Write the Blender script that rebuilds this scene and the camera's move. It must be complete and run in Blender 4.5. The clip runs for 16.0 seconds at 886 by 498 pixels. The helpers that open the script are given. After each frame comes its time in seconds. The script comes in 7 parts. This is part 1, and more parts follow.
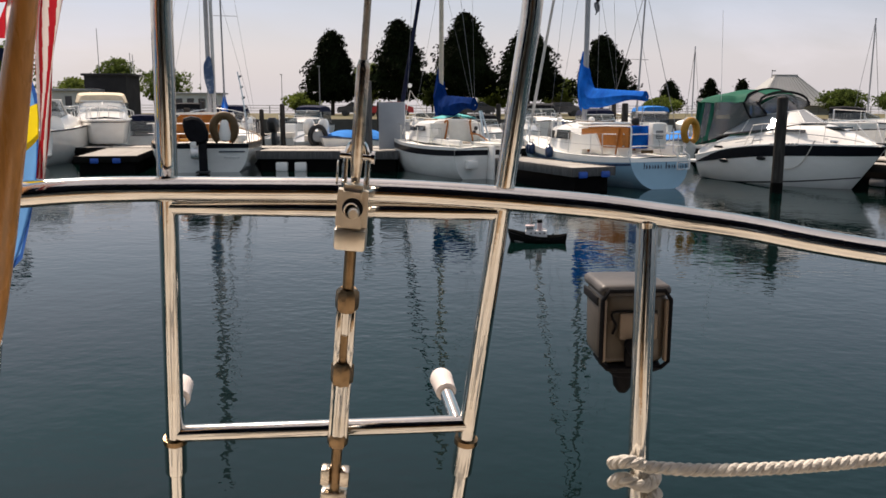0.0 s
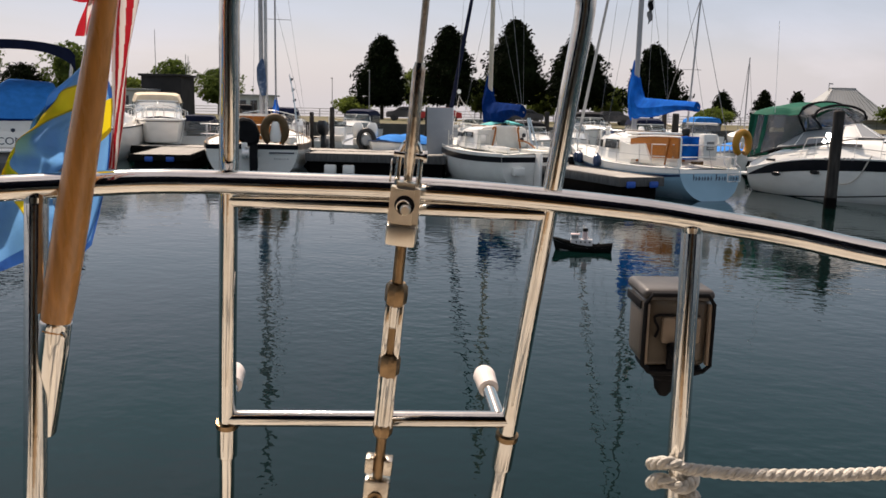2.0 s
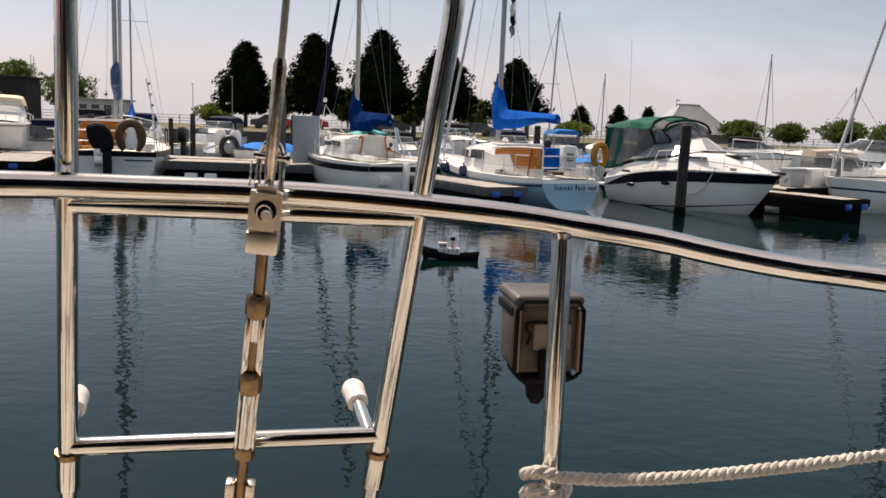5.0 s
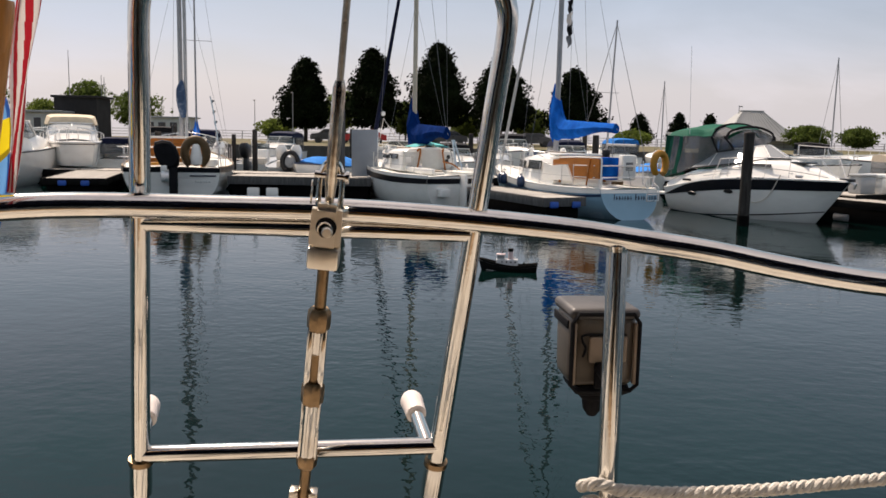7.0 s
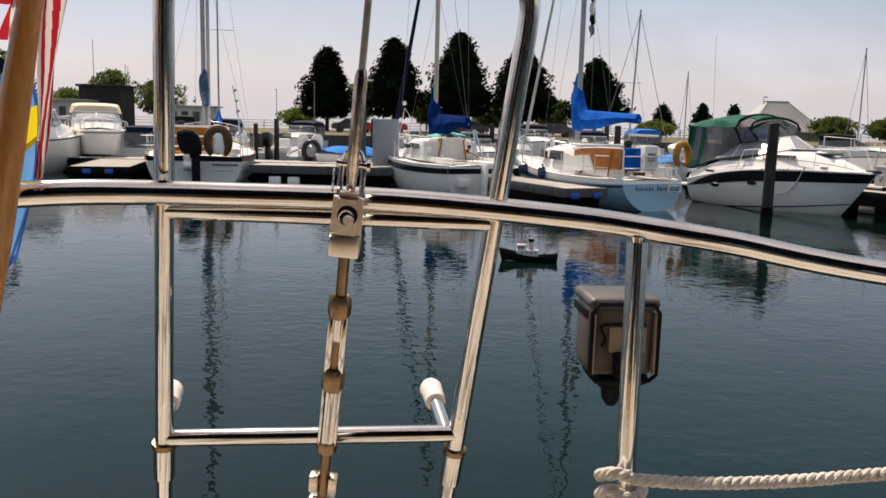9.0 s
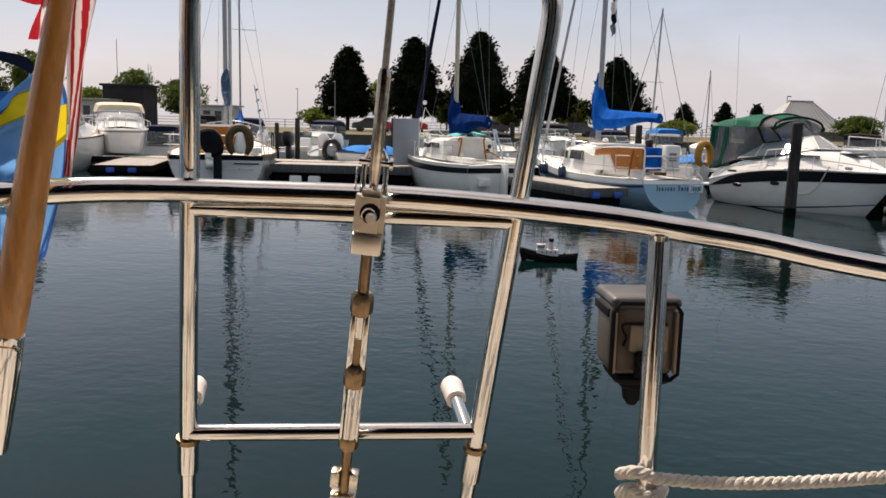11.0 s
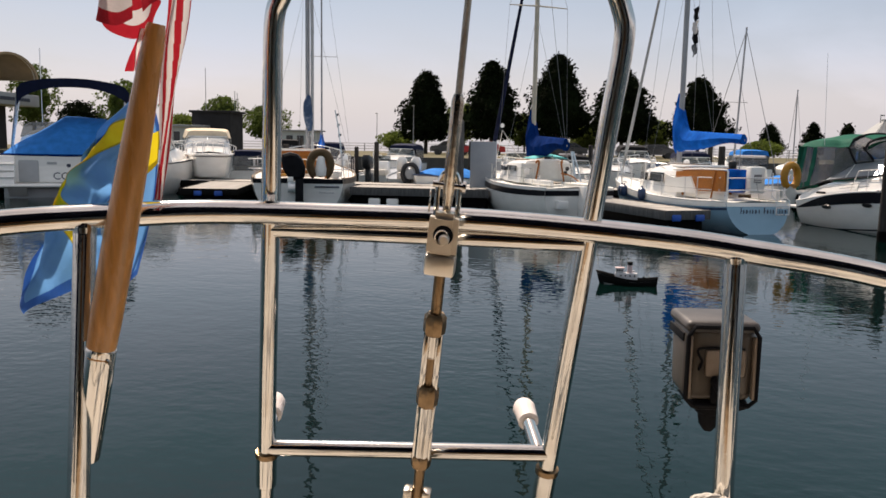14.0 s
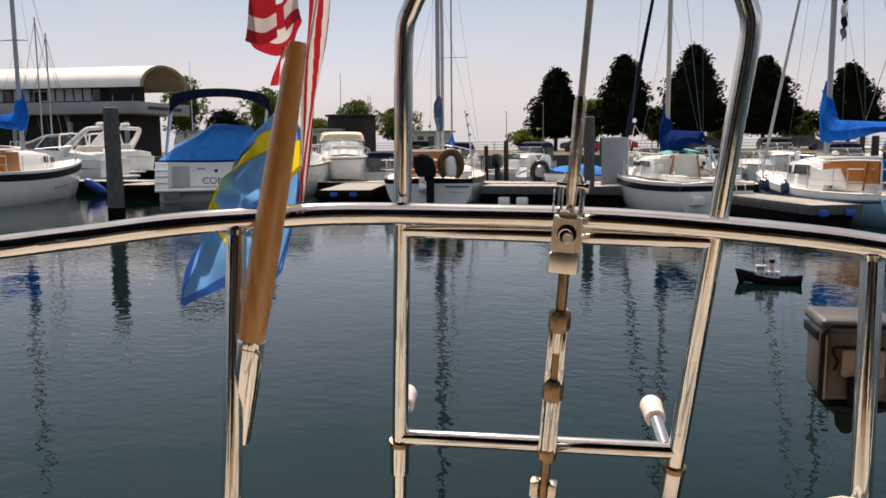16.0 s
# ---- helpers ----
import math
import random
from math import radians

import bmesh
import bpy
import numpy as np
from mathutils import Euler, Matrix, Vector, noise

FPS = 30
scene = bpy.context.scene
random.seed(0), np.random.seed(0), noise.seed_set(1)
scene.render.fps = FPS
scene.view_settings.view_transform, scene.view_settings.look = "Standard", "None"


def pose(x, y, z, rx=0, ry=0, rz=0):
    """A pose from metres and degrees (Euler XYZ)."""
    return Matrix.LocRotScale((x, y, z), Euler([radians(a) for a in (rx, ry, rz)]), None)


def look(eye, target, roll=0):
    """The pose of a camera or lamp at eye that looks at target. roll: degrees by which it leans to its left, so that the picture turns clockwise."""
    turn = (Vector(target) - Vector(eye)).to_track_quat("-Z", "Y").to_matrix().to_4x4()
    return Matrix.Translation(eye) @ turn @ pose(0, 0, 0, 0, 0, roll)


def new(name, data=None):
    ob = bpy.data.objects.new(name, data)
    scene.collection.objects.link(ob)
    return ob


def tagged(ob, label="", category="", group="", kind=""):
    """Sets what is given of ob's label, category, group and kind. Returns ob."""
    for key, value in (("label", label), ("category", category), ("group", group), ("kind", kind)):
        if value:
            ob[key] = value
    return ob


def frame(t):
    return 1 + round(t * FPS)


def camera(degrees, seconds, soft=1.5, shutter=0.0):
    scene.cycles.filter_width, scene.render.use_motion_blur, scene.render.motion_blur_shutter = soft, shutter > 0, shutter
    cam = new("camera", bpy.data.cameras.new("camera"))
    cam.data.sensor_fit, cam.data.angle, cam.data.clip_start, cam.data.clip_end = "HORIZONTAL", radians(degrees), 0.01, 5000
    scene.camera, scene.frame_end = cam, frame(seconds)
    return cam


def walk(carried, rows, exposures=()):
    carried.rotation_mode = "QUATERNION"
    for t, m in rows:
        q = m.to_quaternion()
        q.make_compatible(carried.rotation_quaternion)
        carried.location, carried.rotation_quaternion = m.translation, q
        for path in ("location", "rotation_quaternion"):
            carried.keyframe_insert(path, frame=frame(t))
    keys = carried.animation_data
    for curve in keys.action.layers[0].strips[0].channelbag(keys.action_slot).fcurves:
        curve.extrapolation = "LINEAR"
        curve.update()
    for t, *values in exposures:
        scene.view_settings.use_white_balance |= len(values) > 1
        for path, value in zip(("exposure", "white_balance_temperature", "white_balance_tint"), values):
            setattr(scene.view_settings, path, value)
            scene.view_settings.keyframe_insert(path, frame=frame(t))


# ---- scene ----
cam = camera(56.9, 16.0, soft=1.6)
PATH = [
    (0, (0.109, 0.089, 1.976), (0.11, 2.059, 1.632), 0.1),
    (0.5, (0.106, 0.07, 1.974), (0.081, 2.039, 1.625), 0.7),
    (1, (0.106, 0.064, 1.975), (0.048, 2.031, 1.616), 0.7),
    (1.5, (0.104, 0.062, 1.973), (0.033, 2.027, 1.609), 0.9),
    (2, (0.105, 0.056, 1.971), (-0.002, 2.026, 1.64), 1.3),
    (2.5, (0.107, 0.054, 1.973), (-0.028, 2.02, 1.63), 1.1),
    (3, (0.109, 0.066, 1.972), (-0.055, 2.032, 1.644), 1.2),
    (3.5, (0.115, 0.086, 1.971), (0.132, 2.065, 1.679), 1.0),
    (4, (0.111, 0.105, 1.964), (0.329, 2.072, 1.674), 2.1),
    (6.5, (0.104, 0.088, 1.96), (0.276, 2.057, 1.656), 2.9),
    (7, (0.107, 0.081, 1.968), (0.178, 2.061, 1.693), 1.2),
    (7.5, (0.109, 0.076, 1.967), (0.151, 2.057, 1.696), 1.4),
    (8, (0.108, 0.083, 1.967), (0.186, 2.062, 1.692), 1.6),
    (8.5, (0.106, 0.081, 1.967), (0.157, 2.061, 1.687), 1.4),
    (9, (0.107, 0.076, 1.967), (0.129, 2.053, 1.667), 1.4),
    (11.5, (0.104, 0.068, 1.965), (0.055, 2.044, 1.662), 1.7),
    (12, (0.105, 0.064, 1.964), (0.022, 2.041, 1.674), 2.0),
    (12.5, (0.107, 0.062, 1.965), (0.0, 2.038, 1.673), 1.9),
    (13, (0.108, 0.061, 1.965), (-0.02, 2.036, 1.676), 2.1),
    (13.5, (0.108, 0.052, 1.966), (-0.1, 2.024, 1.707), 1.4),
    (14, (0.111, 0.056, 1.967), (-0.104, 2.028, 1.715), 1.0),
    (14.5, (0.111, 0.056, 1.97), (-0.216, 2.016, 1.745), 0.5),
    (15, (0.117, 0.05, 1.97), (-0.283, 1.991, 1.707), 0.3),
    (15.5, (0.121, 0.019, 1.973), (-0.398, 1.932, 1.708), -0.6),
    (16, (0.124, 0.019, 1.972), (-0.403, 1.932, 1.715), -0.5),
]
walk(cam, [(t, look(eye, target, roll)) for t, eye, target, roll in PATH],
     exposures=[(0.0, 0.25, 6900, 18), (16.0, 0.25, 6900, 18)])

# ---- light ----
SUN_EL, SUN_AZ = radians(55), radians(-28)  # azimuth from +y towards +x
world = bpy.data.worlds.new("world")
scene.world = world
world.use_nodes = True
wn, wl = world.node_tree.nodes, world.node_tree.links
wn.clear()
w_out = wn.new("ShaderNodeOutputWorld")
w_bg = wn.new("ShaderNodeBackground")
w_sky = wn.new("ShaderNodeTexSky")
w_sky.sky_type = "NISHITA"
w_sky.sun_disc = False
w_sky.sun_elevation = SUN_EL
w_sky.sun_rotation = SUN_AZ
w_sky.air_density, w_sky.dust_density, w_sky.ozone_density = 1.0, 2.5, 1.5
w_tc = wn.new("ShaderNodeTexCoord")
w_map = wn.new("ShaderNodeMapping")
w_map.inputs["Scale"].default_value = (1.0, 1.0, 3.2)
w_n = wn.new("ShaderNodeTexNoise")
w_n.inputs["Scale"].default_value = 2.3
w_n.inputs["Detail"].default_value = 7.0
w_n.inputs["Roughness"].default_value = 0.55
w_n.inputs["Distortion"].default_value = 0.4
w_r = wn.new("ShaderNodeValToRGB")
w_r.color_ramp.elements[0].position, w_r.color_ramp.elements[0].color = 0.36, (0.42, 0.42, 0.42, 1)
w_r.color_ramp.elements[1].position, w_r.color_ramp.elements[1].color = 0.66, (0.95, 0.95, 0.95, 1)
w_sep = wn.new("ShaderNodeSeparateXYZ")
w_h = wn.new("ShaderNodeMapRange")   # thicker haze low down
w_h.inputs["From Min"].default_value, w_h.inputs["From Max"].default_value = 0.0, 0.32
w_h.inputs["To Min"].default_value, w_h.inputs["To Max"].default_value = 0.82, 0.0
w_mx = wn.new("ShaderNodeMath")
w_mx.operation = "MAXIMUM"
w_mix = wn.new("ShaderNodeMixRGB")
w_cr = wn.new("ShaderNodeValToRGB")  # cloud colour from low haze to overhead
w_cr.color_ramp.elements[0].position, w_cr.color_ramp.elements[0].color = 0.0, (7.6, 7.7, 8.1, 1)
w_cr.color_ramp.elements[1].position, w_cr.color_ramp.elements[1].color = 0.66, (6.6, 6.4, 6.5, 1)
for w_p, w_c in ((0.06, (8.1, 8.2, 8.7, 1)), (0.11, (6.6, 7.5, 8.7, 1)), (0.175, (5.0, 6.4, 7.8, 1)), (0.24, (4.0, 5.4, 6.6, 1)), (0.34, (2.9, 5.1, 6.1, 1)), (0.5, (2.5, 5.2, 6.1, 1)), (0.8, (9.4, 9.0, 8.9, 1))):
    w_cr.color_ramp.elements.new(w_p).color = w_c
wl.new(w_tc.outputs["Generated"], w_map.inputs["Vector"])
wl.new(w_map.outputs["Vector"], w_n.inputs["Vector"])
wl.new(w_n.outputs["Fac"], w_r.inputs["Fac"])
wl.new(w_tc.outputs["Generated"], w_sep.inputs["Vector"])
wl.new(w_sep.outputs["Z"], w_h.inputs["Value"])
wl.new(w_sep.outputs["Z"], w_cr.inputs["Fac"])
wl.new(w_r.outputs["Color"], w_mx.inputs[0])
wl.new(w_h.outputs["Result"], w_mx.inputs[1])
wl.new(w_mx.outputs["Value"], w_mix.inputs["Fac"])
wl.new(w_sky.outputs["Color"], w_mix.inputs["Color1"])
wl.new(w_cr.outputs["Color"], w_mix.inputs["Color2"])
wl.new(w_mix.outputs["Color"], w_bg.inputs["Color"])
w_bg.inputs["Strength"].default_value = 0.081
wl.new(w_bg.outputs["Background"], w_out.inputs["Surface"])
sun_data = bpy.data.lights.new("sun", "SUN")
sun_data.energy, sun_data.angle, sun_data.color = 5.0, radians(1.5), (1.0, 0.9, 0.76)
sun = new("sun", sun_data)
sun_dir = Vector((math.sin(SUN_AZ) * math.cos(SUN_EL), math.cos(SUN_AZ) * math.cos(SUN_EL), math.sin(SUN_EL)))
sun.matrix_world = look(sun_dir * 60, (0, 0, 0))

# ---- materials ----
def material(name, color, rough=0.5, metal=0.0, var=0.15, scale=8.0, bump=0.0, bump_scale=40.0, stain=None, stain_amt=0.3, stain_scale=1.5,
             spec=0.5, coat=0.0, stretch=(1, 1, 1), rough_var=0.1, translucent=0.0, island=0.0):
    m = bpy.data.materials.new(name)
    m.use_nodes = True
    n, l = m.node_tree.nodes, m.node_tree.links
    p = n["Principled BSDF"]
    p.inputs["Metallic"].default_value = metal
    p.inputs["Specular IOR Level"].default_value = spec
    p.inputs["Coat Weight"].default_value = coat
    tc = n.new("ShaderNodeTexCoord")
    mp = n.new("ShaderNodeMapping")
    mp.inputs["Scale"].default_value = stretch
    l.new(tc.outputs["Object"], mp.inputs["Vector"])

    def tex(s, detail=5.0):
        t = n.new("ShaderNodeTexNoise")
        t.inputs["Scale"].default_value = s
        t.inputs["Detail"].default_value = detail
        l.new(mp.outputs["Vector"], t.inputs["Vector"])
        return t
    fine = tex(scale)
    ramp = n.new("ShaderNodeValToRGB")
    c = color
    lo = tuple(max(0.0, x * (1 - var)) for x in c[:3]) + (1,)
    hi = tuple(min(1.0, x * (1 + var)) for x in c[:3]) + (1,)
    ramp.color_ramp.elements[0].position, ramp.color_ramp.elements[0].color = 0.3, lo
    ramp.color_ramp.elements[1].position, ramp.color_ramp.elements[1].color = 0.7, hi
    l.new(fine.outputs["Fac"], ramp.inputs["Fac"])
    col = ramp.outputs["Color"]
    if stain:
        big = tex(stain_scale, 8.0)
        r2 = n.new("ShaderNodeValToRGB")
        r2.color_ramp.elements[0].position, r2.color_ramp.elements[0].color = 0.5, (0, 0, 0, 1)
        r2.color_ramp.elements[1].position, r2.color_ramp.elements[1].color = 0.72, (stain_amt,) * 3 + (1,)
        l.new(big.outputs["Fac"], r2.inputs["Fac"])
        mx = n.new("ShaderNodeMixRGB")
        l.new(r2.outputs["Color"], mx.inputs["Fac"])
        l.new(col, mx.inputs["Color1"])
        mx.inputs["Color2"].default_value = tuple(stain[:3]) + (1,)
        col = mx.outputs["Color"]
    if island:
        geo = n.new("ShaderNodeNewGeometry")
        hv = n.new("ShaderNodeHueSaturation")
        mr = n.new("ShaderNodeMapRange")
        mr.inputs["To Min"].default_value, mr.inputs["To Max"].default_value = 1 - island, 1 + island
        l.new(geo.outputs["Random Per Island"], mr.inputs["Value"])
        l.new(mr.outputs["Result"], hv.inputs["Value"])
        l.new(col, hv.inputs["Color"])
        col = hv.outputs["Color"]
    l.new(col, p.inputs["Base Color"])
    rr = n.new("ShaderNodeMapRange")
    rr.inputs["To Min"].default_value = max(0.02, rough - rough_var)
    rr.inputs["To Max"].default_value = min(1.0, rough + rough_var)
    l.new(tex(scale * 0.6).outputs["Fac"], rr.inputs["Value"])
    l.new(rr.outputs["Result"], p.inputs["Roughness"])
    if bump:
        b = n.new("ShaderNodeBump")
        b.inputs["Strength"].default_value = bump
        b.inputs["Distance"].default_value = 0.01
        l.new(tex(bump_scale).outputs["Fac"], b.inputs["Height"])
        l.new(b.outputs["Normal"], p.inputs["Normal"])
    if translucent:
        tr = n.new("ShaderNodeBsdfTranslucent")
        l.new(col, tr.inputs["Color"])
        ms = n.new("ShaderNodeMixShader")
        ms.inputs["Fac"].default_value = translucent
        out = n["Material Output"]
        l.new(p.outputs["BSDF"], ms.inputs[1])
        l.new(tr.outputs["BSDF"], ms.inputs[2])
        l.new(ms.outputs["Shader"], out.inputs["Surface"])
    return m


M_STEEL = material("polished_steel", (0.7, 0.675, 0.635), 0.1, 1.0, 0.06, 30, 0.03, 60, rough_var=0.06, stain=(0.35, 0.27, 0.18), stain_amt=0.25, stain_scale=14)
M_STEEL_WORN = material("worn_steel", (0.62, 0.56, 0.48), 0.25, 1.0, 0.15, 40, 0.1, 80, stain=(0.22, 0.13, 0.07), stain_amt=0.75, stain_scale=22)
M_STEEL_BRUSHED = material("brushed_cast_steel", (0.74, 0.68, 0.59), 0.38, 1.0, 0.1, 30, 0.06, 90, stain=(0.45, 0.33, 0.22), stain_amt=0.35, stain_scale=30)
M_BRONZE = material("bronze_screw", (0.27, 0.18, 0.1), 0.36, 1.0, 0.2, 50, 0.15, 120, stain=(0.12, 0.08, 0.05), stain_amt=0.5, stain_scale=25)
M_WIRE = material("wire_strand", (0.42, 0.38, 0.33), 0.35, 1.0, 0.2, 60, 0.3, 300, stain=(0.2, 0.14, 0.1), stain_amt=0.4, stain_scale=20)
M_CHROME_DIM = material("aged_alloy", (0.72, 0.71, 0.7), 0.3, 1.0, 0.1, 20)
M_ALU = material("mast_alloy", (0.34, 0.34, 0.35), 0.45, 0.35, 0.08, 4, stain=(0.3, 0.3, 0.3), stain_amt=0.3)
M_MAST_TAN = material("mast_tan_paint", (0.5, 0.45, 0.36), 0.5, 0.0, 0.1, 4)
M_WHITE_CAP = material("white_plastic", (0.8, 0.72, 0.68), 0.45, 0.0, 0.05, 30, 0.05, 60, stain=(0.5, 0.42, 0.36), stain_amt=0.3, stain_scale=30)
M_GEL = material("white_gelcoat", (0.88, 0.865, 0.83), 0.22, 0.0, 0.04, 2.0, coat=0.3, stain=(0.6, 0.58, 0.5), stain_amt=0.2, stain_scale=0.9, stretch=(1, 1, 2.5))
M_GEL_CREAM = material("cream_gelcoat", (0.54, 0.5, 0.44), 0.35, 0.0, 0.05, 3.0, stain=(0.42, 0.38, 0.32), stain_amt=0.3, stain_scale=1.5)
M_GEL_BLUE = material("pale_blue_gelcoat", (0.26, 0.43, 0.56), 0.25, 0.0, 0.05, 2.0, coat=0.3, stain=(0.36, 0.47, 0.55), stain_amt=0.3, stain_scale=1.2)
M_GEL_GREY = material("grey_gelcoat", (0.4, 0.41, 0.42), 0.3, 0.0, 0.06, 3.0)
M_STRIPE = material("dark_stripe", (0.007, 0.008, 0.012), 0.35, 0.0, 0.2, 5.0, spec=0.15)
M_STRIPE_BLUE = material("navy_stripe", (0.02, 0.045, 0.11), 0.3, 0.0, 0.2, 5.0)
M_NONSKID = material("deck_nonskid", (0.72, 0.71, 0.66), 0.6, 0.0, 0.06, 6.0, 0.2, 90)
M_TEAK = material("varnished_teak", (0.4, 0.14, 0.025), 0.45, 0.0, 0.25, 5.0, stretch=(1, 8, 8), coat=0.08, spec=0.2)
M_TEAK_GREY = material("weathered_teak", (0.25, 0.17, 0.1), 0.65, 0.0, 0.25, 6.0, stretch=(8, 1, 8))
M_STAFF = material("varnished_ash_staff", (0.52, 0.235, 0.065), 0.28, 0.0, 0.22, 14, 0.08, 60, stretch=(9, 9, 1), coat=0.35, stain=(0.34, 0.15, 0.04), stain_amt=0.5, stain_scale=3)
M_SAIL_BLUE = material("pacific_blue_canvas", (0.001, 0.1, 0.45), 0.85, 0.0, 0.25, 5.0, 0.5, 9, stain=(0.003, 0.05, 0.3), stain_amt=0.6, stain_scale=3, spec=0.04)
M_SAIL_MIX = material("blue_white_sailcloth", (0.05, 0.09, 0.17), 0.8, 0.0, 0.3, 5.0, 0.3, 14, spec=0.12, stain=(0.35, 0.38, 0.42), stain_amt=0.8, stain_scale=5)
M_SAIL_NAVY = material("dark_blue_canvas", (0.001, 0.022, 0.12), 0.9, 0.0, 0.25, 5.0, 0.5, 9, spec=0.03, stain=(0.001, 0.015, 0.1), stain_amt=0.6, stain_scale=3)
M_NAVY = material("navy_canvas", (0.008, 0.012, 0.035), 0.8, 0.0, 0.2, 6.0, 0.2, 30, spec=0.12)
M_TARP = material("mid_blue_canvas", (0.022, 0.19, 0.56), 0.85, 0.0, 0.15, 4.0, 0.3, 10, spec=0.12)
M_TEAL = material("teal_canvas", (0.12, 0.5, 0.52), 0.8, 0.0, 0.12, 6.0, 0.2, 15, spec=0.12)
M_GREEN = material("dark_green_canvas", (0.006, 0.095, 0.062), 0.75, 0.0, 0.15, 4.0, 0.25, 12, spec=0.12)
M_CREAM_CANVAS = material("cream_canvas", (0.66, 0.56, 0.42), 0.8, 0.0, 0.08, 5.0, 0.2, 15, spec=0.12)
M_TAN_CANVAS = material("tan_canvas", (0.42, 0.36, 0.29), 0.8, 0.0, 0.1, 5.0, 0.2, 15, spec=0.12)
M_BLACK_CANVAS = material("black_canvas", (0.012, 0.012, 0.014), 0.8, 0.0, 0.2, 5.0, 0.2, 20, spec=0.12)
M_RED = material("red_paint", (0.45, 0.02, 0.02), 0.4, 0.0, 0.1, 5.0)
M_BLUE_PLASTIC = material("blue_plastic", (0.015, 0.09, 0.42), 0.4, 0.0, 0.15, 6.0)
M_YELLOW_RING = material("faded_yellow_vinyl", (0.43, 0.2, 0.012), 0.6, 0.0, 0.15, 6.0, 0.1, 30, stain=(0.4, 0.2, 0.03), stain_amt=0.5, stain_scale=5)
M_BROWN_RING = material("brown_vinyl", (0.1, 0.055, 0.016), 0.6, 0.0, 0.2, 6.0)
M_BLACK_MATT = material("weathered_black_cowl", (0.006, 0.006, 0.008), 0.6, 0.0, 0.3, 6.0, spec=0.12)
M_RUBBER = material("black_plastic", (0.013, 0.013, 0.015), 0.4, 0.0, 0.3, 10.0)
M_GREY_PLASTIC = material("grey_plastic", (0.2, 0.2, 0.21), 0.5, 0.0, 0.15, 8.0)
M_HOUSING = material("smoked_housing", (0.085, 0.066, 0.048), 0.32, 0.0, 0.25, 18, 0.05, 40, stain=(0.13, 0.11, 0.09), stain_amt=0.5, stain_scale=9)
M_HOUSING_TOP = material("sun_faded_housing", (0.055, 0.05, 0.049), 0.5, 0.0, 0.2, 20, stain=(0.15, 0.135, 0.13), stain_amt=0.5, stain_scale=14)
M_HOUSING_EDGE = material("tan_housing_edge", (0.25, 0.19, 0.14), 0.4, 0.0, 0.2, 20)
M_DOCK = material("weathered_dock_boards", (0.4, 0.38, 0.35), 0.85, 0.0, 0.25, 4.0, 0.3, 30, stretch=(1, 6, 6), stain=(0.26, 0.24, 0.21), stain_amt=0.5, island=0.2, spec=0.12)
# shade on the docks' sides is put into this near-black base
M_DOCK_SIDE = material("shade_dark_fascia", (0.01, 0.0095, 0.009), 0.9, 0.0, 0.3, 4.0, 0.3, 20, stain=(0.028, 0.028, 0.028), stain_amt=0.6, spec=0.06)
# wet timber on the piles; under the docks, shade put into the colour
M_DOCK_DARK = material("wet_pile_dock_shade", (0.005, 0.0045, 0.0045), 0.85, 0.0, 0.3, 4.0, 0.3, 20, spec=0.05)
M_PILE = material("tarred_pile", (0.035, 0.032, 0.03), 0.8, 0.0, 0.35, 5.0, 0.5, 14, stretch=(4, 4, 0.6), stain=(0.09, 0.085, 0.08), stain_amt=0.6, stain_scale=3, spec=0.12)
M_PILE_LIGHT = material("grey_pile", (0.1, 0.1, 0.1), 0.8, 0.0, 0.3, 5.0, 0.5, 14, stretch=(4, 4, 0.6), stain=(0.08, 0.075, 0.07), stain_amt=0.6, stain_scale=3, spec=0.12)
M_PANEL_GREY = material("grey_painted_panel", (0.3, 0.33, 0.37), 0.6, 0.0, 0.06, 3.0, stain=(0.25, 0.27, 0.3), stain_amt=0.4)
M_GRASS = material("dry_grass", (0.095, 0.078, 0.03), 0.95, 0.0, 0.35, 0.5, 0.4, 3.0, stain=(0.08, 0.1, 0.03), stain_amt=0.8, stain_scale=0.08)
M_STONE = material("seawall_concrete", (0.075, 0.07, 0.06), 0.9, 0.0, 0.2, 1.0, 0.3, 6.0, stain=(0.06, 0.055, 0.05), stain_amt=0.6, stain_scale=0.4)
M_BARK = material("bark", (0.05, 0.04, 0.03), 0.95, 0.0, 0.3, 4.0, 0.5, 8.0)
# near-black base: the crowns' backlit shade is put into the colour
M_LEAF = material("backlit_black_leaves", (0.007, 0.0115, 0.004), 0.8, 0.0, 0.4, 0.6, translucent=0.05, island=0.5, spec=0.03)
M_LEAF_LIGHT = material("light_leaves", (0.12, 0.16, 0.03), 0.7, 0.0, 0.3, 0.6, translucent=0.45, island=0.35, spec=0.2)
M_LEAF_FAR = material("far_leaves", (0.085, 0.12, 0.028), 0.8, 0.0, 0.3, 0.5, translucent=0.45, island=0.3, spec=0.1)
M_ROPE = material("white_nylon_rope", (0.62, 0.58, 0.52), 0.8, 0.0, 0.12, 60, 0.4, 250, stain=(0.4, 0.36, 0.3), stain_amt=0.5, stain_scale=12)
M_LINE = material("thin_line", (0.3, 0.29, 0.28), 0.7, 0.0, 0.1, 10)
M_RIG = material("rigging_wire", (0.2, 0.2, 0.21), 0.45, 0.6, 0.1, 10)
M_BRICK = material("dark_cladding", (0.035, 0.034, 0.036), 0.85, 0.0, 0.2, 0.8, 0.2, 5.0, spec=0.12)
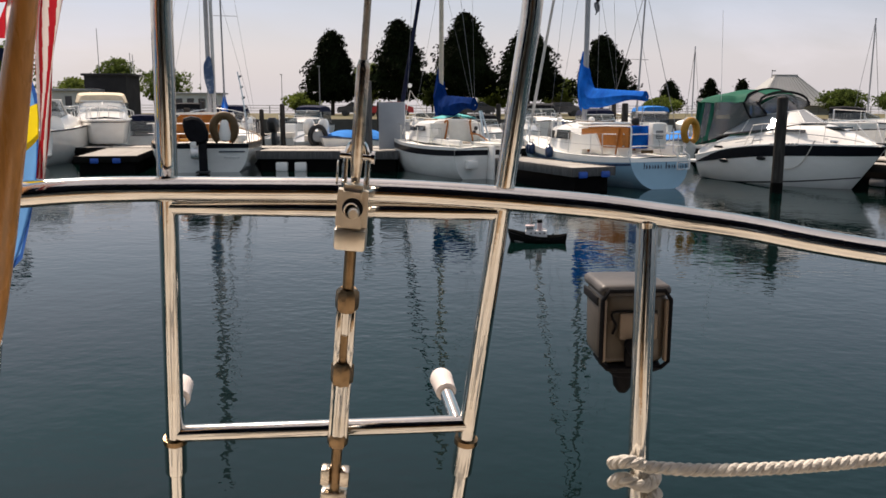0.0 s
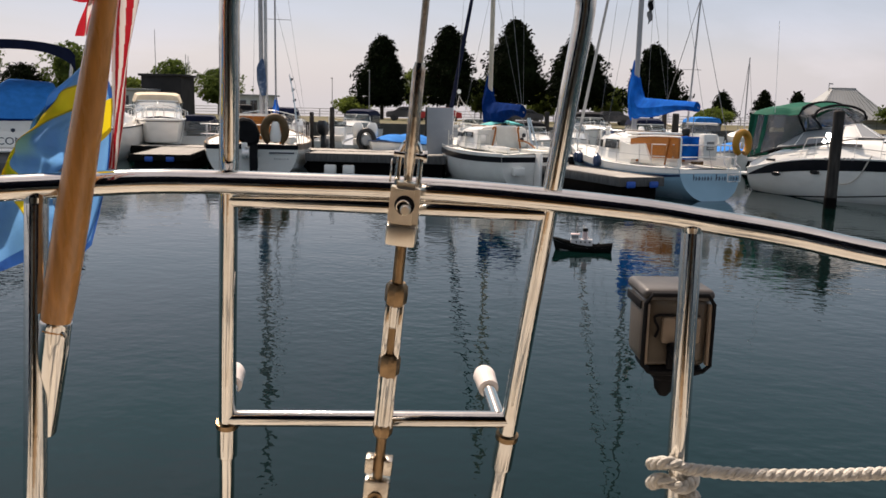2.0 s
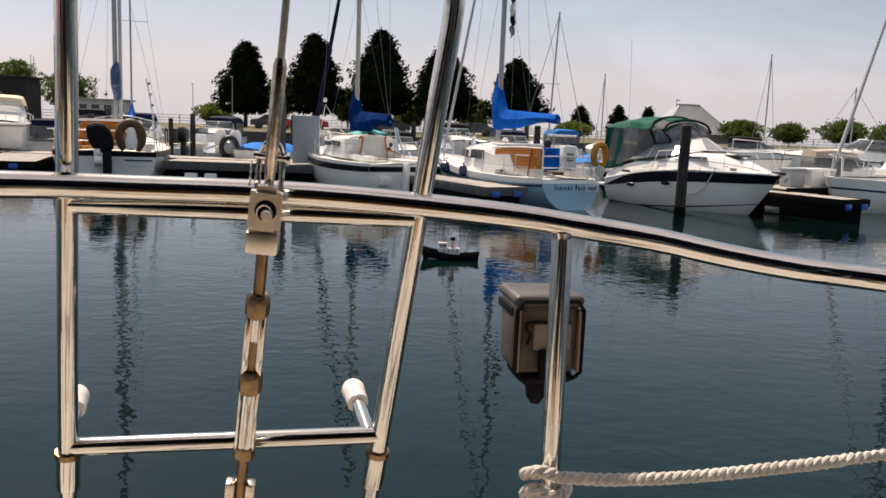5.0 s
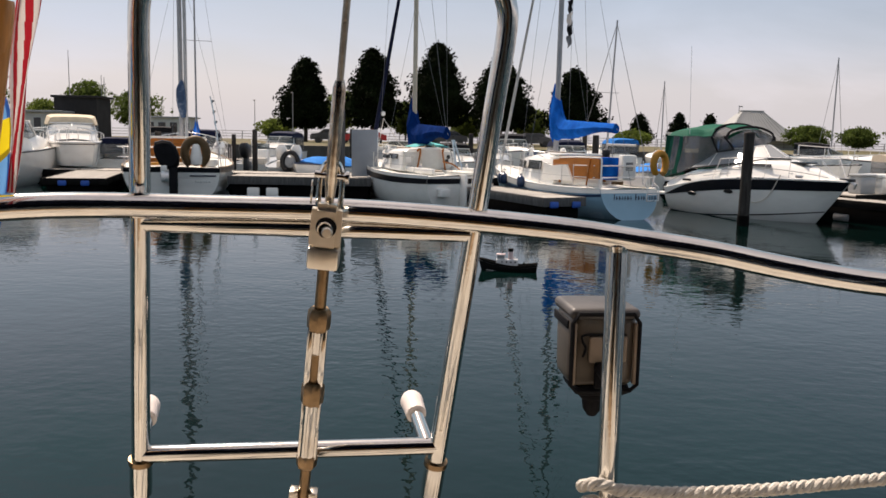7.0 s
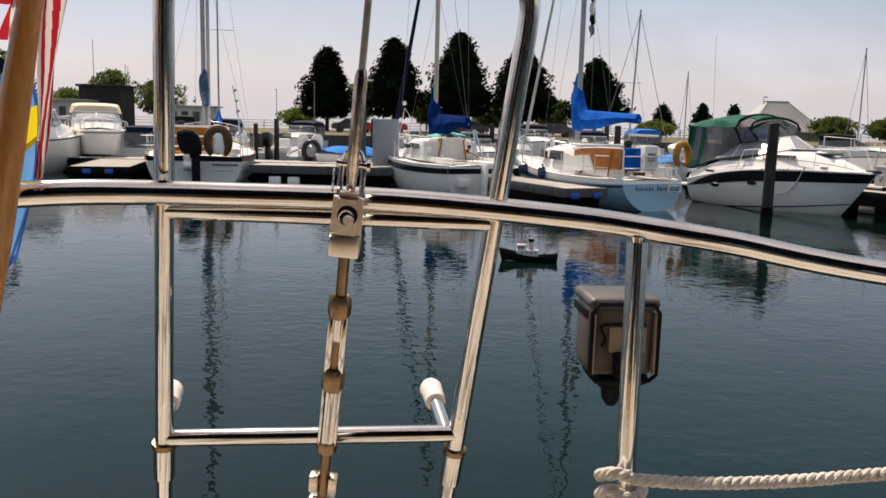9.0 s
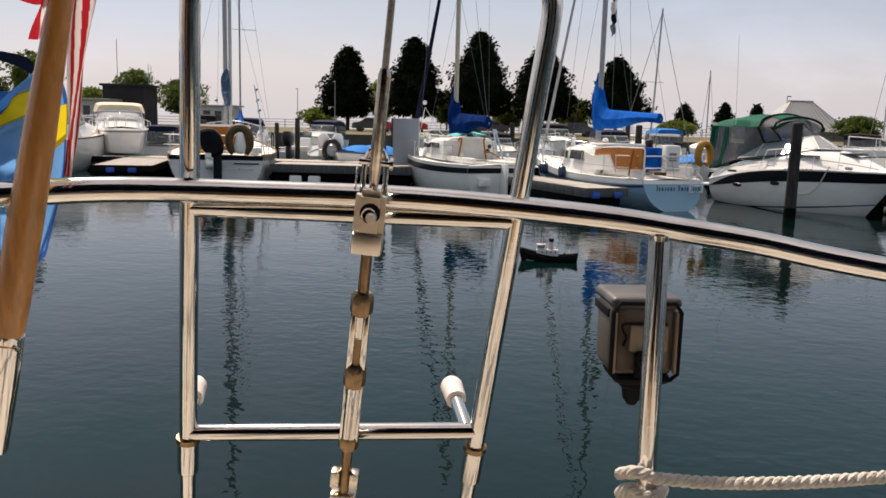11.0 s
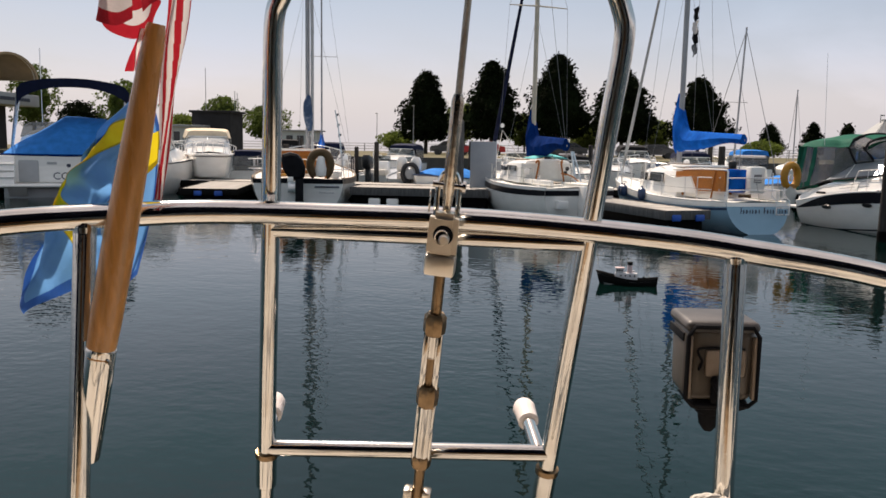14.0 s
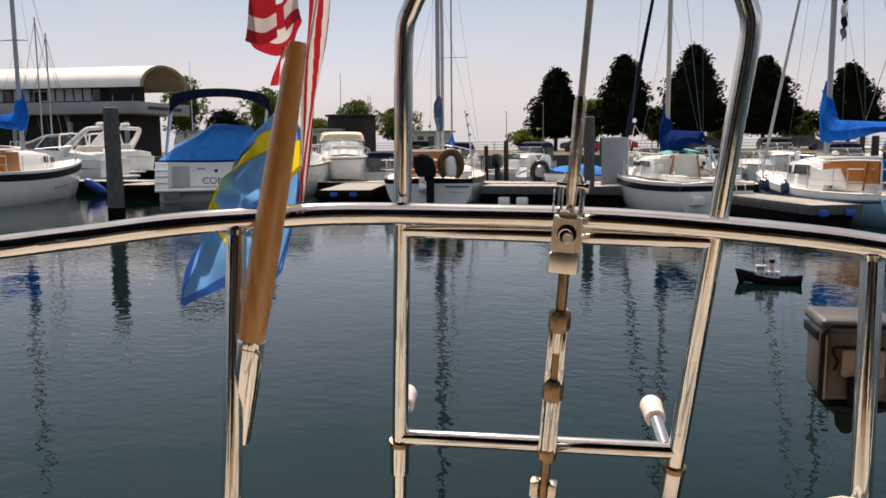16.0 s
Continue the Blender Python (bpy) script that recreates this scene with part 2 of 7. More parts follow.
M_CONCRETE = material("pale_fascia", (0.28, 0.3, 0.32), 0.8, 0.0, 0.1, 0.5, stain=(0.2, 0.2, 0.2), stain_amt=0.4, stain_scale=0.3)
M_ROOF_WHITE = material("white_membrane_roof", (0.85, 0.82, 0.75), 0.6, 0.0, 0.04, 0.6)
M_ROOF_GREY = material("grey_standing_seam_roof", (0.3, 0.31, 0.31), 0.55, 0.2, 0.08, 0.5)
M_VAULT = material("tan_vault_lining", (0.3, 0.22, 0.13), 0.8, 0.0, 0.15, 1.0)
M_SIDING = material("pale_siding", (0.45, 0.47, 0.47), 0.7, 0.0, 0.06, 1.0)
M_US_RED = material("red_flag_cloth", (0.42, 0.018, 0.03), 0.85, 0.0, 0.15, 30, 0.2, 200, translucent=0.45)
M_US_WHITE = material("white_flag_cloth", (0.72, 0.7, 0.69), 0.85, 0.0, 0.06, 30, 0.2, 200, translucent=0.45)
M_SE_BLUE = material("blue_flag_cloth", (0.13, 0.34, 0.66), 0.85, 0.0, 0.1, 20, 0.2, 200, translucent=0.55)
M_SE_HEM = material("blue_flag_hem", (0.03, 0.13, 0.47), 0.85, 0.0, 0.12, 20, 0.2, 200, translucent=0.3)
M_SE_YELLOW = material("yellow_flag_cloth", (0.86, 0.66, 0.02), 0.85, 0.0, 0.06, 20, 0.2, 200, translucent=0.55)
M_SE_YHEM = material("yellow_flag_seam", (0.42, 0.31, 0.008), 0.85, 0.0, 0.1, 20, 0.2, 200, translucent=0.3)
M_TOY_BLACK = material("model_black_hull", (0.004, 0.004, 0.004), 0.5, 0.0, 0.2, 20, spec=0.12)
M_TOY_GREY = material("model_grey_paint", (0.5, 0.49, 0.5), 0.5, 0.0, 0.1, 40)
M_TOY_PINK = material("model_buff_paint", (0.55, 0.42, 0.42), 0.5, 0.0, 0.1, 40)
M_CAR = material("dark_car_paint", (0.03, 0.03, 0.035), 0.3, 0.0, 0.1, 3, coat=0.5)
M_INK = material("dark_lettering", (0.02, 0.03, 0.06), 0.5, 0.0, 0.1, 10)
M_POLE = material("grey_lamp_pole", (0.3, 0.3, 0.31), 0.6, 0.3, 0.1, 3)


def glass_material(name, tint=(0.02, 0.025, 0.03), alpha=0.35, rough=0.06):
    m = bpy.data.materials.new(name)
    m.use_nodes = True
    n, l = m.node_tree.nodes, m.node_tree.links
    p = n["Principled BSDF"]
    p.inputs["Base Color"].default_value = (*tint, 1)
    p.inputs["Roughness"].default_value = rough
    tr = n.new("ShaderNodeBsdfTransparent")
    tr.inputs["Color"].default_value = (0.8, 0.84, 0.86, 1)
    ms = n.new("ShaderNodeMixShader")
    ms.inputs["Fac"].default_value = alpha
    l.new(p.outputs["BSDF"], ms.inputs[1])
    l.new(tr.outputs["BSDF"], ms.inputs[2])
    l.new(ms.outputs["Shader"], n["Material Output"].inputs["Surface"])
    return m


M_GLASS_DARK = glass_material("dark_glass", (0.02, 0.025, 0.03), 0.05)
M_GLASS = glass_material("tinted_glass", (0.06, 0.075, 0.08), 0.45)
# grey bases of these two imitate sky glare on the panes
M_GLASS_PALE = glass_material("sky_pale_glass", (0.55, 0.58, 0.6), 0.25)
M_SCREEN = glass_material("glinting_screen_glass", (0.4, 0.42, 0.44), 0.3, 0.16)
M_VINYL = glass_material("clear_vinyl", (0.2, 0.2, 0.21), 0.5)


def water_material():
    m = bpy.data.materials.new("harbour_water")
    m.use_nodes = True
    n, l = m.node_tree.nodes, m.node_tree.links
    p = n["Principled BSDF"]
    p.inputs["Roughness"].default_value = 0.015
    p.inputs["IOR"].default_value = 1.33
    tc = n.new("ShaderNodeTexCoord")
    big = n.new("ShaderNodeTexNoise")
    big.inputs["Scale"].default_value = 0.12
    l.new(tc.outputs["Object"], big.inputs["Vector"])
    ramp = n.new("ShaderNodeValToRGB")
    ramp.color_ramp.elements[0].position, ramp.color_ramp.elements[0].color = 0.35, (0.0003, 0.0046, 0.0043, 1)
    ramp.color_ramp.elements[1].position, ramp.color_ramp.elements[1].color = 0.7, (0.001, 0.0088, 0.0076, 1)
    l.new(big.outputs["Fac"], ramp.inputs["Fac"])
    l.new(ramp.outputs["Color"], p.inputs["Base Color"])
    # small wind ripples in patches over a slow swell
    mp = n.new("ShaderNodeMapping")
    mp.inputs["Rotation"].default_value = (0, 0, 0.35)
    mp.inputs["Scale"].default_value = (0.95, 1.25, 1)
    l.new(tc.outputs["Object"], mp.inputs["Vector"])
    r1 = n.new("ShaderNodeTexNoise")
    r1.inputs["Scale"].default_value, r1.inputs["Detail"].default_value = 6.5, 1.8
    l.new(mp.outputs["Vector"], r1.inputs["Vector"])
    r2 = n.new("ShaderNodeTexNoise")
    r2.inputs["Scale"].default_value, r2.inputs["Detail"].default_value = 1.5, 2.5
    l.new(mp.outputs["Vector"], r2.inputs["Vector"])
    patch = n.new("ShaderNodeTexNoise")
    patch.inputs["Scale"].default_value = 0.3
    l.new(mp.outputs["Vector"], patch.inputs["Vector"])
    pr = n.new("ShaderNodeMapRange")
    pr.inputs["From Min"].default_value, pr.inputs["From Max"].default_value = 0.44, 0.66
    pr.inputs["To Min"].default_value, pr.inputs["To Max"].default_value = 0.34, 0.9
    l.new(patch.outputs["Fac"], pr.inputs["Value"])
    mul = n.new("ShaderNodeMath")
    mul.operation = "MULTIPLY"
    l.new(r1.outputs["Fac"], mul.inputs[0])
    l.new(pr.outputs["Result"], mul.inputs[1])
    b1 = n.new("ShaderNodeBump")
    b1.inputs["Strength"].default_value, b1.inputs["Distance"].default_value = 1.0, 0.0066
    l.new(mul.outputs["Value"], b1.inputs["Height"])
    b2 = n.new("ShaderNodeBump")
    b2.inputs["Strength"].default_value, b2.inputs["Distance"].default_value = 1.0, 0.0056
    l.new(r2.outputs["Fac"], b2.inputs["Height"])
    l.new(b1.outputs["Normal"], b2.inputs["Normal"])
    l.new(b2.outputs["Normal"], p.inputs["Normal"])
    return m


M_WATER = water_material()

# ---- builders ----
def empty(name, m=None, label="", category="", group="", kind=""):
    ob = new(name)
    if m is not None:
        ob.matrix_world = m
    return tagged(ob, label, category, group, kind)


def finish(name, bm, material_, smooth=True, angle=35):
    bmesh.ops.recalc_face_normals(bm, faces=bm.faces)
    me = bpy.data.meshes.new(name)
    if smooth:
        for f in bm.faces:
            f.smooth = True
        for e in bm.edges:
            if len(e.link_faces) == 2 and e.calc_face_angle(0) > radians(angle):
                e.smooth = False
    bm.to_mesh(me)
    bm.free()
    mats = material_ if isinstance(material_, (list, tuple)) else [material_]
    for mm in mats:
        me.materials.append(mm)
    return me


def part(name, bm, material_, parent=None, label="", smooth=True, angle=35):
    ob = new(name, finish(name, bm, material_, smooth, angle))
    if parent is not None:
        ob.parent = parent
    return tagged(ob, label)


def thing(name, bm, material_, label, category, group="", kind="", m=None, smooth=True):
    ob = new(name, finish(name, bm, material_, smooth))
    if m is not None:
        ob.matrix_world = m
    return tagged(ob, label, category, group, kind)


def catmull(pts, per=6):
    p = [Vector(q) for q in pts]
    if len(p) < 3:
        return p
    p = [p[0] * 2 - p[1]] + p + [p[-1] * 2 - p[-2]]
    out = []
    for i in range(1, len(p) - 2):
        for k in range(per):
            t = k / per
            a, b, c, d = p[i - 1], p[i], p[i + 1], p[i + 2]
            out.append(0.5 * (2 * b + (c - a) * t + (2 * a - 5 * b + 4 * c - d) * t * t + (3 * b - a - 3 * c + d) * t ** 3))
    out.append(p[-2])
    return out


def tube(pts, r, seg=8, smooth=0, bm=None, caps=True):
    """A swept tube; r is one radius or one for each given point."""
    bm = bm or bmesh.new()
    path = catmull(pts, smooth) if smooth else [Vector(q) for q in pts]
    n = len(path)
    if isinstance(r, (list, tuple)):
        rad = [float(np.interp(i / (n - 1) * (len(r) - 1), range(len(r)), r)) for i in range(n)]
    else:
        rad = [r] * n
    rings, normal = [], None
    for i in range(n):
        d = (path[min(i + 1, n - 1)] - path[max(i - 1, 0)]).normalized()
        if normal is None:
            normal = d.orthogonal().normalized()
        normal = (normal - d * normal.dot(d)).normalized()
        side = d.cross(normal)
        rings.append([bm.verts.new(path[i] + rad[i] * (normal * math.cos(a) + side * math.sin(a))) for a in [2 * math.pi * k / seg for k in range(seg)]])
    for a, b in zip(rings, rings[1:]):
        for k in range(seg):
            bm.faces.new((a[k], a[(k + 1) % seg], b[(k + 1) % seg], b[k]))
    if caps:
        bm.faces.new(rings[0][::-1])
        bm.faces.new(rings[-1])
    return bm


def lathe(profile, seg=20, bm=None, m=None):
    """Turn (radius, z) pairs round z."""
    bm = bm or bmesh.new()
    m = m or Matrix()
    rings = [[bm.verts.new(m @ Vector((max(r, 1e-4) * math.cos(2 * math.pi * k / seg), max(r, 1e-4) * math.sin(2 * math.pi * k / seg), z))) for k in range(seg)] for r, z in profile]
    for a, b in zip(rings, rings[1:]):
        for k in range(seg):
            bm.faces.new((a[k], a[(k + 1) % seg], b[(k + 1) % seg], b[k]))
    bm.faces.new(rings[0][::-1])
    bm.faces.new(rings[-1])
    return bm


def box(x0, x1, y0, y1, z0, z1, bev=0.0, bm=None, m=None, seg=2):
    b = bmesh.new()
    bmesh.ops.create_cube(b, size=1.0)
    for v in b.verts:
        v.co = Vector((x0 + (v.co.x + 0.5) * (x1 - x0), y0 + (v.co.y + 0.5) * (y1 - y0), z0 + (v.co.z + 0.5) * (z1 - z0)))
    if bev:
        bmesh.ops.bevel(b, geom=list(b.edges), offset=bev, segments=seg, affect="EDGES", profile=0.5)
    if m is not None:
        bmesh.ops.transform(b, matrix=m, verts=b.verts)
    if bm is None:
        return b
    me = bpy.data.meshes.new("join")
    b.to_mesh(me)
    b.free()
    bm.from_mesh(me)
    bpy.data.meshes.remove(me)
    return bm


def loft(rings, close=False, cap=True, bm=None):
    bm = bm or bmesh.new()
    vs = [[bm.verts.new(p) for p in r] for r in rings]
    k = len(vs[0])
    for a, b in zip(vs, vs[1:]):
        for i in range(k if close else k - 1):
            j = (i + 1) % k
            bm.faces.new((a[i], a[j], b[j], b[i]))
    if cap:
        bm.faces.new(vs[0][::-1])
        bm.faces.new(vs[-1])
    return bm


def prism(outline, z0, z1, bev=0.0):
    """An upright block over an (x, y) outline."""
    bm = bmesh.new()
    lo = [bm.verts.new((x, y, z0)) for x, y in outline]
    hi = [bm.verts.new((x, y, z1)) for x, y in outline]
    k = len(lo)
    for i in range(k):
        bm.faces.new((lo[i], lo[(i + 1) % k], hi[(i + 1) % k], hi[i]))
    bm.faces.new(lo[::-1])
    top = bm.faces.new(hi)
    if bev:
        bmesh.ops.bevel(bm, geom=list(top.edges), offset=bev, segments=2, affect="EDGES")
    return bm


def sheet(f, nu, nv, thick=0.004, bm=None, closed=False):
    """A thin sheet of cloth or board over a function f(u, v), u and v from 0 to 1."""
    bm = bm or bmesh.new()
    g = [[bm.verts.new(f(i / nu, j / nv)) for j in range(nv + 1)] for i in range(nu + 1)]
    for i in range(nu):
        for j in range(nv):
            bm.faces.new((g[i][j], g[i + 1][j], g[i + 1][j + 1], g[i][j + 1]))
    if thick:
        bmesh.ops.recalc_face_normals(bm, faces=bm.faces)
        bmesh.ops.solidify(bm, geom=list(bm.faces), thickness=thick)
    return bm


def text_mesh(words, size, shear=0.0):
    cu = bpy.data.curves.new("lettering", "FONT")
    cu.body, cu.size, cu.shear, cu.extrude = words, size, shear, 0.004
    cu.align_x = "CENTER"
    ob = bpy.data.objects.new("lettering", cu)
    me = bpy.data.meshes.new_from_object(ob)
    bpy.data.objects.remove(ob)
    bpy.data.curves.remove(cu)
    bm = bmesh.new()
    bm.from_mesh(me)
    bpy.data.meshes.remove(me)
    return bm


def moved(bm, m):
    bmesh.ops.transform(bm, matrix=m, verts=bm.verts)
    return bm

# ---- setting: water, shore, docks ----
wbm = bmesh.new()
ring0 = [wbm.verts.new((2500 * math.cos(a), 2500 * math.sin(a), 0)) for a in [2 * math.pi * k / 48 for k in range(48)]]
wbm.faces.new(ring0)
thing("water", wbm, M_WATER, "calm dark teal harbour water with faint ripples", "water", kind="structure")

SHORE_Z = 0.95
shore = prism([(-260, 58), (-80, 56), (-40, 60), (0, 62), (40, 70), (160, 82), (260, 90), (260, 122), (80, 118), (-60, 116), (-260, 112)], -0.6, SHORE_Z)
thing("ground", shore, M_GRASS, "dry grass bank along the harbour shore", "ground", kind="structure")
wall_pts = [(-260, 58), (-80, 56), (-40, 60), (0, 62), (40, 70), (160, 82), (260, 90)]
seawall = bmesh.new()
for (x0, y0), (x1, y1) in zip(wall_pts, wall_pts[1:]):
    d = Vector((x1 - x0, y1 - y0, 0)).normalized()
    s = Vector((d.y, -d.x, 0)) * 0.5
    a, b = Vector((x0, y0, 0)), Vector((x1, y1, 0))
    loft([[a + Vector((0, 0, -0.5)), a + s + Vector((0, 0, -0.5)), a + s + Vector((0, 0, 1.02)), a + Vector((0, 0, 1.02))],
          [b + Vector((0, 0, -0.5)), b + s + Vector((0, 0, -0.5)), b + s + Vector((0, 0, 1.02)), b + Vector((0, 0, 1.02))]], close=True, bm=seawall)
thing("seawall", seawall, M_STONE, "low stained concrete seawall", "wall", kind="structure")

# a railing between the grass and the open lake
railing = empty("shore_railing", pose(0, 0, 0), "grey metal railing along the far shore", "railing", kind="structure")
for i in range(46):
    x = -70 + i * 3.4
    part("post", tube([(x, 108, SHORE_Z), (x, 108, SHORE_Z + 1.1)], 0.06, 6), M_POLE, railing)
for z in (0.4, 0.75, 1.1):
    part("rail", tube([(-70, 108, SHORE_Z + z), (83, 108, SHORE_Z + z)], 0.04, 6), M_POLE, railing)


def dock(name, cx, cy, heading, width, length, label, top=0.5, board=0.14, pieces=True, fascia=0.18, side=None):
    """A timber dock: planks across, stringers, fascia and a shade-black float block below; its near end stands at (cx,
    cy), and it runs along heading.
    """
    d = empty(name, pose(cx, cy, 0, 0, 0, heading), label, "dock", "harbour docks")
    n = int(length / (board + 0.012))
    me = finish("board", box(-width / 2, width / 2, 0, board, -0.04, 0, 0.006, seg=1), M_DOCK)
    for i in range(n):
        ob = new("board", me)
        ob.parent = d
        ob.location = (random.uniform(-0.008, 0.008), i * (board + 0.012), top + random.uniform(-0.004, 0.004))
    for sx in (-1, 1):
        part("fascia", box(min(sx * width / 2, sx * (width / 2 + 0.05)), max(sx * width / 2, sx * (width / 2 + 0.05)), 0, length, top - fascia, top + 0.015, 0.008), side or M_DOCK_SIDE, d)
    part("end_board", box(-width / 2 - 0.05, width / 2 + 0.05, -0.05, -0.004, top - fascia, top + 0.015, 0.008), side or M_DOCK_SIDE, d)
    # black block stands in for the shaded gap under the boards
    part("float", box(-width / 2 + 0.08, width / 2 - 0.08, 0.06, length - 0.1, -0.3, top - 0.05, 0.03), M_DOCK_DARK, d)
    return d


def pile(x, y, r, top, mat, label, lean=(0.0, 0.0)):
    bm = bmesh.new()
    rings = []
    for k in range(9):
        z = -0.8 + (top + 0.8) * k / 8
        rr = r * (1.06 - 0.1 * k / 8)
        rings.append((rr * (1 + 0.03 * math.sin(k * 2.3)), z))
    lathe(rings[:-1] + [(rings[-1][0] * 0.97, top - 0.03), (rings[-1][0] * 0.75, top)], 14, bm)
    for v in bm.verts:
        v.co.x += lean[0] * v.co.z
        v.co.y += lean[1] * v.co.z
    p = empty("mooring_pile", pose(x, y, 0), label, "pile", "mooring piles")
    part("shaft", bm, mat, p)
    wet = lathe([(r * 1.1, -0.5), (r * 1.1, 0.2), (r * 1.075, 0.24)], 14)
    for v in wet.verts:
        v.co.x += lean[0] * v.co.z
        v.co.y += lean[1] * v.co.z
    part("wet_band", wet, M_DOCK_DARK, p)
    return p


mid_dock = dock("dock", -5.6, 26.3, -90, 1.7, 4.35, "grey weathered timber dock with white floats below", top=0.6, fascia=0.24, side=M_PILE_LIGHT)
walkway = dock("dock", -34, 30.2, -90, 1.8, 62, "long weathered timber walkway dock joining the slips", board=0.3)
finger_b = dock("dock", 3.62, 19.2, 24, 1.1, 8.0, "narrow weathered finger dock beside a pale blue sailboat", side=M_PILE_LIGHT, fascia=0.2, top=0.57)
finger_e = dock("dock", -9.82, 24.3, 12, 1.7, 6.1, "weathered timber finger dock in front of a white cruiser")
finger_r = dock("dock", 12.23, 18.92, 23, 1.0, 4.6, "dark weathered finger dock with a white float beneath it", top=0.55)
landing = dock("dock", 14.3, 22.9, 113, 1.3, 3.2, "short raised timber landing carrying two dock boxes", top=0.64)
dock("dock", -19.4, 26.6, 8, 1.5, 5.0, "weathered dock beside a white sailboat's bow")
for d, fx, fy in ((mid_dock, 0.55, 1.0), (mid_dock, 0.55, 1.58)):
    part("float_drum", box(0.78, 0.95, fx + fy - 1.0, fx + fy - 0.62, -0.02, 0.27, 0.05), M_GEL, d, "pale plastic float drum")
part("float_drum", box(-0.54, -0.46, 1.75, 2.2, 0.02, 0.2, 0.03), M_GREY_PLASTIC, finger_r, "pale plastic float drum")
dock_box = empty("dock_box", pose(13.1, 22.3, 0.64, 0, 0, 23), "white plastic dock box standing on a dock", "box")
part("body", box(-0.5, 0.5, -0.28, 0.28, 0.0, 0.42, 0.03), M_GEL, dock_box)
lid_ = part("lid", box(-0.53, 0.53, -0.31, 0.31, 0.42, 0.53, 0.03), M_GEL, dock_box)
part("latch", box(-0.04, 0.04, -0.33, -0.305, 0.36, 0.48, 0.006), M_CHROME_DIM, lid_)
power_post = empty("power_pedestal", pose(12.25, 21.95, 0.64, 0, 0, 23), "grey plastic shore power box on a landing", "power box")
part("body", box(-0.3, 0.3, -0.2, 0.2, 0.0, 0.46, 0.04), M_GEL_GREY, power_post)
part("lid", box(-0.32, 0.32, -0.22, 0.22, 0.46, 0.53, 0.03), M_GEL_GREY, power_post)
for d, bz in ((finger_b, 0.34), (finger_e, 0.3), (finger_r, 0.3)):
    for bx in (-0.32, 0.3):
        part("bumper", box(bx - 0.12, bx + 0.12, -0.1, -0.05, bz, bz + 0.15, 0.03), M_BLUE_PLASTIC, d, "blue plastic corner bumper")

pile(7.88, 19.1, 0.125, 2.2, M_PILE, "dark tarred mooring pile standing in the water", (0.004, 0.0))
pile(-14.95, 19.9, 0.22, 3.05, M_PILE_LIGHT, "thick grey weathered mooring pile beside a motor cruiser", (-0.003, 0.0))
pile(-2.25, 25.75, 0.17, 2.75, M_PILE_LIGHT, "grey weathered mooring pile at a dock's edge")
pile(-6.05, 31.9, 0.1, 2.05, M_PILE, "dark mooring pile behind the dock")
pile(-6.85, 31.9, 0.09, 1.85, M_PILE, "short dark mooring pile behind the dock")

# plain grey panel standing on the dock, with no notices
panel = empty("dock_panel", pose(-1.5, 26.3, 0.605), "flat grey painted panel standing upright on the dock", "board")
part("board", box(-0.42, 0.4, -0.03, 0.03, 0.02, 1.5, 0.01), M_PANEL_GREY, panel)
for px_ in (-0.42, 0.36):
    part("upright", box(px_, px_ + 0.06, 0.03, 0.08, 0.0, 1.5, 0.006), M_CHROME_DIM, panel)
# ---- our own stern: deck, rail, ladder, backstay, flagstaff ----
# the rail's centre line, arched across the stern and bending forward at both quarters
RAIL = [(-1.28, -0.3, 1.79), (-1.16, 0.35, 1.8), (-0.93, 0.69, 1.822), (-0.71, 0.882, 1.843), (-0.606, 0.926, 1.855), (-0.5, 0.965, 1.868), (-0.4, 1.012, 1.874),
        (-0.305, 1.06, 1.877), (-0.165, 1.112, 1.873), (0.055, 1.124, 1.869), (0.275, 1.118, 1.854), (0.39, 1.113, 1.84), (0.49, 1.108, 1.826), (0.575, 1.104, 1.81),
        (0.675, 1.094, 1.795), (0.787, 1.07, 1.786), (0.98, 0.93, 1.78), (1.2, 0.55, 1.77), (1.3, -0.2, 1.76)]
RAIL_R = 0.0158
TUBE_R = 0.0128
DECK_Z = 1.2

# the boat we stand on
own = empty("sailboat", pose(0, 0, 0), "cream sailboat stern deck that carries the steel rail", "sailboat")
outline = [(-1.5, -2.6), (-1.42, -1.2), (-1.3, 0.0), (-1.2, 0.5), (-0.98, 0.84), (-0.68, 1.02), (-0.35, 1.14), (0.0, 1.2), (0.4, 1.19), (0.75, 1.14), (1.05, 0.96), (1.28, 0.5), (1.38, 0.0), (1.5, -1.2), (1.55, -2.6)]
hull_b = bmesh.new()
loft([[(x, y, DECK_Z - 0.06) for x, y in outline], [(x * 0.96, y - 0.04 if y > 0.5 else y, 0.55) for x, y in outline], [(x * 0.75, y - 0.25 if y > 0.5 else y, -0.3) for x, y in outline]], close=True, bm=hull_b)
part("hull", hull_b, M_GEL, own)
part("deck", prism(outline, DECK_Z - 0.06, DECK_Z, 0.02), M_GEL_CREAM, own)
for sx in (-1, 1):
    part("coaming", box(min(sx * 0.42, sx * 0.56), max(sx * 0.42, sx * 0.56), -2.5, 0.35, DECK_Z + 0.002, DECK_Z + 0.26, 0.04), M_GEL_CREAM, own)
part("bench", box(-0.4, 0.4, 0.4, 0.78, DECK_Z + 0.002, DECK_Z + 0.12, 0.03), M_GEL_CREAM, own)
# unseen bulkhead, sole and door, added for what the steel tubes mirror
part("bulkhead", box(-1.25, 1.3, -1.9, -1.8, DECK_Z + 0.002, DECK_Z + 0.6, 0.03), M_GEL_CREAM, own)
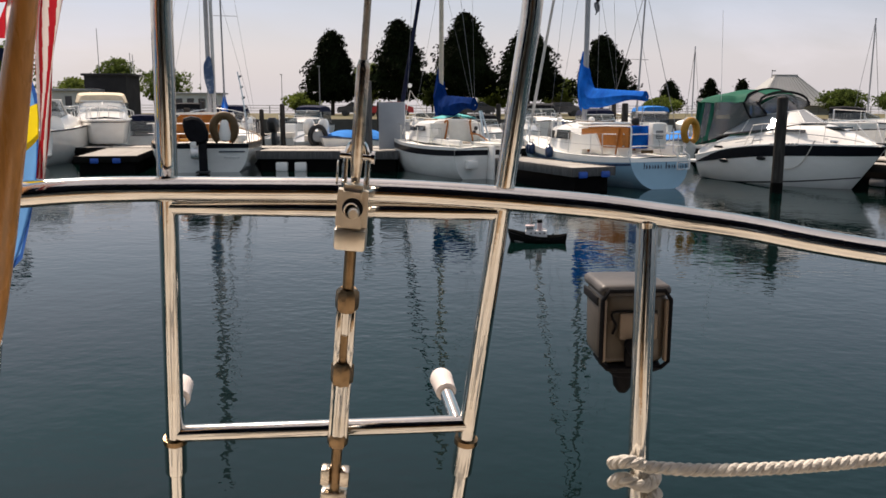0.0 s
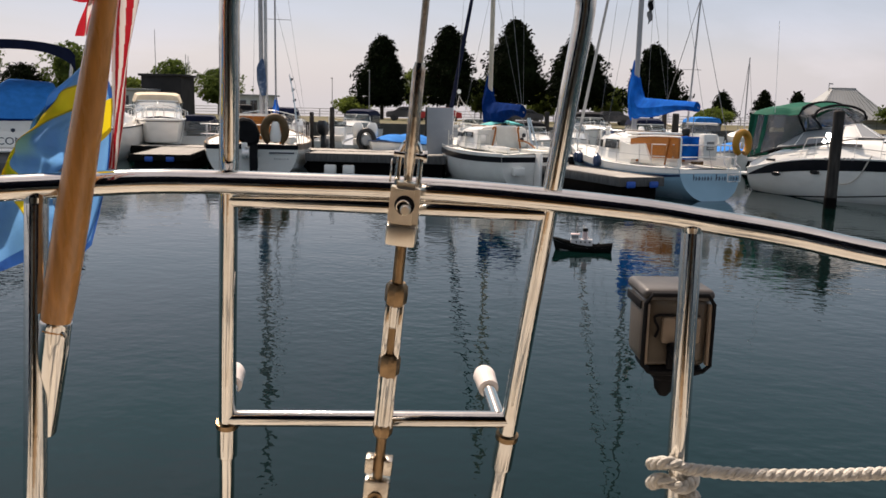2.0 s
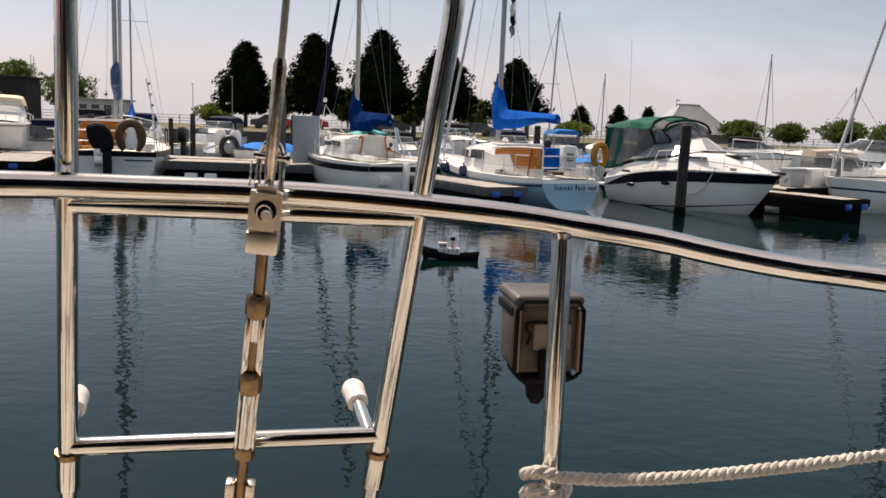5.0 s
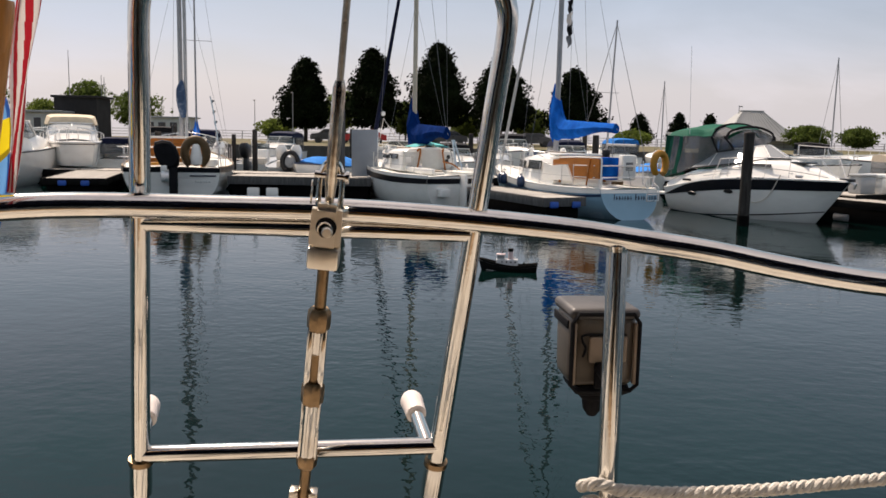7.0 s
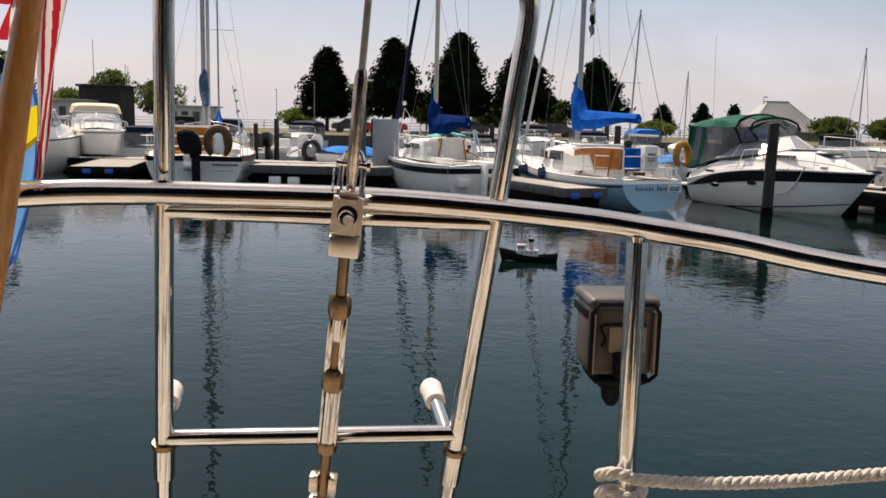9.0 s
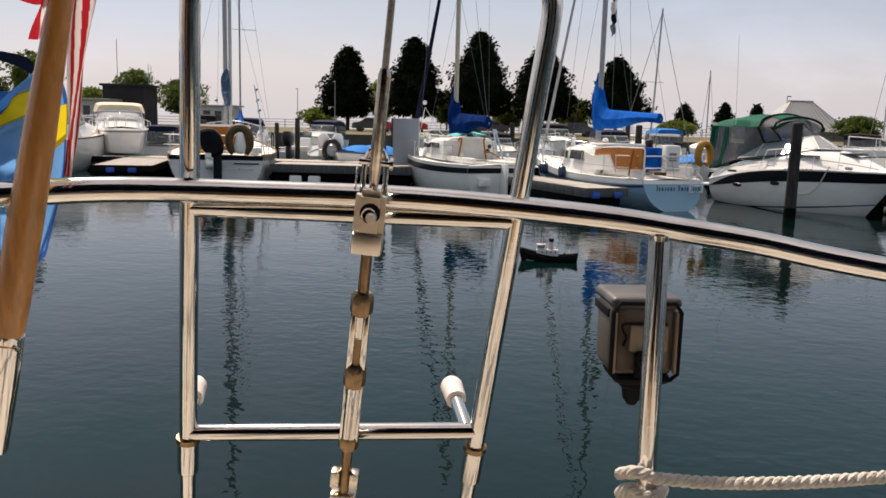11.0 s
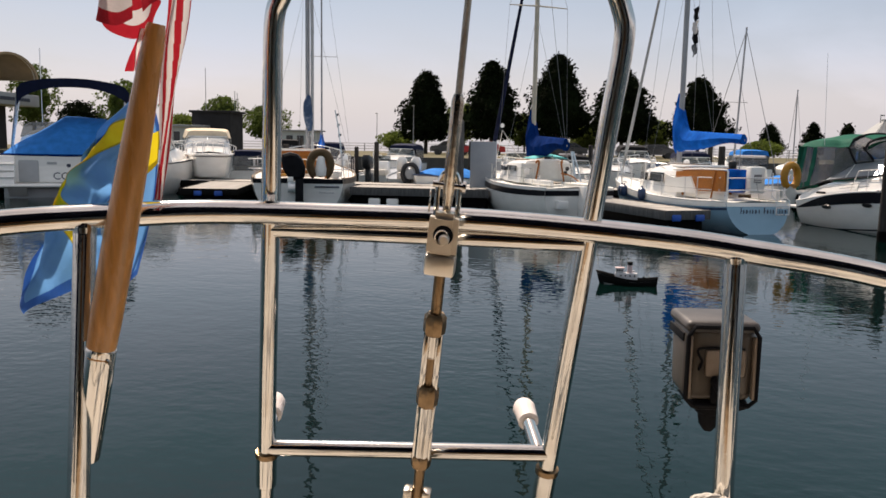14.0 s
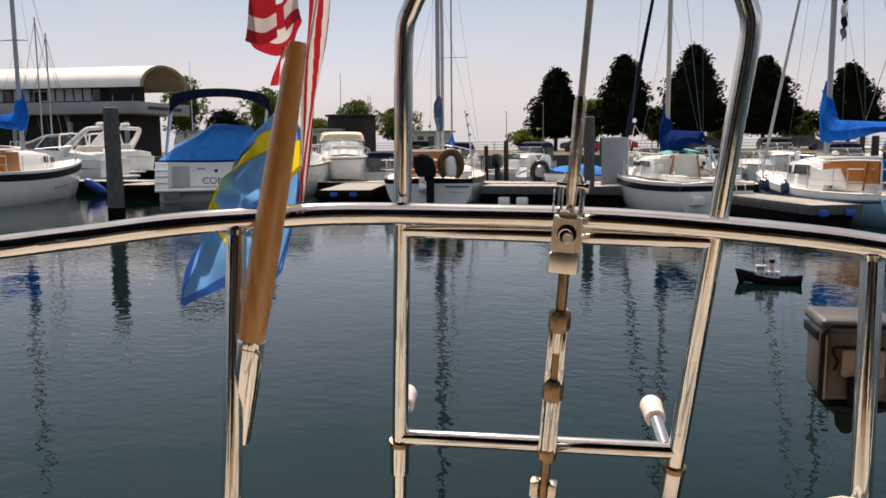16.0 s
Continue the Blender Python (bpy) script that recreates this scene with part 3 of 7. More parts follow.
part("unseen_dark_sole", box(-0.4, 0.4, -1.75, 0.1, DECK_Z + 0.004, DECK_Z + 0.02, 0.004), M_TEAK_GREY, own)
part("companionway", box(-0.35, 0.35, -1.8, -1.77, DECK_Z + 0.05, DECK_Z + 0.58, 0.01), M_TEAK, own)
# unseen navy canvas, added to give the rail its dark reflected band
part("unseen_dodger", sheet(lambda u, v: Vector((-1.3 + 2.65 * u, -1.9 + 0.75 * v, DECK_Z + 0.55 + 0.95 * math.sin(math.pi * u) ** 0.4 * (0.25 + 0.75 * v ** 0.5))), 20, 10, 0.012), M_NAVY, own)
part("unseen_dodger_curtain", sheet(lambda u, v: Vector((-1.3 + 2.65 * u, -1.88 + 0.02 * math.sin(20 * u), DECK_Z + 0.5 + 0.85 * v * math.sin(math.pi * u) ** 0.3)), 16, 6, 0.01), M_NAVY, own)
part("bimini", sheet(lambda u, v: Vector((-1.5 + 3.05 * u, -2.2 + 2.75 * v, 2.42 + 0.2 * math.sin(math.pi * u) ** 0.5 + 0.06 * math.sin(math.pi * v))), 16, 10, 0.012), M_NAVY, own)
part("bimini_valance", sheet(lambda u, v: Vector((-1.5 + 3.05 * u, 0.55 + 0.02 * v, 2.43 - 0.1 * v + 0.2 * math.sin(math.pi * u) ** 0.5)), 16, 2, 0.012), M_NAVY, own)
for sx in (-1.42, 1.47):
    part("bimini_leg", tube([(sx, -0.5, 2.5), (sx * 0.8, -1.2, DECK_Z)], 0.012, 8), M_STEEL, own)
    part("side_curtain", sheet(lambda u, v: Vector((sx + 0.02 * math.sin(12 * u), -2.1 + 1.9 * u, DECK_Z + 0.05 + 1.22 * v)), 10, 6, 0.01), M_NAVY, own)

# stern rail
rail = empty("stern_rail", pose(0, 0, DECK_Z), "polished stainless steel stern rail on stanchions", "railing")
def loc(p):
    return Vector(p) - Vector((0, 0, DECK_Z))
part("top_rail", tube([loc(p) for p in RAIL], RAIL_R, 24, smooth=7), M_STEEL, rail)
def stanchion(top, foot):
    part("stanchion", tube([loc(top), loc(foot)], TUBE_R * 1.06, 18), M_STEEL, rail)
    t = Vector(top)
    d = (Vector(foot) - t).normalized()
    part("weld_collar", tube([loc(t + d * 0.012), loc(t + d * 0.019), loc(t + d * 0.028)], [TUBE_R * 1.14, TUBE_R * 1.06, TUBE_R * 0.99], 18), M_STEEL, rail)
    part("base_flange", lathe([(0.034, 0.0), (0.034, 0.006), (0.018, 0.012), (0.016, 0.03)], 18, m=Matrix.Translation(loc(foot))), M_STEEL, rail)
stanchion((-0.431, 0.996, 1.872), (-0.452, 0.955, DECK_Z))
stanchion((0.368, 1.114, 1.844), (0.372, 1.112, DECK_Z))
stanchion((-1.17, 0.3, 1.8), (-1.16, 0.28, DECK_Z))
stanchion((1.22, 0.45, 1.769), (1.2, 0.43, DECK_Z))

# folding swim ladder, folded up behind the rail
def lad(x, z):
    """A point of the ladder's plane: x taken at the rail's height."""
    return Vector((x - (0.092 + 0.065 * (x + 0.241)) * (1.87 - z), 1.127 + 0.2 * (1.87 - z), z))
ladder = empty("swim_ladder", pose(0, 0, DECK_Z), "folded stainless steel swim ladder behind the stern rail", "ladder")
LX, RX = -0.241, 0.187
TOP = 2.165
TL, TR = TOP + 0.022, TOP + 0.006
arch = [lad(LX, 1.506)] + [lad(LX, z) for z in (1.7, 1.9, 2.0, TL - 0.075)] + [lad(LX + 0.009, TL - 0.04), lad(LX + 0.028, TL - 0.012), lad(LX + 0.07, TL - 0.001), lad(0, (TL + TR) / 2)]
arch += [lad(RX - 0.07, TR), lad(RX - 0.028, TR - 0.012), lad(RX - 0.009, TR - 0.04)] + [lad(RX, z) for z in (TR - 0.075, 2.0, 1.9, 1.7, 1.506)]
part("side_tube", tube([loc(p) for p in arch], TUBE_R, 18, smooth=4), M_STEEL, ladder)
for x in (LX, RX):
    part("lower_tube", tube([loc(lad(x, 1.52)), loc(lad(x, DECK_Z + 0.03))], TUBE_R * 0.9, 16), M_STEEL, ladder)
    part("hinge_sleeve", tube([loc(lad(x, 1.503)), loc(lad(x, 1.5)), loc(lad(x, 1.465)), loc(lad(x, 1.45)), loc(lad(x, 1.447))], [TUBE_R * 1.0, TUBE_R * 1.22, TUBE_R * 1.22, TUBE_R * 1.2, TUBE_R * 0.95], 18), M_STEEL, ladder)
    part("hinge_ring", tube([loc(lad(x, 1.507)), loc(lad(x, 1.499))], TUBE_R * 1.32, 18), M_BRONZE, ladder)
    part("hinge_pin", tube([loc(lad(x, 1.49)) + Vector((-0.0145, 0, 0)), loc(lad(x, 1.49)) + Vector((0.0145, 0, 0))], 0.0028, 8), M_STEEL_WORN, ladder)
part("upper_rung", tube([loc(lad(LX, 1.85)), loc(lad(RX, 1.843))], TUBE_R * 0.95, 16), M_STEEL, ladder)
part("lower_rung", tube([loc(lad(LX, 1.513)), loc(lad(RX, 1.531))], TUBE_R * 0.97, 16), M_STEEL, ladder)
for x, z in ((LX + 0.0, 1.521), (RX - 0.017, 1.533)):
    a = loc(lad(x, z))
    d = Vector((-0.2, 0.94, 0.24)).normalized()
    part("standoff", tube([a, a + d * 0.088], TUBE_R * 0.82, 14), M_STEEL, ladder)
    cap = lathe([(0.012, -0.026), (0.0155, -0.024), (0.0165, 0.0), (0.0175, 0.014), (0.015, 0.021), (0.008, 0.024)], 20)
    moved(cap, Matrix.Translation(a + d * 0.1) @ d.to_track_quat("Z", "Y").to_matrix().to_4x4())
    part("end_cap", cap, M_WHITE_CAP, ladder, "white plastic end cap")

# backstay with its open-bodied turnbuckle
BS = [(0.0335, 1.018, 2.17), (-0.0395, 1.135, 1.45)]
def bs(z):
    u = (2.17 - z) / 0.72
    return Vector((BS[0][0] + (BS[1][0] - BS[0][0]) * u, BS[0][1] + (BS[1][1] - BS[0][1]) * u, z))
stay = empty("backstay", pose(0, 0, DECK_Z), "wire backstay with a tarnished turnbuckle crossing the stern rail", "rigging")
part("wire", tube([loc(bs(2.02)), loc(bs(3.6))], 0.0042, 10), M_WIRE, stay)
part("swage_stud", tube([loc(bs(2.028)), loc(bs(2.02)), loc(bs(1.912)), loc(bs(1.905))], [0.0055, 0.0078, 0.008, 0.006], 14), M_STEEL_WORN, stay)
part("swage_eye", tube([loc(bs(1.915)), loc(bs(1.885))], [0.008, 0.005], 12), M_STEEL_WORN, stay)
AX = (bs(2.0) - bs(1.5)).normalized()
FRAME = Matrix((Vector((1, 0, 0)) - AX * AX.x, AX.cross(Vector((1, 0, 0)) - AX * AX.x), AX)).transposed().to_4x4()
def at(z, dy=0.0):
    return Matrix.Translation(loc(bs(z)) + Vector((0, dy, 0))) @ FRAME
for sx in (-1, 1):
    link = [(sx * 0.0125, 0, -0.02), (sx * 0.0135, 0, 0.012), (sx * 0.0125, 0, 0.034), (sx * 0.008, 0, 0.047), (sx * 0.003, 0, 0.05)]
    part("toggle_strap", moved(tube(link, 0.0035, 10, smooth=4), at(1.885)), M_STEEL, stay)
part("upper_pin", moved(tube([(-0.02, 0, 0), (0.02, 0, 0)], 0.0045, 12), at(1.918)), M_STEEL, stay)
part("upper_pin_head", moved(tube([(0.017, 0, 0), (0.021, 0, 0)], 0.0075, 12), at(1.918)), M_STEEL, stay)
part("split_ring", moved(tube([(-0.022 - 0.001 * math.cos(a), 0.012 * math.cos(a), -0.014 + 0.014 * math.sin(a)) for a in [2 * math.pi * k / 14 for k in range(15)]], 0.0011, 6), at(1.91)), M_STEEL_WORN, stay)
plate = box(-0.0192, 0.0192, -0.012, 0.012, -0.03, 0.028, 0.0)
for v in plate.verts:
    if v.co.z > 0:
        v.co.x *= 0.93
bmesh.ops.bevel(plate, geom=list(plate.edges), offset=0.0068, segments=4, affect="EDGES")
fork_ = part("fork", moved(plate, at(1.858, -0.014)), M_STEEL_BRUSHED, stay)
# black disc on the plate imitates the dark of a hole
part("fork_hole_disc", moved(lathe([(0.0118, -0.0008), (0.0125, 0.0), (0.0118, 0.0012), (0.001, 0.0008)], 20, m=pose(0.001, -0.0262, 0.004, 90)), at(1.858)), M_BLACK_MATT, fork_)
part("pin_end", moved(lathe([(0.0068, 0), (0.0068, 0.006), (0.005, 0.008)], 16, m=pose(0.003, -0.0275, 0.0, 90)), at(1.858)), M_STEEL_BRUSHED, fork_)
part("cotter_ring", moved(tube([(0.0085 * math.cos(a), -0.030 - 0.001 * math.sin(3 * a), 0.002 + 0.0085 * math.sin(a)) for a in [0.4 + 4.6 * k / 16 for k in range(17)]], 0.0012, 6), at(1.858)), M_STEEL_WORN, stay)
block = box(-0.0192, 0.0192, -0.0135, 0.012, -0.016, 0.012, 0.004)
part("fork_block", moved(block, at(1.822, -0.012)), M_STEEL_BRUSHED, fork_)
part("upper_screw", tube([loc(bs(1.815)), loc(bs(1.745))], 0.0073, 14), M_BRONZE, stay)
# the body: two bosses and two side bars
def boss(z0, z1, r):
    return tube([loc(bs(z0)), loc(bs(z0 - 0.004)), loc(bs((z0 + z1) / 2)), loc(bs(z1 + 0.004)), loc(bs(z1))], [r * 0.78, r, r * 1.04, r, r * 0.8], 8)
part("upper_boss", boss(1.752, 1.722, 0.0145), M_BRONZE, stay)
part("lower_boss", boss(1.652, 1.62, 0.0145), M_BRONZE, stay)
for sx in (-1, 1):
    for zz0, zz1 in ((1.728, 1.645), (1.628, 1.542)):
        part("body_bar", moved(box(sx * 0.0085 - 0.004, sx * 0.0085 + 0.004, -0.0072, 0.0072, (zz1 - zz0) / 2, (zz0 - zz1) / 2, 0.002), at((zz0 + zz1) / 2)), M_STEEL, stay)
for zz0, zz1, mm in ((1.725, 1.69, M_STEEL), (1.692, 1.65, M_BRONZE), (1.625, 1.6, M_STEEL_WORN)):
    part("inner_screw", tube([loc(bs(zz0)), loc(bs(zz1))], 0.0068, 12), mm, stay)
part("end_boss", boss(1.55, 1.528, 0.0135), M_BRONZE, stay)
part("body_core", tube([loc(bs(1.622)), loc(bs(1.54))], 0.0118, 14), M_STEEL, stay)
part("lower_screw", tube([loc(bs(1.53)), loc(bs(1.44))], 0.0072, 12), M_BRONZE, stay)
for sx in (-1, 1):
    part("lower_ear", moved(box(sx * 0.013 - 0.0065, sx * 0.013 + 0.0065, -0.011, 0.008, -0.013, 0.013, 0.0035), at(1.483)), M_STEEL_WORN, stay)
part("lower_fork", moved(box(-0.0185, 0.0185, -0.012, 0.01, -0.05, 0.022, 0.005), at(1.44)), M_STEEL_WORN, stay)
part("lower_pin", moved(lathe([(0.011, 0), (0.011, 0.003), (0.006, 0.004), (0.006, 0.008)], 18, m=pose(0, -0.012, -0.006, 90)), at(1.44)), M_BRONZE, stay)
part("chainplate", tube([loc(bs(1.4)), Vector((bs(1.25).x, 1.16, 0.0))], 0.012, 8), M_STEEL_WORN, stay)

# flagstaff in a steel socket behind the corner stanchion
STAFF0, STAFF1 = Vector((-0.4055, 0.972, 1.705)), Vector((-0.3165, 0.96, 2.097))
staff = empty("flagstaff", pose(0, 0, DECK_Z), "tapered varnished wooden flagstaff in a steel socket", "flagstaff")
sd = (STAFF1 - STAFF0).normalized()
part("pole", tube([loc(STAFF0 + (STAFF1 - STAFF0) * u) for u in (0, 0.12, 0.35, 0.6, 0.85, 0.97, 1.0)], [0.0165, 0.0188, 0.0192, 0.0172, 0.0138, 0.012, 0.0095], 18, smooth=3), M_STAFF, staff)
part("socket", tube([loc(STAFF0 + sd * 0.012), loc(STAFF0 + sd * 0.011), loc(STAFF0 - sd * 0.06 + Vector((-0.004, 0.016, 0))), loc(STAFF0 - sd * 0.15 + Vector((-0.014, 0.042, 0)))], [0.0172, 0.0182, 0.0172, 0.015], 18), M_STEEL, staff)
part("set_screw", tube([loc(STAFF0 + Vector((0.010, -0.006, -0.004))), loc(STAFF0 + Vector((0.018, -0.01, -0.004)))], 0.003, 8), M_STEEL, staff)
# ---- flags ----
# the blue and yellow flag: u runs out from the staff, v down along it; the free end has swung round and hangs outboard
def along(path, u):
    f = u * (len(path) - 1)
    i = min(int(f), len(path) - 2)
    return path[i].lerp(path[i + 1], f - i)


# four lines of the cloth from the staff to the fly: upper hem, both sides of the yellow bar, lower hem
FLAG_LINES = [catmull(q, 12) for q in (
    [(-0.345, 1.0, 2.053), (-0.388, 1.03, 2.014), (-0.445, 1.075, 1.968), (-0.477, 1.095, 1.927), (-0.508, 1.105, 1.876), (-0.566, 1.1, 1.812), (-0.594, 1.1, 1.752), (-0.584, 1.1, 1.724)],
    [(-0.369, 1.0, 1.996), (-0.417, 1.035, 1.985), (-0.46, 1.06, 1.959), (-0.491, 1.075, 1.926), (-0.519, 1.085, 1.883), (-0.507, 1.088, 1.834), (-0.491, 1.09, 1.773)],
    [(-0.372, 1.0, 1.966), (-0.419, 1.03, 1.957), (-0.46, 1.055, 1.939), (-0.484, 1.065, 1.912), (-0.504, 1.073, 1.882), (-0.464, 1.066, 1.838), (-0.458, 1.06, 1.778)],
    [(-0.389, 1.0, 1.945), (-0.406, 1.015, 1.914), (-0.422, 1.03, 1.881), (-0.43, 1.035, 1.851), (-0.438, 1.04, 1.814), (-0.448, 1.045, 1.772)])]
FLAG_V = (0.0, 0.38, 0.6, 1.0)


def blue_flag(u, v):
    k = 0 if v < FLAG_V[1] else (1 if v < FLAG_V[2] else 2)
    w = (v - FLAG_V[k]) / (FLAG_V[k + 1] - FLAG_V[k])
    p = along(FLAG_LINES[k], u).lerp(along(FLAG_LINES[k + 1], u), w)
    fold = min(1.0, 4 * u)
    p.y += fold * (0.012 * math.sin(9 * u + 12 * v) + 0.007 * math.sin(26 * v - 9 * u) + 0.004 * math.sin(31 * u + 17 * v))
    p.x += fold * 0.003 * math.sin(19 * v + 11 * u)
    p.z += 0.004 * math.sin(14 * v) * u ** 2
    return p


def blue_pick(u, v):
    if 0.38 < v < 0.6:
        return 3 if (v < 0.4 or v > 0.58 or u > 0.975) else 2
    return 1 if (u > 0.955 or v < 0.05) else 0


LOBE = [catmull(q, 12) for q in (
    [(-0.36, 1.015, 2.035), (-0.385, 1.045, 1.938), (-0.411, 1.06, 1.823), (-0.424, 1.065, 1.763)],
    [(-0.358, 1.02, 2.034), (-0.361, 1.05, 1.99), (-0.369, 1.06, 1.945), (-0.377, 1.068, 1.885), (-0.388, 1.07, 1.838), (-0.408, 1.075, 1.79)])]


def blue_lobe(u, v):
    """The fold that has swung to the other side of the staff."""
    p = along(LOBE[0], u).lerp(along(LOBE[1], u), v)
    p.y += 0.006 * math.sin(8 * u + 5 * v)
    return p


def lobe_pick(u, v):
    if 0.24 < u < 0.42:
        return 3 if (u < 0.26 or u > 0.4 or v > 0.93) else 2
    return 1 if (v > 0.9 or u > 0.96) else 0


STRIP = [catmull(q, 12) for q in (
    [(-0.318, 1.0, 2.17), (-0.327, 1.0, 2.098), (-0.333, 1.0, 2.03), (-0.338, 1.0, 1.965), (-0.341, 1.0, 1.897)],
    [(-0.289, 1.0, 2.17), (-0.301, 1.0, 2.096), (-0.31, 1.0, 2.04), (-0.32, 1.0, 1.968), (-0.336, 1.0, 1.894)])]


FOLD = [catmull(q, 8) for q in ([(-0.342, 0.99, 2.095), (-0.352, 1.0, 2.072), (-0.364, 1.012, 2.05)], [(-0.35, 0.985, 2.096), (-0.366, 0.995, 2.07), (-0.38, 1.01, 2.048)])]


def striped_fold(u, v):
    """A short fold that hangs on the other side of the staff."""
    p = along(FOLD[0], u).lerp(along(FOLD[1], u), v)
    p.y += 0.004 * math.sin(7 * v + 4 * u)
    return p


def striped_flag(u, v):
    """Hangs limp from the staff's head, gathered into a narrow fall beside it."""
    p = along(STRIP[0], u).lerp(along(STRIP[1], u), v)
    p.y += 0.004 * math.sin(8 * v + 3 * u)
    p.x += 0.0025 * math.sin(9 * u + 6 * v)
    return p


def striped_roll(u, v):
    """The turn of cloth wound round the staff's head."""
    a = -0.6 + 5.9 * u
    r = 0.037 + 0.006 * u - 0.009 * v + 0.003 * math.sin(5 * a)
    x, y = r * math.cos(a), r * math.sin(a)
    return Vector((-0.347 + x * 0.82, 0.958 + y * 0.9, 2.1 + 0.062 * v + 0.3 * x + 0.012 * math.sin(2 * a + 1) - 0.012 * math.sin(3.1 * v)))


def joined_cloth(name, sheets, mats, label):
    bm = bmesh.new()
    for f, nu, nv, pick in sheets:
        g = [[bm.verts.new(f(i / nu, j / nv)) for j in range(nv + 1)] for i in range(nu + 1)]
        for i in range(nu):
            for j in range(nv):
                fc = bm.faces.new((g[i][j], g[i + 1][j], g[i + 1][j + 1], g[i][j + 1]))
                fc.material_index = pick((i + 0.5) / nu, (j + 0.5) / nv)
                fc.smooth = True
    me = bpy.data.meshes.new(name)
    bm.to_mesh(me)
    bm.free()
    for m in mats:
        me.materials.append(m)
    return tagged(new(name, me), label, "flag", "flags on the staff")


joined_cloth("blue_yellow_flag", [(blue_flag, 70, 60, blue_pick), (blue_lobe, 40, 16, lobe_pick)], [M_SE_BLUE, M_SE_HEM, M_SE_YELLOW, M_SE_YHEM], "blue flag with a yellow cross hanging limp from the staff")
joined_cloth("striped_flag", [(striped_flag, 60, 42, lambda u, v: int(v * 6.0 + u * 1.6) % 2), (striped_roll, 48, 24, lambda u, v: 1 if 0.42 < v < 0.66 else 0), (striped_fold, 24, 18, lambda u, v: 1 if 0.3 < v < 0.55 else 0)], [M_US_RED, M_US_WHITE], "red and white striped flag wound round the staff head")
# ---- lamp housing clamped to the stanchion ----
lamp = empty("rail_lamp", pose(0, 0, DECK_Z), "smoked brown plastic lamp housing clamped outboard of the rail", "lamp")
LM = Matrix.Translation(loc((0.372, 1.232, 1.679))) @ pose(0, 0, 0, 0, 0, 4) @ Matrix.Scale(1.055, 4)
body = box(-0.046, 0.046, -0.045, 0.045, -0.056, 0.046, 0.016, seg=4)
for v in body.verts:
    if v.co.z < 0:
        v.co.y = v.co.y * 0.9 - 0.002
part("housing", moved(body, LM), M_HOUSING, lamp)
part("lid", moved(box(-0.048, 0.048, -0.0475, 0.05, 0.037, 0.053, 0.008, seg=4), LM), M_HOUSING_TOP, lamp, "sun-faded grey lid")
rim = [(-0.036, -0.048, -0.058), (-0.045, -0.048, -0.05), (-0.045, -0.049, 0.034), (-0.037, -0.049, 0.046), (0.037, -0.049, 0.046), (0.045, -0.049, 0.034), (0.045, -0.048, -0.05), (0.036, -0.048, -0.058), (-0.036, -0.048, -0.058)]
part("rim", moved(tube(rim, 0.0032, 8), LM), M_BLACK_MATT, lamp)
for sx in (-1, 1):
    part("edge_rib", moved(box(sx * 0.0425 - 0.0035, sx * 0.0425 + 0.0035, -0.05, -0.04, -0.05, 0.034, 0.002), LM), M_HOUSING_EDGE, lamp)
part("band", moved(box(-0.0475, -0.044, -0.03, 0.046, 0.022, 0.034, 0.001), LM), M_BLACK_MATT, lamp)
part("face_frame", moved(tube([(-0.03, -0.047, -0.012), (-0.026, -0.047, 0.0), (-0.031, -0.047, 0.01), (-0.026, -0.047, 0.018), (0.028, -0.047, 0.018)], 0.0016, 6, smooth=4), LM), M_BLACK_MATT, lamp)
part("face", moved(box(-0.022, 0.03, -0.05, -0.044, -0.02, 0.016, 0.004), LM), M_HOUSING_EDGE, lamp)
part("latch", moved(box(-0.014, 0.012, -0.054, -0.044, -0.055, -0.018, 0.004), LM), M_BLACK_MATT, lamp)
part("base", moved(box(-0.036, 0.042, -0.04, 0.036, -0.07, -0.052, 0.01), LM), M_BLACK_MATT, lamp)
part("cable_gland", moved(lathe([(0.021, -0.066), (0.019, -0.08), (0.015, -0.084), (0.013, -0.098), (0.006, -0.108)], 14), LM), M_BLACK_MATT, lamp)
part("clamp", tube([loc((0.37, 1.19, 1.651)), loc((0.369, 1.12, 1.65))], 0.009, 10), M_BLACK_MATT, lamp)

# ---- mooring rope, three strands laid round one another ----
rope = empty("mooring_rope", pose(0, 0, DECK_Z), "thick white three-strand rope knotted round a stanchion", "rope")
def strand_rope(points, r, pitch, name):
    path = catmull(points, 24)
    n = len(path)
    run = [0.0]
    for a, b in zip(path, path[1:]):
        run.append(run[-1] + (b - a).length)
    for k in range(3):
        pts = []
        for i, p in enumerate(path):
            d = (path[min(i + 1, n - 1)] - path[max(i - 1, 0)]).normalized()
            s = d.cross(Vector((0, 0, 1))).normalized()
            w = s.cross(d)
            a = 2 * math.pi * (run[i] / pitch + k / 3)
            pts.append(p + r * 0.52 * (s * math.cos(a) + w * math.sin(a)))
        part(name, tube(pts, r * 0.56, 8), M_ROPE, rope)
strand_rope([loc(p) for p in ((0.372, 1.085, 1.516), (0.4, 1.075, 1.518), (0.45, 1.062, 1.522), (0.54, 1.05, 1.531), (0.64, 1.045, 1.543), (0.78, 1.045, 1.56), (1.2, 1.07, 1.61), (2.4, 1.2, 1.78), (3.6, 1.42, 1.98))], 0.0081, 0.034, "rope_strand")
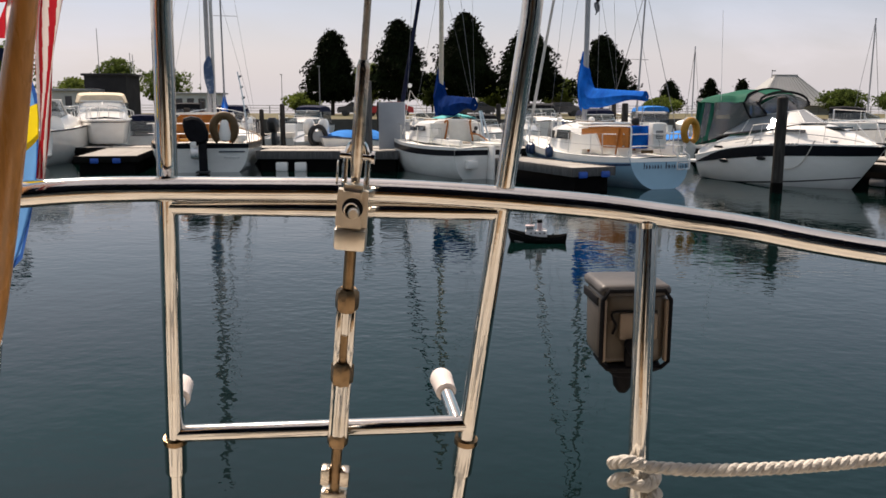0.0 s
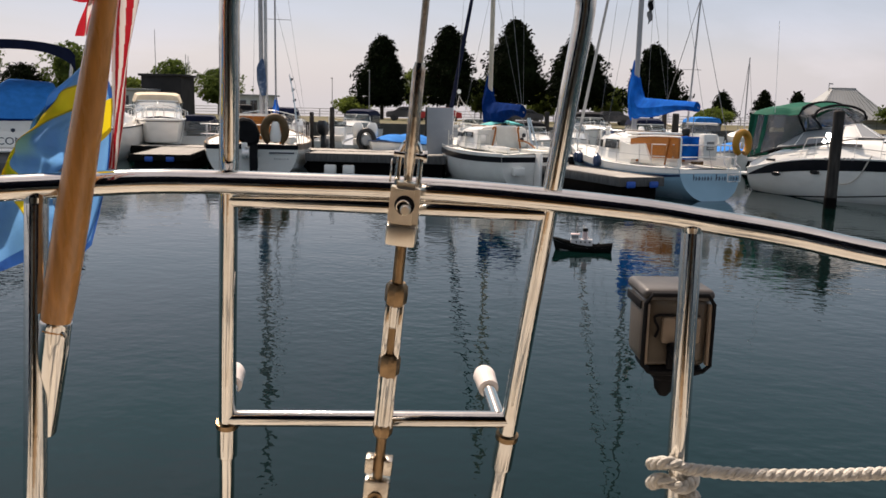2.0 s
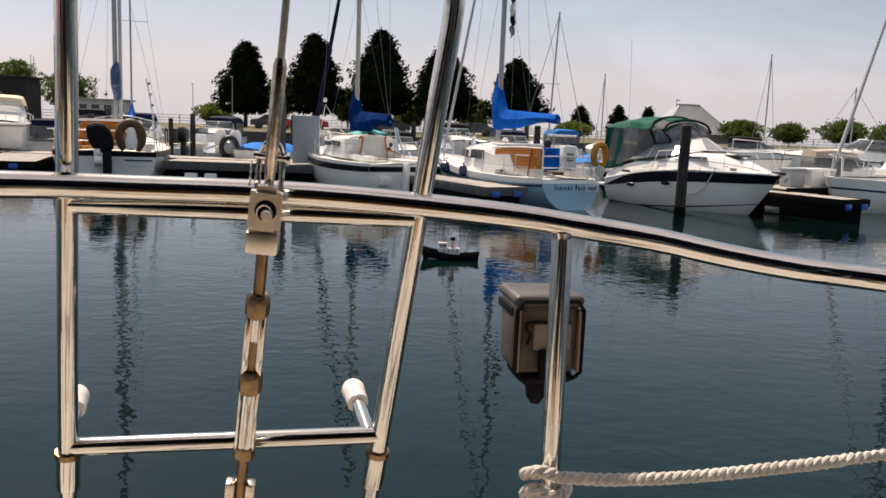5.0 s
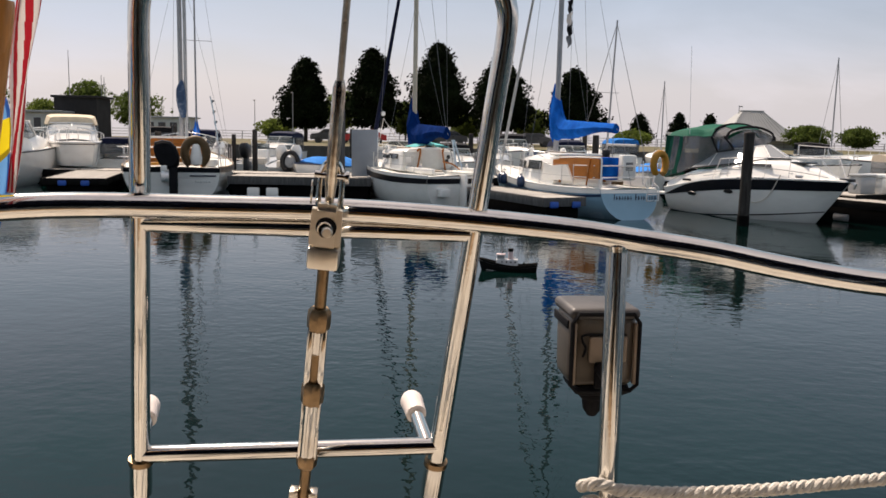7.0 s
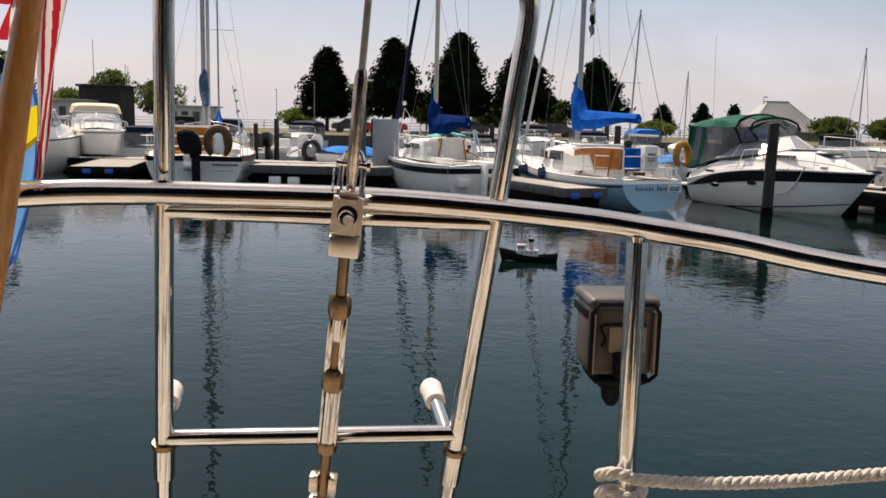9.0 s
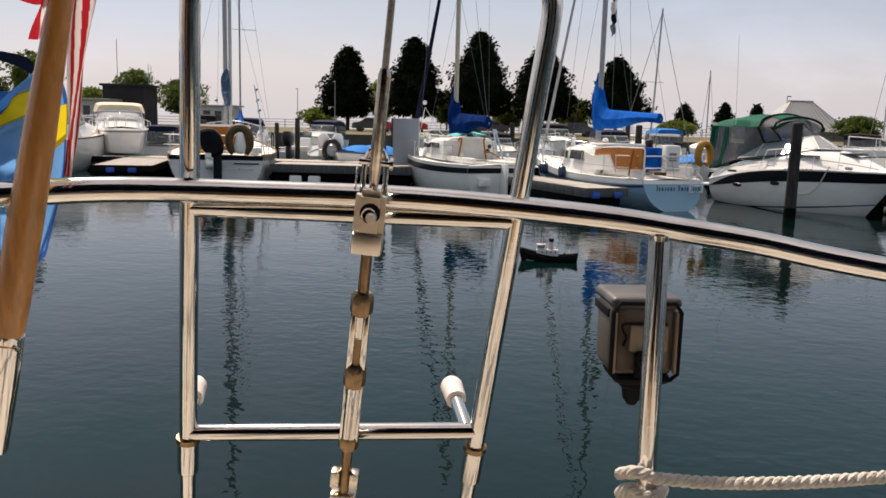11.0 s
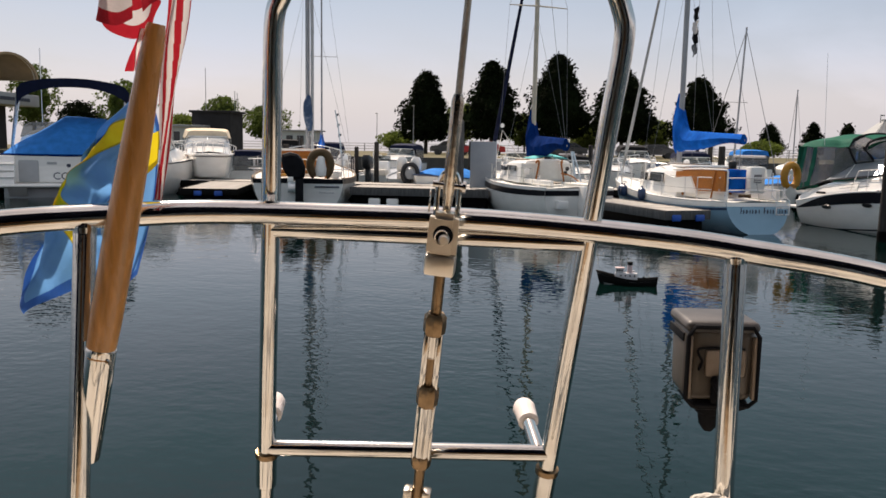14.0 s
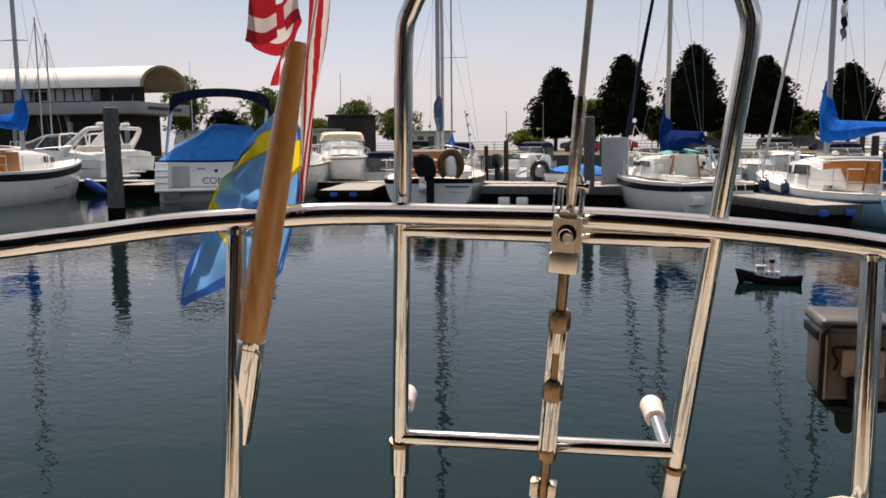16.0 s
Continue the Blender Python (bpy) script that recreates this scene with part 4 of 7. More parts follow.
strand_rope([loc(p) for p in ((0.372, 1.085, 1.518), (0.35, 1.084, 1.524), (0.336, 1.108, 1.51), (0.35, 1.138, 1.498), (0.38, 1.14, 1.493), (0.393, 1.11, 1.49), (0.372, 1.086, 1.488), (0.345, 1.09, 1.498), (0.338, 1.112, 1.48), (0.365, 1.14, 1.47), (0.396, 1.115, 1.465), (0.384, 1.086, 1.465), (0.415, 1.07, 1.43), (0.46, 1.05, 1.38), (0.5, 1.02, 1.215))], 0.0081, 0.035, "knot_strand")

pile(3.75, 1.45, 0.15, 2.3, M_PILE, "dark mooring pile that holds the stern rope")
# ---- boats: in each boat's own frame y points to the bow, x to starboard, and the origin lies on the waterline at the stern ----
class Hull:
    def __init__(self, L, B, fs, fb, transom=0.7, overhang=0.5, stern_rake=-0.12, below=0.4, dip=0.06, power=0.7, full=0.62, mid=0.42, lift=0.35):
        self.lift = lift
        self.L, self.B, self.fs, self.fb, self.transom, self.overhang = L, B, fs, fb, transom, overhang
        self.stern_rake, self.below, self.dip, self.power, self.full, self.mid = stern_rake, below, dip, power, full, mid

    def half(self, u):
        if u < self.mid:
            return self.B / 2 * (self.transom + (1 - self.transom) * math.sin(math.pi / 2 * u / self.mid))
        return self.B / 2 * max(0.012, math.cos(math.pi / 2 * (u - self.mid) / (1 - self.mid)) ** self.full)

    def sheer(self, u):
        return self.fs + (self.fb - self.fs) * u ** 1.8 - self.dip * math.sin(math.pi * u)

    def pt(self, u, a, out=0.0):
        """a runs from 0 at the port sheer through 0.5 at the keel to 1 at the starboard sheer."""
        h, s = self.half(u) + out, self.sheer(u)
        ang = math.pi * a
        c, sn = math.cos(ang), math.sin(ang)
        x = -math.copysign(abs(c) ** self.power, c) * h
        low = self.below * (1 - 0.75 * u ** 3) - (self.below - 0.04) * self.lift * max(0.0, 1 - u / 0.35) ** 1.5
        depth = (s + low) * abs(sn) ** 0.9
        z = s - depth - out * 0.3 * abs(sn)
        y = u * self.L + self.overhang * u ** 5 * max(-0.6, (z / self.fb)) - self.stern_rake * (z - 0.2) * (1 - u) ** 6 * -1
        return Vector((x, y, z))

    def mesh(self, nu=26, na=22):
        return loft([[self.pt(i / nu, j / na) for j in range(na + 1)] for i in range(nu + 1)], cap=True)

    def band(self, a0, a1, out=0.006, u0=0.0, u1=1.0, nu=26, both=True, transom=False, taper=0.0):
        bm = bmesh.new()
        for sgn in ((0, 1) if both else (0,)):
            rows = []
            for i in range(nu + 1):
                u = u0 + (u1 - u0) * i / nu
                af = a0 + (a1 - a0) * 0.96 * max(0.0, 1 - u / taper) ** 2 if taper else a0
                aa = [af + (a1 - af) * k / 2 for k in range(3)]
                rows.append([self.pt(u, a if sgn == 0 else 1 - a, out) for a in aa])
            loft(rows, cap=False, bm=bm)
        if transom:
            k = 10
            top = [self.pt(0, a0).lerp(self.pt(0, 1 - a0), i / k) + Vector((0, -0.008, 0)) for i in range(k + 1)]
            low = [self.pt(0, a1).lerp(self.pt(0, 1 - a1), i / k) + Vector((0, -0.008, 0)) for i in range(k + 1)]
            loft([top, low], cap=False, bm=bm)
        return bm

    def deck(self, camber=0.05, drop=0.015, u0=0.0, u1=0.99, nu=24, nx=8):
        rows = []
        for i in range(nu + 1):
            u = u0 + (u1 - u0) * i / nu
            a, b = self.pt(u, 0), self.pt(u, 1)
            rows.append([a.lerp(b, k / nx) * 1.0 + Vector((0, 0, -drop + camber * math.sin(math.pi * k / nx))) for k in range(nx + 1)])
        return loft(rows, cap=False)

    def edge(self, side, z=0.0, inset=0.0, u0=0.0, u1=1.0, n=20):
        out = []
        for i in range(n + 1):
            u = u0 + (u1 - u0) * i / n
            p = self.pt(u, 0 if side < 0 else 1)
            p.x -= math.copysign(min(inset, abs(p.x)), p.x)
            p.z += z
            out.append(p)
        return out


def dodge_block(rows, bm=None, k=12):
    """A rounded block over rows of (y, half width at foot, half width at top, z foot, z top)."""
    rings = []
    for y, w0, w1, z0, z1 in rows:
        ring = [Vector((-w0, y, z0)), Vector((-w0 * 0.35 - w1 * 0.65 - 0.0, y, z0 + (z1 - z0) * 0.62)), Vector((-w1, y, z1 - (z1 - z0) * 0.14))]
        for i in range(1, k):
            t = i / k
            ring.append(Vector((-w1 * 0.9 * math.cos(math.pi * t), y, z1 - (z1 - z0) * 0.06 + (z1 - z0) * 0.1 * math.sin(math.pi * t))))
        ring += [Vector((w1, y, z1 - (z1 - z0) * 0.14)), Vector((w0 * 0.35 + w1 * 0.65, y, z0 + (z1 - z0) * 0.62)), Vector((w0, y, z0))]
        rings.append(ring)
    return loft(rings, close=True, cap=True, bm=bm)


def guard_rail(hull, boat, height=0.55, u0=0.06, u1=0.8, posts=5, pulpit=True, pushpit=True, mat=None):
    mat = mat or M_CHROME_DIM
    for side in (-1, 1):
        for i in range(posts):
            u = u0 + (u1 - u0) * i / (posts - 1)
            p = hull.edge(side, 0, 0.06, u, u, 1)[0]
            part("stanchion", tube([p, p + Vector((0, 0, height))], 0.011, 6), mat, boat)
        for h in (height, height * 0.52):
            part("lifeline", tube(hull.edge(side, h, 0.06, u0, u1, 10), 0.004, 5), M_RIG, boat)
    if pulpit:
        l, r = hull.edge(-1, 0, 0.05, 0.8, 0.97, 6), hull.edge(1, 0, 0.05, 0.8, 0.97, 6)
        loop = [l[0], l[0] + Vector((0, 0.1, height))] + [q + Vector((0, 0, height + 0.03)) for q in l[1:]] + [l[-1] + Vector((hull.half(0.97) - 0.05, 0.12, height + 0.06))] + [q + Vector((0, 0, height + 0.03)) for q in r[:0:-1]] + [r[0] + Vector((0, 0.1, height)), r[0]]
        pulpit_ = part("bow_pulpit", tube(loop, 0.016, 7, smooth=3), mat, boat)
        for q in (l[4], r[4]):
            part("pulpit_leg", tube([q, q + Vector((0, -0.05, height + 0.03))], 0.014, 6), mat, pulpit_)
    if pushpit:
        l, r = hull.edge(-1, 0, 0.07, 0.02, 0.16, 4), hull.edge(1, 0, 0.07, 0.02, 0.16, 4)
        for h in (height, height * 0.5):
            loop = [q + Vector((0, 0, h)) for q in l[::-1]] + [q + Vector((0, 0, h)) for q in r]
            pushpit_ = part("stern_pulpit", tube(loop, 0.015, 7, smooth=3), mat, boat)
        for q in (l[-1], l[0], r[0], r[-1]):
            part("pulpit_leg", tube([q, q + Vector((0, 0, height))], 0.014, 6), mat, pushpit_)


def sail_cover(boat, y_mast, z_boom, length, mat, tall=1.15, end=0.13, fat=0.15, droop=0.0, thick=1.0):
    rings = []
    n = 34
    for i in range(n + 1):
        s = i / n
        y = y_mast + 0.16 - s * (length + 0.16)
        top = end + (0.34 - end) * (1 - s) ** 1.2 + (tall - 0.34) * max(0.0, 1 - s / 0.2) ** 1.5
        if s < 0.04:
            top *= 0.93
        low = (-0.13 - 0.05 * math.sin(6 * s) - 0.1 * max(0, 1 - s / 0.15) + 0.05 * s) * thick
        w = fat * (1 - 0.45 * s) * (0.75 if s < 0.03 else 1)
        zc, hh = (top + low) / 2, (top - low) / 2
        sag = -droop * s
        wob = 1 + 0.1 * math.sin(21 * s + 1.3) + 0.05 * math.sin(43 * s)
        rings.append([Vector((w * wob * math.cos(a) * (1 if math.sin(a) < 0.2 else 0.7), y + 0.02 * math.sin(5 * a + 9 * s), z_boom + sag + zc + hh * math.sin(a))) for a in [2 * math.pi * k / 14 for k in range(14)]])
    part("sail_cover", loft(rings, close=True), mat, boat)


def rig(boat, hull, y_mast, z_deck, z_boom, height, boom, mat_mast, cover, spreader=0.55, furler=None, tall=1.15, shrouds=True, forestay=True, mast_r=0.06, back=True, droop=0.0, fat=0.15, thick=1.0, furl_r=1.0, cover_end=0.13, spread_h=0.52, mx=0.0):
    part("mast", tube([(mx, y_mast, z_deck), (mx, y_mast, height * 0.6), (mx, y_mast, height)], [mast_r, mast_r, mast_r * 0.8], 12), mat_mast, boat)
    if boom:
        part("boom", tube([(0, y_mast, z_boom), (0, y_mast - boom, z_boom - droop)], 0.045, 10), mat_mast, boat)
    if cover:
        sail_cover(boat, y_mast, z_boom, boom, cover, tall, end=cover_end, droop=droop, fat=fat, thick=thick)
    if spreader:
        part("spreader", tube([(mx - spreader, y_mast - 0.12, height * spread_h), (mx, y_mast - 0.04, height * spread_h + 0.03), (mx + spreader, y_mast - 0.12, height * spread_h)], [0.014, 0.024, 0.014], 6), mat_mast, boat)
    um = y_mast / hull.L
    if shrouds:
        for side in (-1, 1):
            chain = hull.edge(side, 0, 0.04, um, um, 1)[0]
            part("shroud", tube([chain, (mx + side * max(spreader, 0.05), y_mast - 0.12, height * spread_h), (mx, y_mast, height * 0.97)], 0.0045, 5), M_RIG, boat)
            part("lower_shroud", tube([chain + Vector((0, -0.35, 0)), (mx, y_mast, height * spread_h * 0.97)], 0.0045, 5), M_RIG, boat)
    bow = hull.pt(0.985, 0)
    if forestay:
        part("forestay", tube([(0, bow.y, bow.z), (0, y_mast + 0.02, height * 0.97)], 0.008 if not furler else 0.014, 6), M_RIG, boat)
    if furler:
        a, b = Vector((0, bow.y - 0.05, bow.z + 0.25)), Vector((0, y_mast + 0.12, height * 0.93))
        jib = part("furled_jib", tube([a, a.lerp(b, 0.08), a.lerp(b, 0.5), b], [0.03 * furl_r, 0.075 * furl_r, 0.06 * furl_r, 0.025 * furl_r], 10), furler, boat)
        part("furling_drum", lathe([(0.05, 0), (0.085, 0.01), (0.085, 0.03), (0.04, 0.05), (0.04, 0.08), (0.085, 0.1), (0.085, 0.12), (0.05, 0.13)], 14, m=Matrix.Translation(a - Vector((0, 0, 0.18)))), M_CHROME_DIM, jib)
    if back:
        part("backstay", tube([(0, 0.05, hull.fs), (0, y_mast, height * 0.985)], 0.0045, 5), M_RIG, boat)


def boat_name_bars(boat, x0, x1, z, y, h, mat=None):
    """Unreadable lettering as plain slanted bars."""
    bm = bmesh.new()
    x = x0
    k = 0
    while x < x1:
        w = 0.035 + 0.03 * ((k * 7) % 3) / 2
        hh = h * (1.0 if k in (0, 7) else 0.62)
        box(x, x + w * 0.55, y - 0.006, y, z, z + hh, bm=bm)
        box(x, x + w, y - 0.006, y, z + hh * 0.35, z + hh * 0.55, bm=bm)
        x += w + (0.1 if k == 6 else 0.03)
        k += 1
    return tagged(part("lettering", bm, mat or M_INK, boat, "dark unreadable lettering", smooth=False), kind="stuff")


def fender(x, y, z, mat, boat, name="fender", r=0.1, h=0.42):
    return part(name, lathe([(0.02, h / 2 + 0.05), (0.03, h / 2), (r * 0.8, h / 2 - 0.04), (r, h / 2 - 0.1), (r, -h / 2 + 0.1), (r * 0.75, -h / 2 + 0.03), (0.02, -h / 2)], 14, m=Matrix.Translation((x, y, z))), mat, boat)


def horseshoe(m, mat, boat, r=0.24, t=0.075, label=""):
    pts = [Vector((math.sin(radians(-150 + 300 * k / 24)) * r * 0.85, 0, math.cos(radians(-150 + 300 * k / 24)) * r * 1.1)) for k in range(25)]
    return part("life_ring", moved(tube(pts, [t * 0.9] + [t] * 5 + [t * 0.9], 12, smooth=2), m), mat, boat, label)


def windows_along(boat, rows, side, mat=M_GLASS_DARK, name="window"):
    for (y0, z0), (y1, z1), (x0, x1), h in rows:
        q = [Vector((side * x0, y0, z0)), Vector((side * x1, y1, z1)), Vector((side * (x1 - 0.03), y1, z1 + h)), Vector((side * (x0 - 0.03), y0, z0 + h))]
        n = (q[1] - q[0]).cross(q[3] - q[0]).normalized()
        if n.x * side < 0:
            n = -n
        part(name, loft([[p + n * 0.02 for p in q], [p - n * 0.03 for p in q]], close=True), mat, boat)


def deck_gear(boat, cleats=(), coils=(), lines=(), vents=()):
    """Cleats at (x, y, z), coiled ropes at (x, y, z, radius, material), loose lines as point rows, dark vents at (x, y, z)."""
    for p in cleats:
        part("cleat", box(p[0] - 0.03, p[0] + 0.03, p[1] - 0.11, p[1] + 0.11, p[2] + 0.03, p[2] + 0.06, 0.012), M_CHROME_DIM, boat)
    for x, y, z, r, mat in coils:
        turns = [(x + (r + 0.02 * math.sin(3 * a)) * math.cos(a), y + (r + 0.02 * math.cos(2 * a)) * math.sin(a), z + 0.004 * a) for a in [0.4 * k for k in range(48)]]
        part("coiled_rope", tube(turns, 0.016, 5), mat, boat)
    for pts in lines:
        part("line", tube(pts, 0.011, 5, smooth=4), M_LINE, boat)
    for x, y, z in vents:
        part("vent", lathe([(0.07, 0), (0.075, 0.04), (0.05, 0.1), (0.09, 0.16), (0.07, 0.22), (0.02, 0.24)], 12, m=pose(x, y, z)), M_GEL, boat)


# ---- white sailboat with a dark stripe, seen from astern ----
def boat_white():
    H = Hull(6.2, 2.5, 0.86, 1.1, transom=0.84, overhang=0.5, below=0.35, dip=0.05, power=0.6, lift=0.6)
    b = empty("sailboat", pose(1.35, 22.75, 0, 0, 0, 25), "white sailboat with a black stripe and a dark blue sail cover", "sailboat")
    part("hull", H.mesh(), M_GEL, b)
    part("stripe", H.band(0.014, 0.054, 0.008, transom=True), M_STRIPE, b, "black sheer stripe")
    part("deck", H.deck(), M_NONSKID, b)
    for s in (-1, 1):
        part("toe_rail", tube(H.edge(s, 0.015, 0.02), 0.022, 6), M_GEL, b)
        part("coaming", box(s * 0.74 - 0.05, s * 0.74 + 0.05, 0.15, 1.95, 0.9, 1.05, 0.03), M_GEL, b)
        part("handrail", tube([(s * 0.42, 2.3, 1.52), (s * 0.42, 2.4, 1.59), (s * 0.4, 3.4, 1.57), (s * 0.4, 3.5, 1.5)], 0.018, 6), M_TEAK_GREY, b)
    part("cabin", dodge_block([(2.0, 0.9, 0.8, 0.92, 1.55), (2.06, 0.91, 0.81, 0.92, 1.57), (3.2, 0.86, 0.72, 0.94, 1.54), (4.1, 0.66, 0.5, 0.98, 1.42), (4.55, 0.45, 0.25, 1.02, 1.18)]), M_GEL, b)
    part("bulkhead", box(-0.86, 0.86, 1.93, 2.02, 0.9, 1.5, 0.03), M_NONSKID, b, "cream moulded cabin bulkhead")
    part("hatch_board", box(-0.29, 0.29, 1.9, 1.94, 0.95, 1.54, 0.012), M_NONSKID, b)
    part("hatch_hood", box(-0.36, 0.36, 1.9, 2.7, 1.53, 1.61, 0.03), M_GEL, b)
    for s in (-1, 1):
        part("companionway_rail", tube([(s * 0.42, 1.9, 1.5), (s * 0.4, 1.84, 1.56), (s * 0.36, 1.82, 1.5), (s * 0.46, 1.82, 0.98), (s * 0.47, 1.9, 0.92)], 0.026, 8, smooth=3), M_TEAK, b, "varnished wooden grab rail")
        part("cockpit_seat", box(min(s * 0.3, s * 0.7), max(s * 0.3, s * 0.7), 0.3, 1.9, 0.82, 0.95, 0.03), M_NONSKID, b)
        part("side_light", box(s * 0.7 - 0.1, s * 0.7 + 0.1, 1.915, 1.935, 1.15, 1.36, 0.03), M_GEL, b)
        windows_along(b, [((2.35, 1.26), (3.05, 1.26), (0.89, 0.86), 0.14), ((3.25, 1.24), (3.8, 1.24), (0.83, 0.72), 0.12)], s)
    for k, z in enumerate((1.2, 1.33)):
        part("instrument", lathe([(0.06, 0), (0.065, 0.012), (0.05, 0.02)], 16, m=pose(0.56 + 0.06 * k, 1.93, z, 90)), M_RUBBER, b)
    part("hatch_cover", sheet(lambda u, v: Vector((-0.35 + 1.1 * u, 2.15 + 0.8 * v, 1.62 + 0.14 * math.sin(math.pi * u) ** 0.6 * (0.5 + 0.5 * math.sin(math.pi * v)))), 12, 6, 0.01), M_TEAL, b, "teal canvas hatch cover")
    part("tiller", tube([(0, 0.05, 1.05), (0, 0.5, 1.18), (0.02, 1.1, 1.22)], 0.022, 6, smooth=3), M_TEAK, b)
    part("rudder", box(-0.03, 0.03, -0.4, -0.02, -0.6, 0.92, 0.015), M_GEL, b)
    part("outboard_bracket", box(-0.72, -0.42, -0.24, -0.01, 0.3, 0.52, 0.02), M_GEL, b)
    part("ladder", tube([(0.5, -0.05, 0.85), (0.5, -0.14, 0.8), (0.5, -0.14, 0.15), (0.75, -0.14, 0.15), (0.75, -0.14, 0.8), (0.75, -0.05, 0.85)], 0.014, 6), M_CHROME_DIM, b)
    guard_rail(H, b, 0.52, 0.12, 0.8, 4, pushpit=False, mat=M_NONSKID)
    part("furling_disc", lathe([(0.02, 0), (0.075, 0.01), (0.075, 0.03), (0.02, 0.04)], 18, m=pose(0.0, 5.55, 2.65, 90)), M_GEL, b, "white plastic disc on the furled jib")
    part("jib_sheet", tube([(0.0, 5.5, 2.5), (0.3, 4.9, 1.7), (0.75, 4.2, 1.15)], 0.012, 5), M_ROPE, b)
    part("jib_sheet", tube([(0.0, 5.5, 2.5), (-0.4, 4.9, 1.7), (-0.9, 4.0, 1.1)], 0.012, 5), M_ROPE, b)
    part("stern_cleat", box(0.55, 0.75, 0.08, 0.14, 0.9, 0.95, 0.01), M_CHROME_DIM, b)
    part("winch", lathe([(0.05, 0), (0.05, 0.05), (0.035, 0.07), (0.045, 0.12)], 12, m=pose(-0.74, 1.0, 1.05)), M_CHROME_DIM, b)
    part("winch", lathe([(0.05, 0), (0.05, 0.05), (0.035, 0.07), (0.045, 0.12)], 12, m=pose(0.74, 1.0, 1.05)), M_CHROME_DIM, b)
    rig(b, H, 3.05, 1.5, 2.0, 9.5, 2.2, M_MAST_TAN, M_SAIL_NAVY, 0.95, M_NAVY, 1.2, back=False, mast_r=0.07, fat=0.24, thick=2.3, cover_end=0.22, spread_h=0.645)
    part("boom_crutch", tube([(0.08, 0.35, 1.0), (0.05, 0.6, 1.85)], 0.03, 8), M_CHROME_DIM, b)
    part("boom_crutch", tube([(0.25, 0.35, 1.0), (0.1, 0.6, 1.85)], 0.025, 8), M_CHROME_DIM, b)
    part("topping_lift", tube([(0.0, 0.85, 1.95), (0, 3.0, 9.3)], 0.006, 5), M_RIG, b)
    deck_gear(b, [(-1.0, 0.5, 0.86), (1.0, 0.5, 0.86), (0.9, 4.9, 0.98), (-0.9, 4.9, 0.98)], [(-0.5, 1.2, 0.96, 0.14, M_ROPE), (0.2, 4.9, 1.05, 0.13, M_STRIPE_BLUE)],
              [[(0.0, 0.9, 1.85), (0.1, 0.7, 1.4), (0.0, 0.5, 0.98)], [(0.6, 3.0, 1.6), (0.75, 2.0, 1.3), (0.72, 1.1, 1.25)], [(-0.3, 3.0, 1.65), (-0.2, 2.6, 1.68), (0.3, 2.5, 1.66)]], [(-0.5, 4.0, 1.4)])
    part("cushion", box(-0.66, -0.32, 0.4, 1.8, 0.955, 1.0, 0.02), M_TAN_CANVAS, b)
    part("reef_lines", tube([(0.2, 2.6, 1.75), (0.22, 2.2, 1.62), (0.1, 1.9, 1.72)], 0.014, 5, smooth=4), M_STRIPE_BLUE, b)
    return b


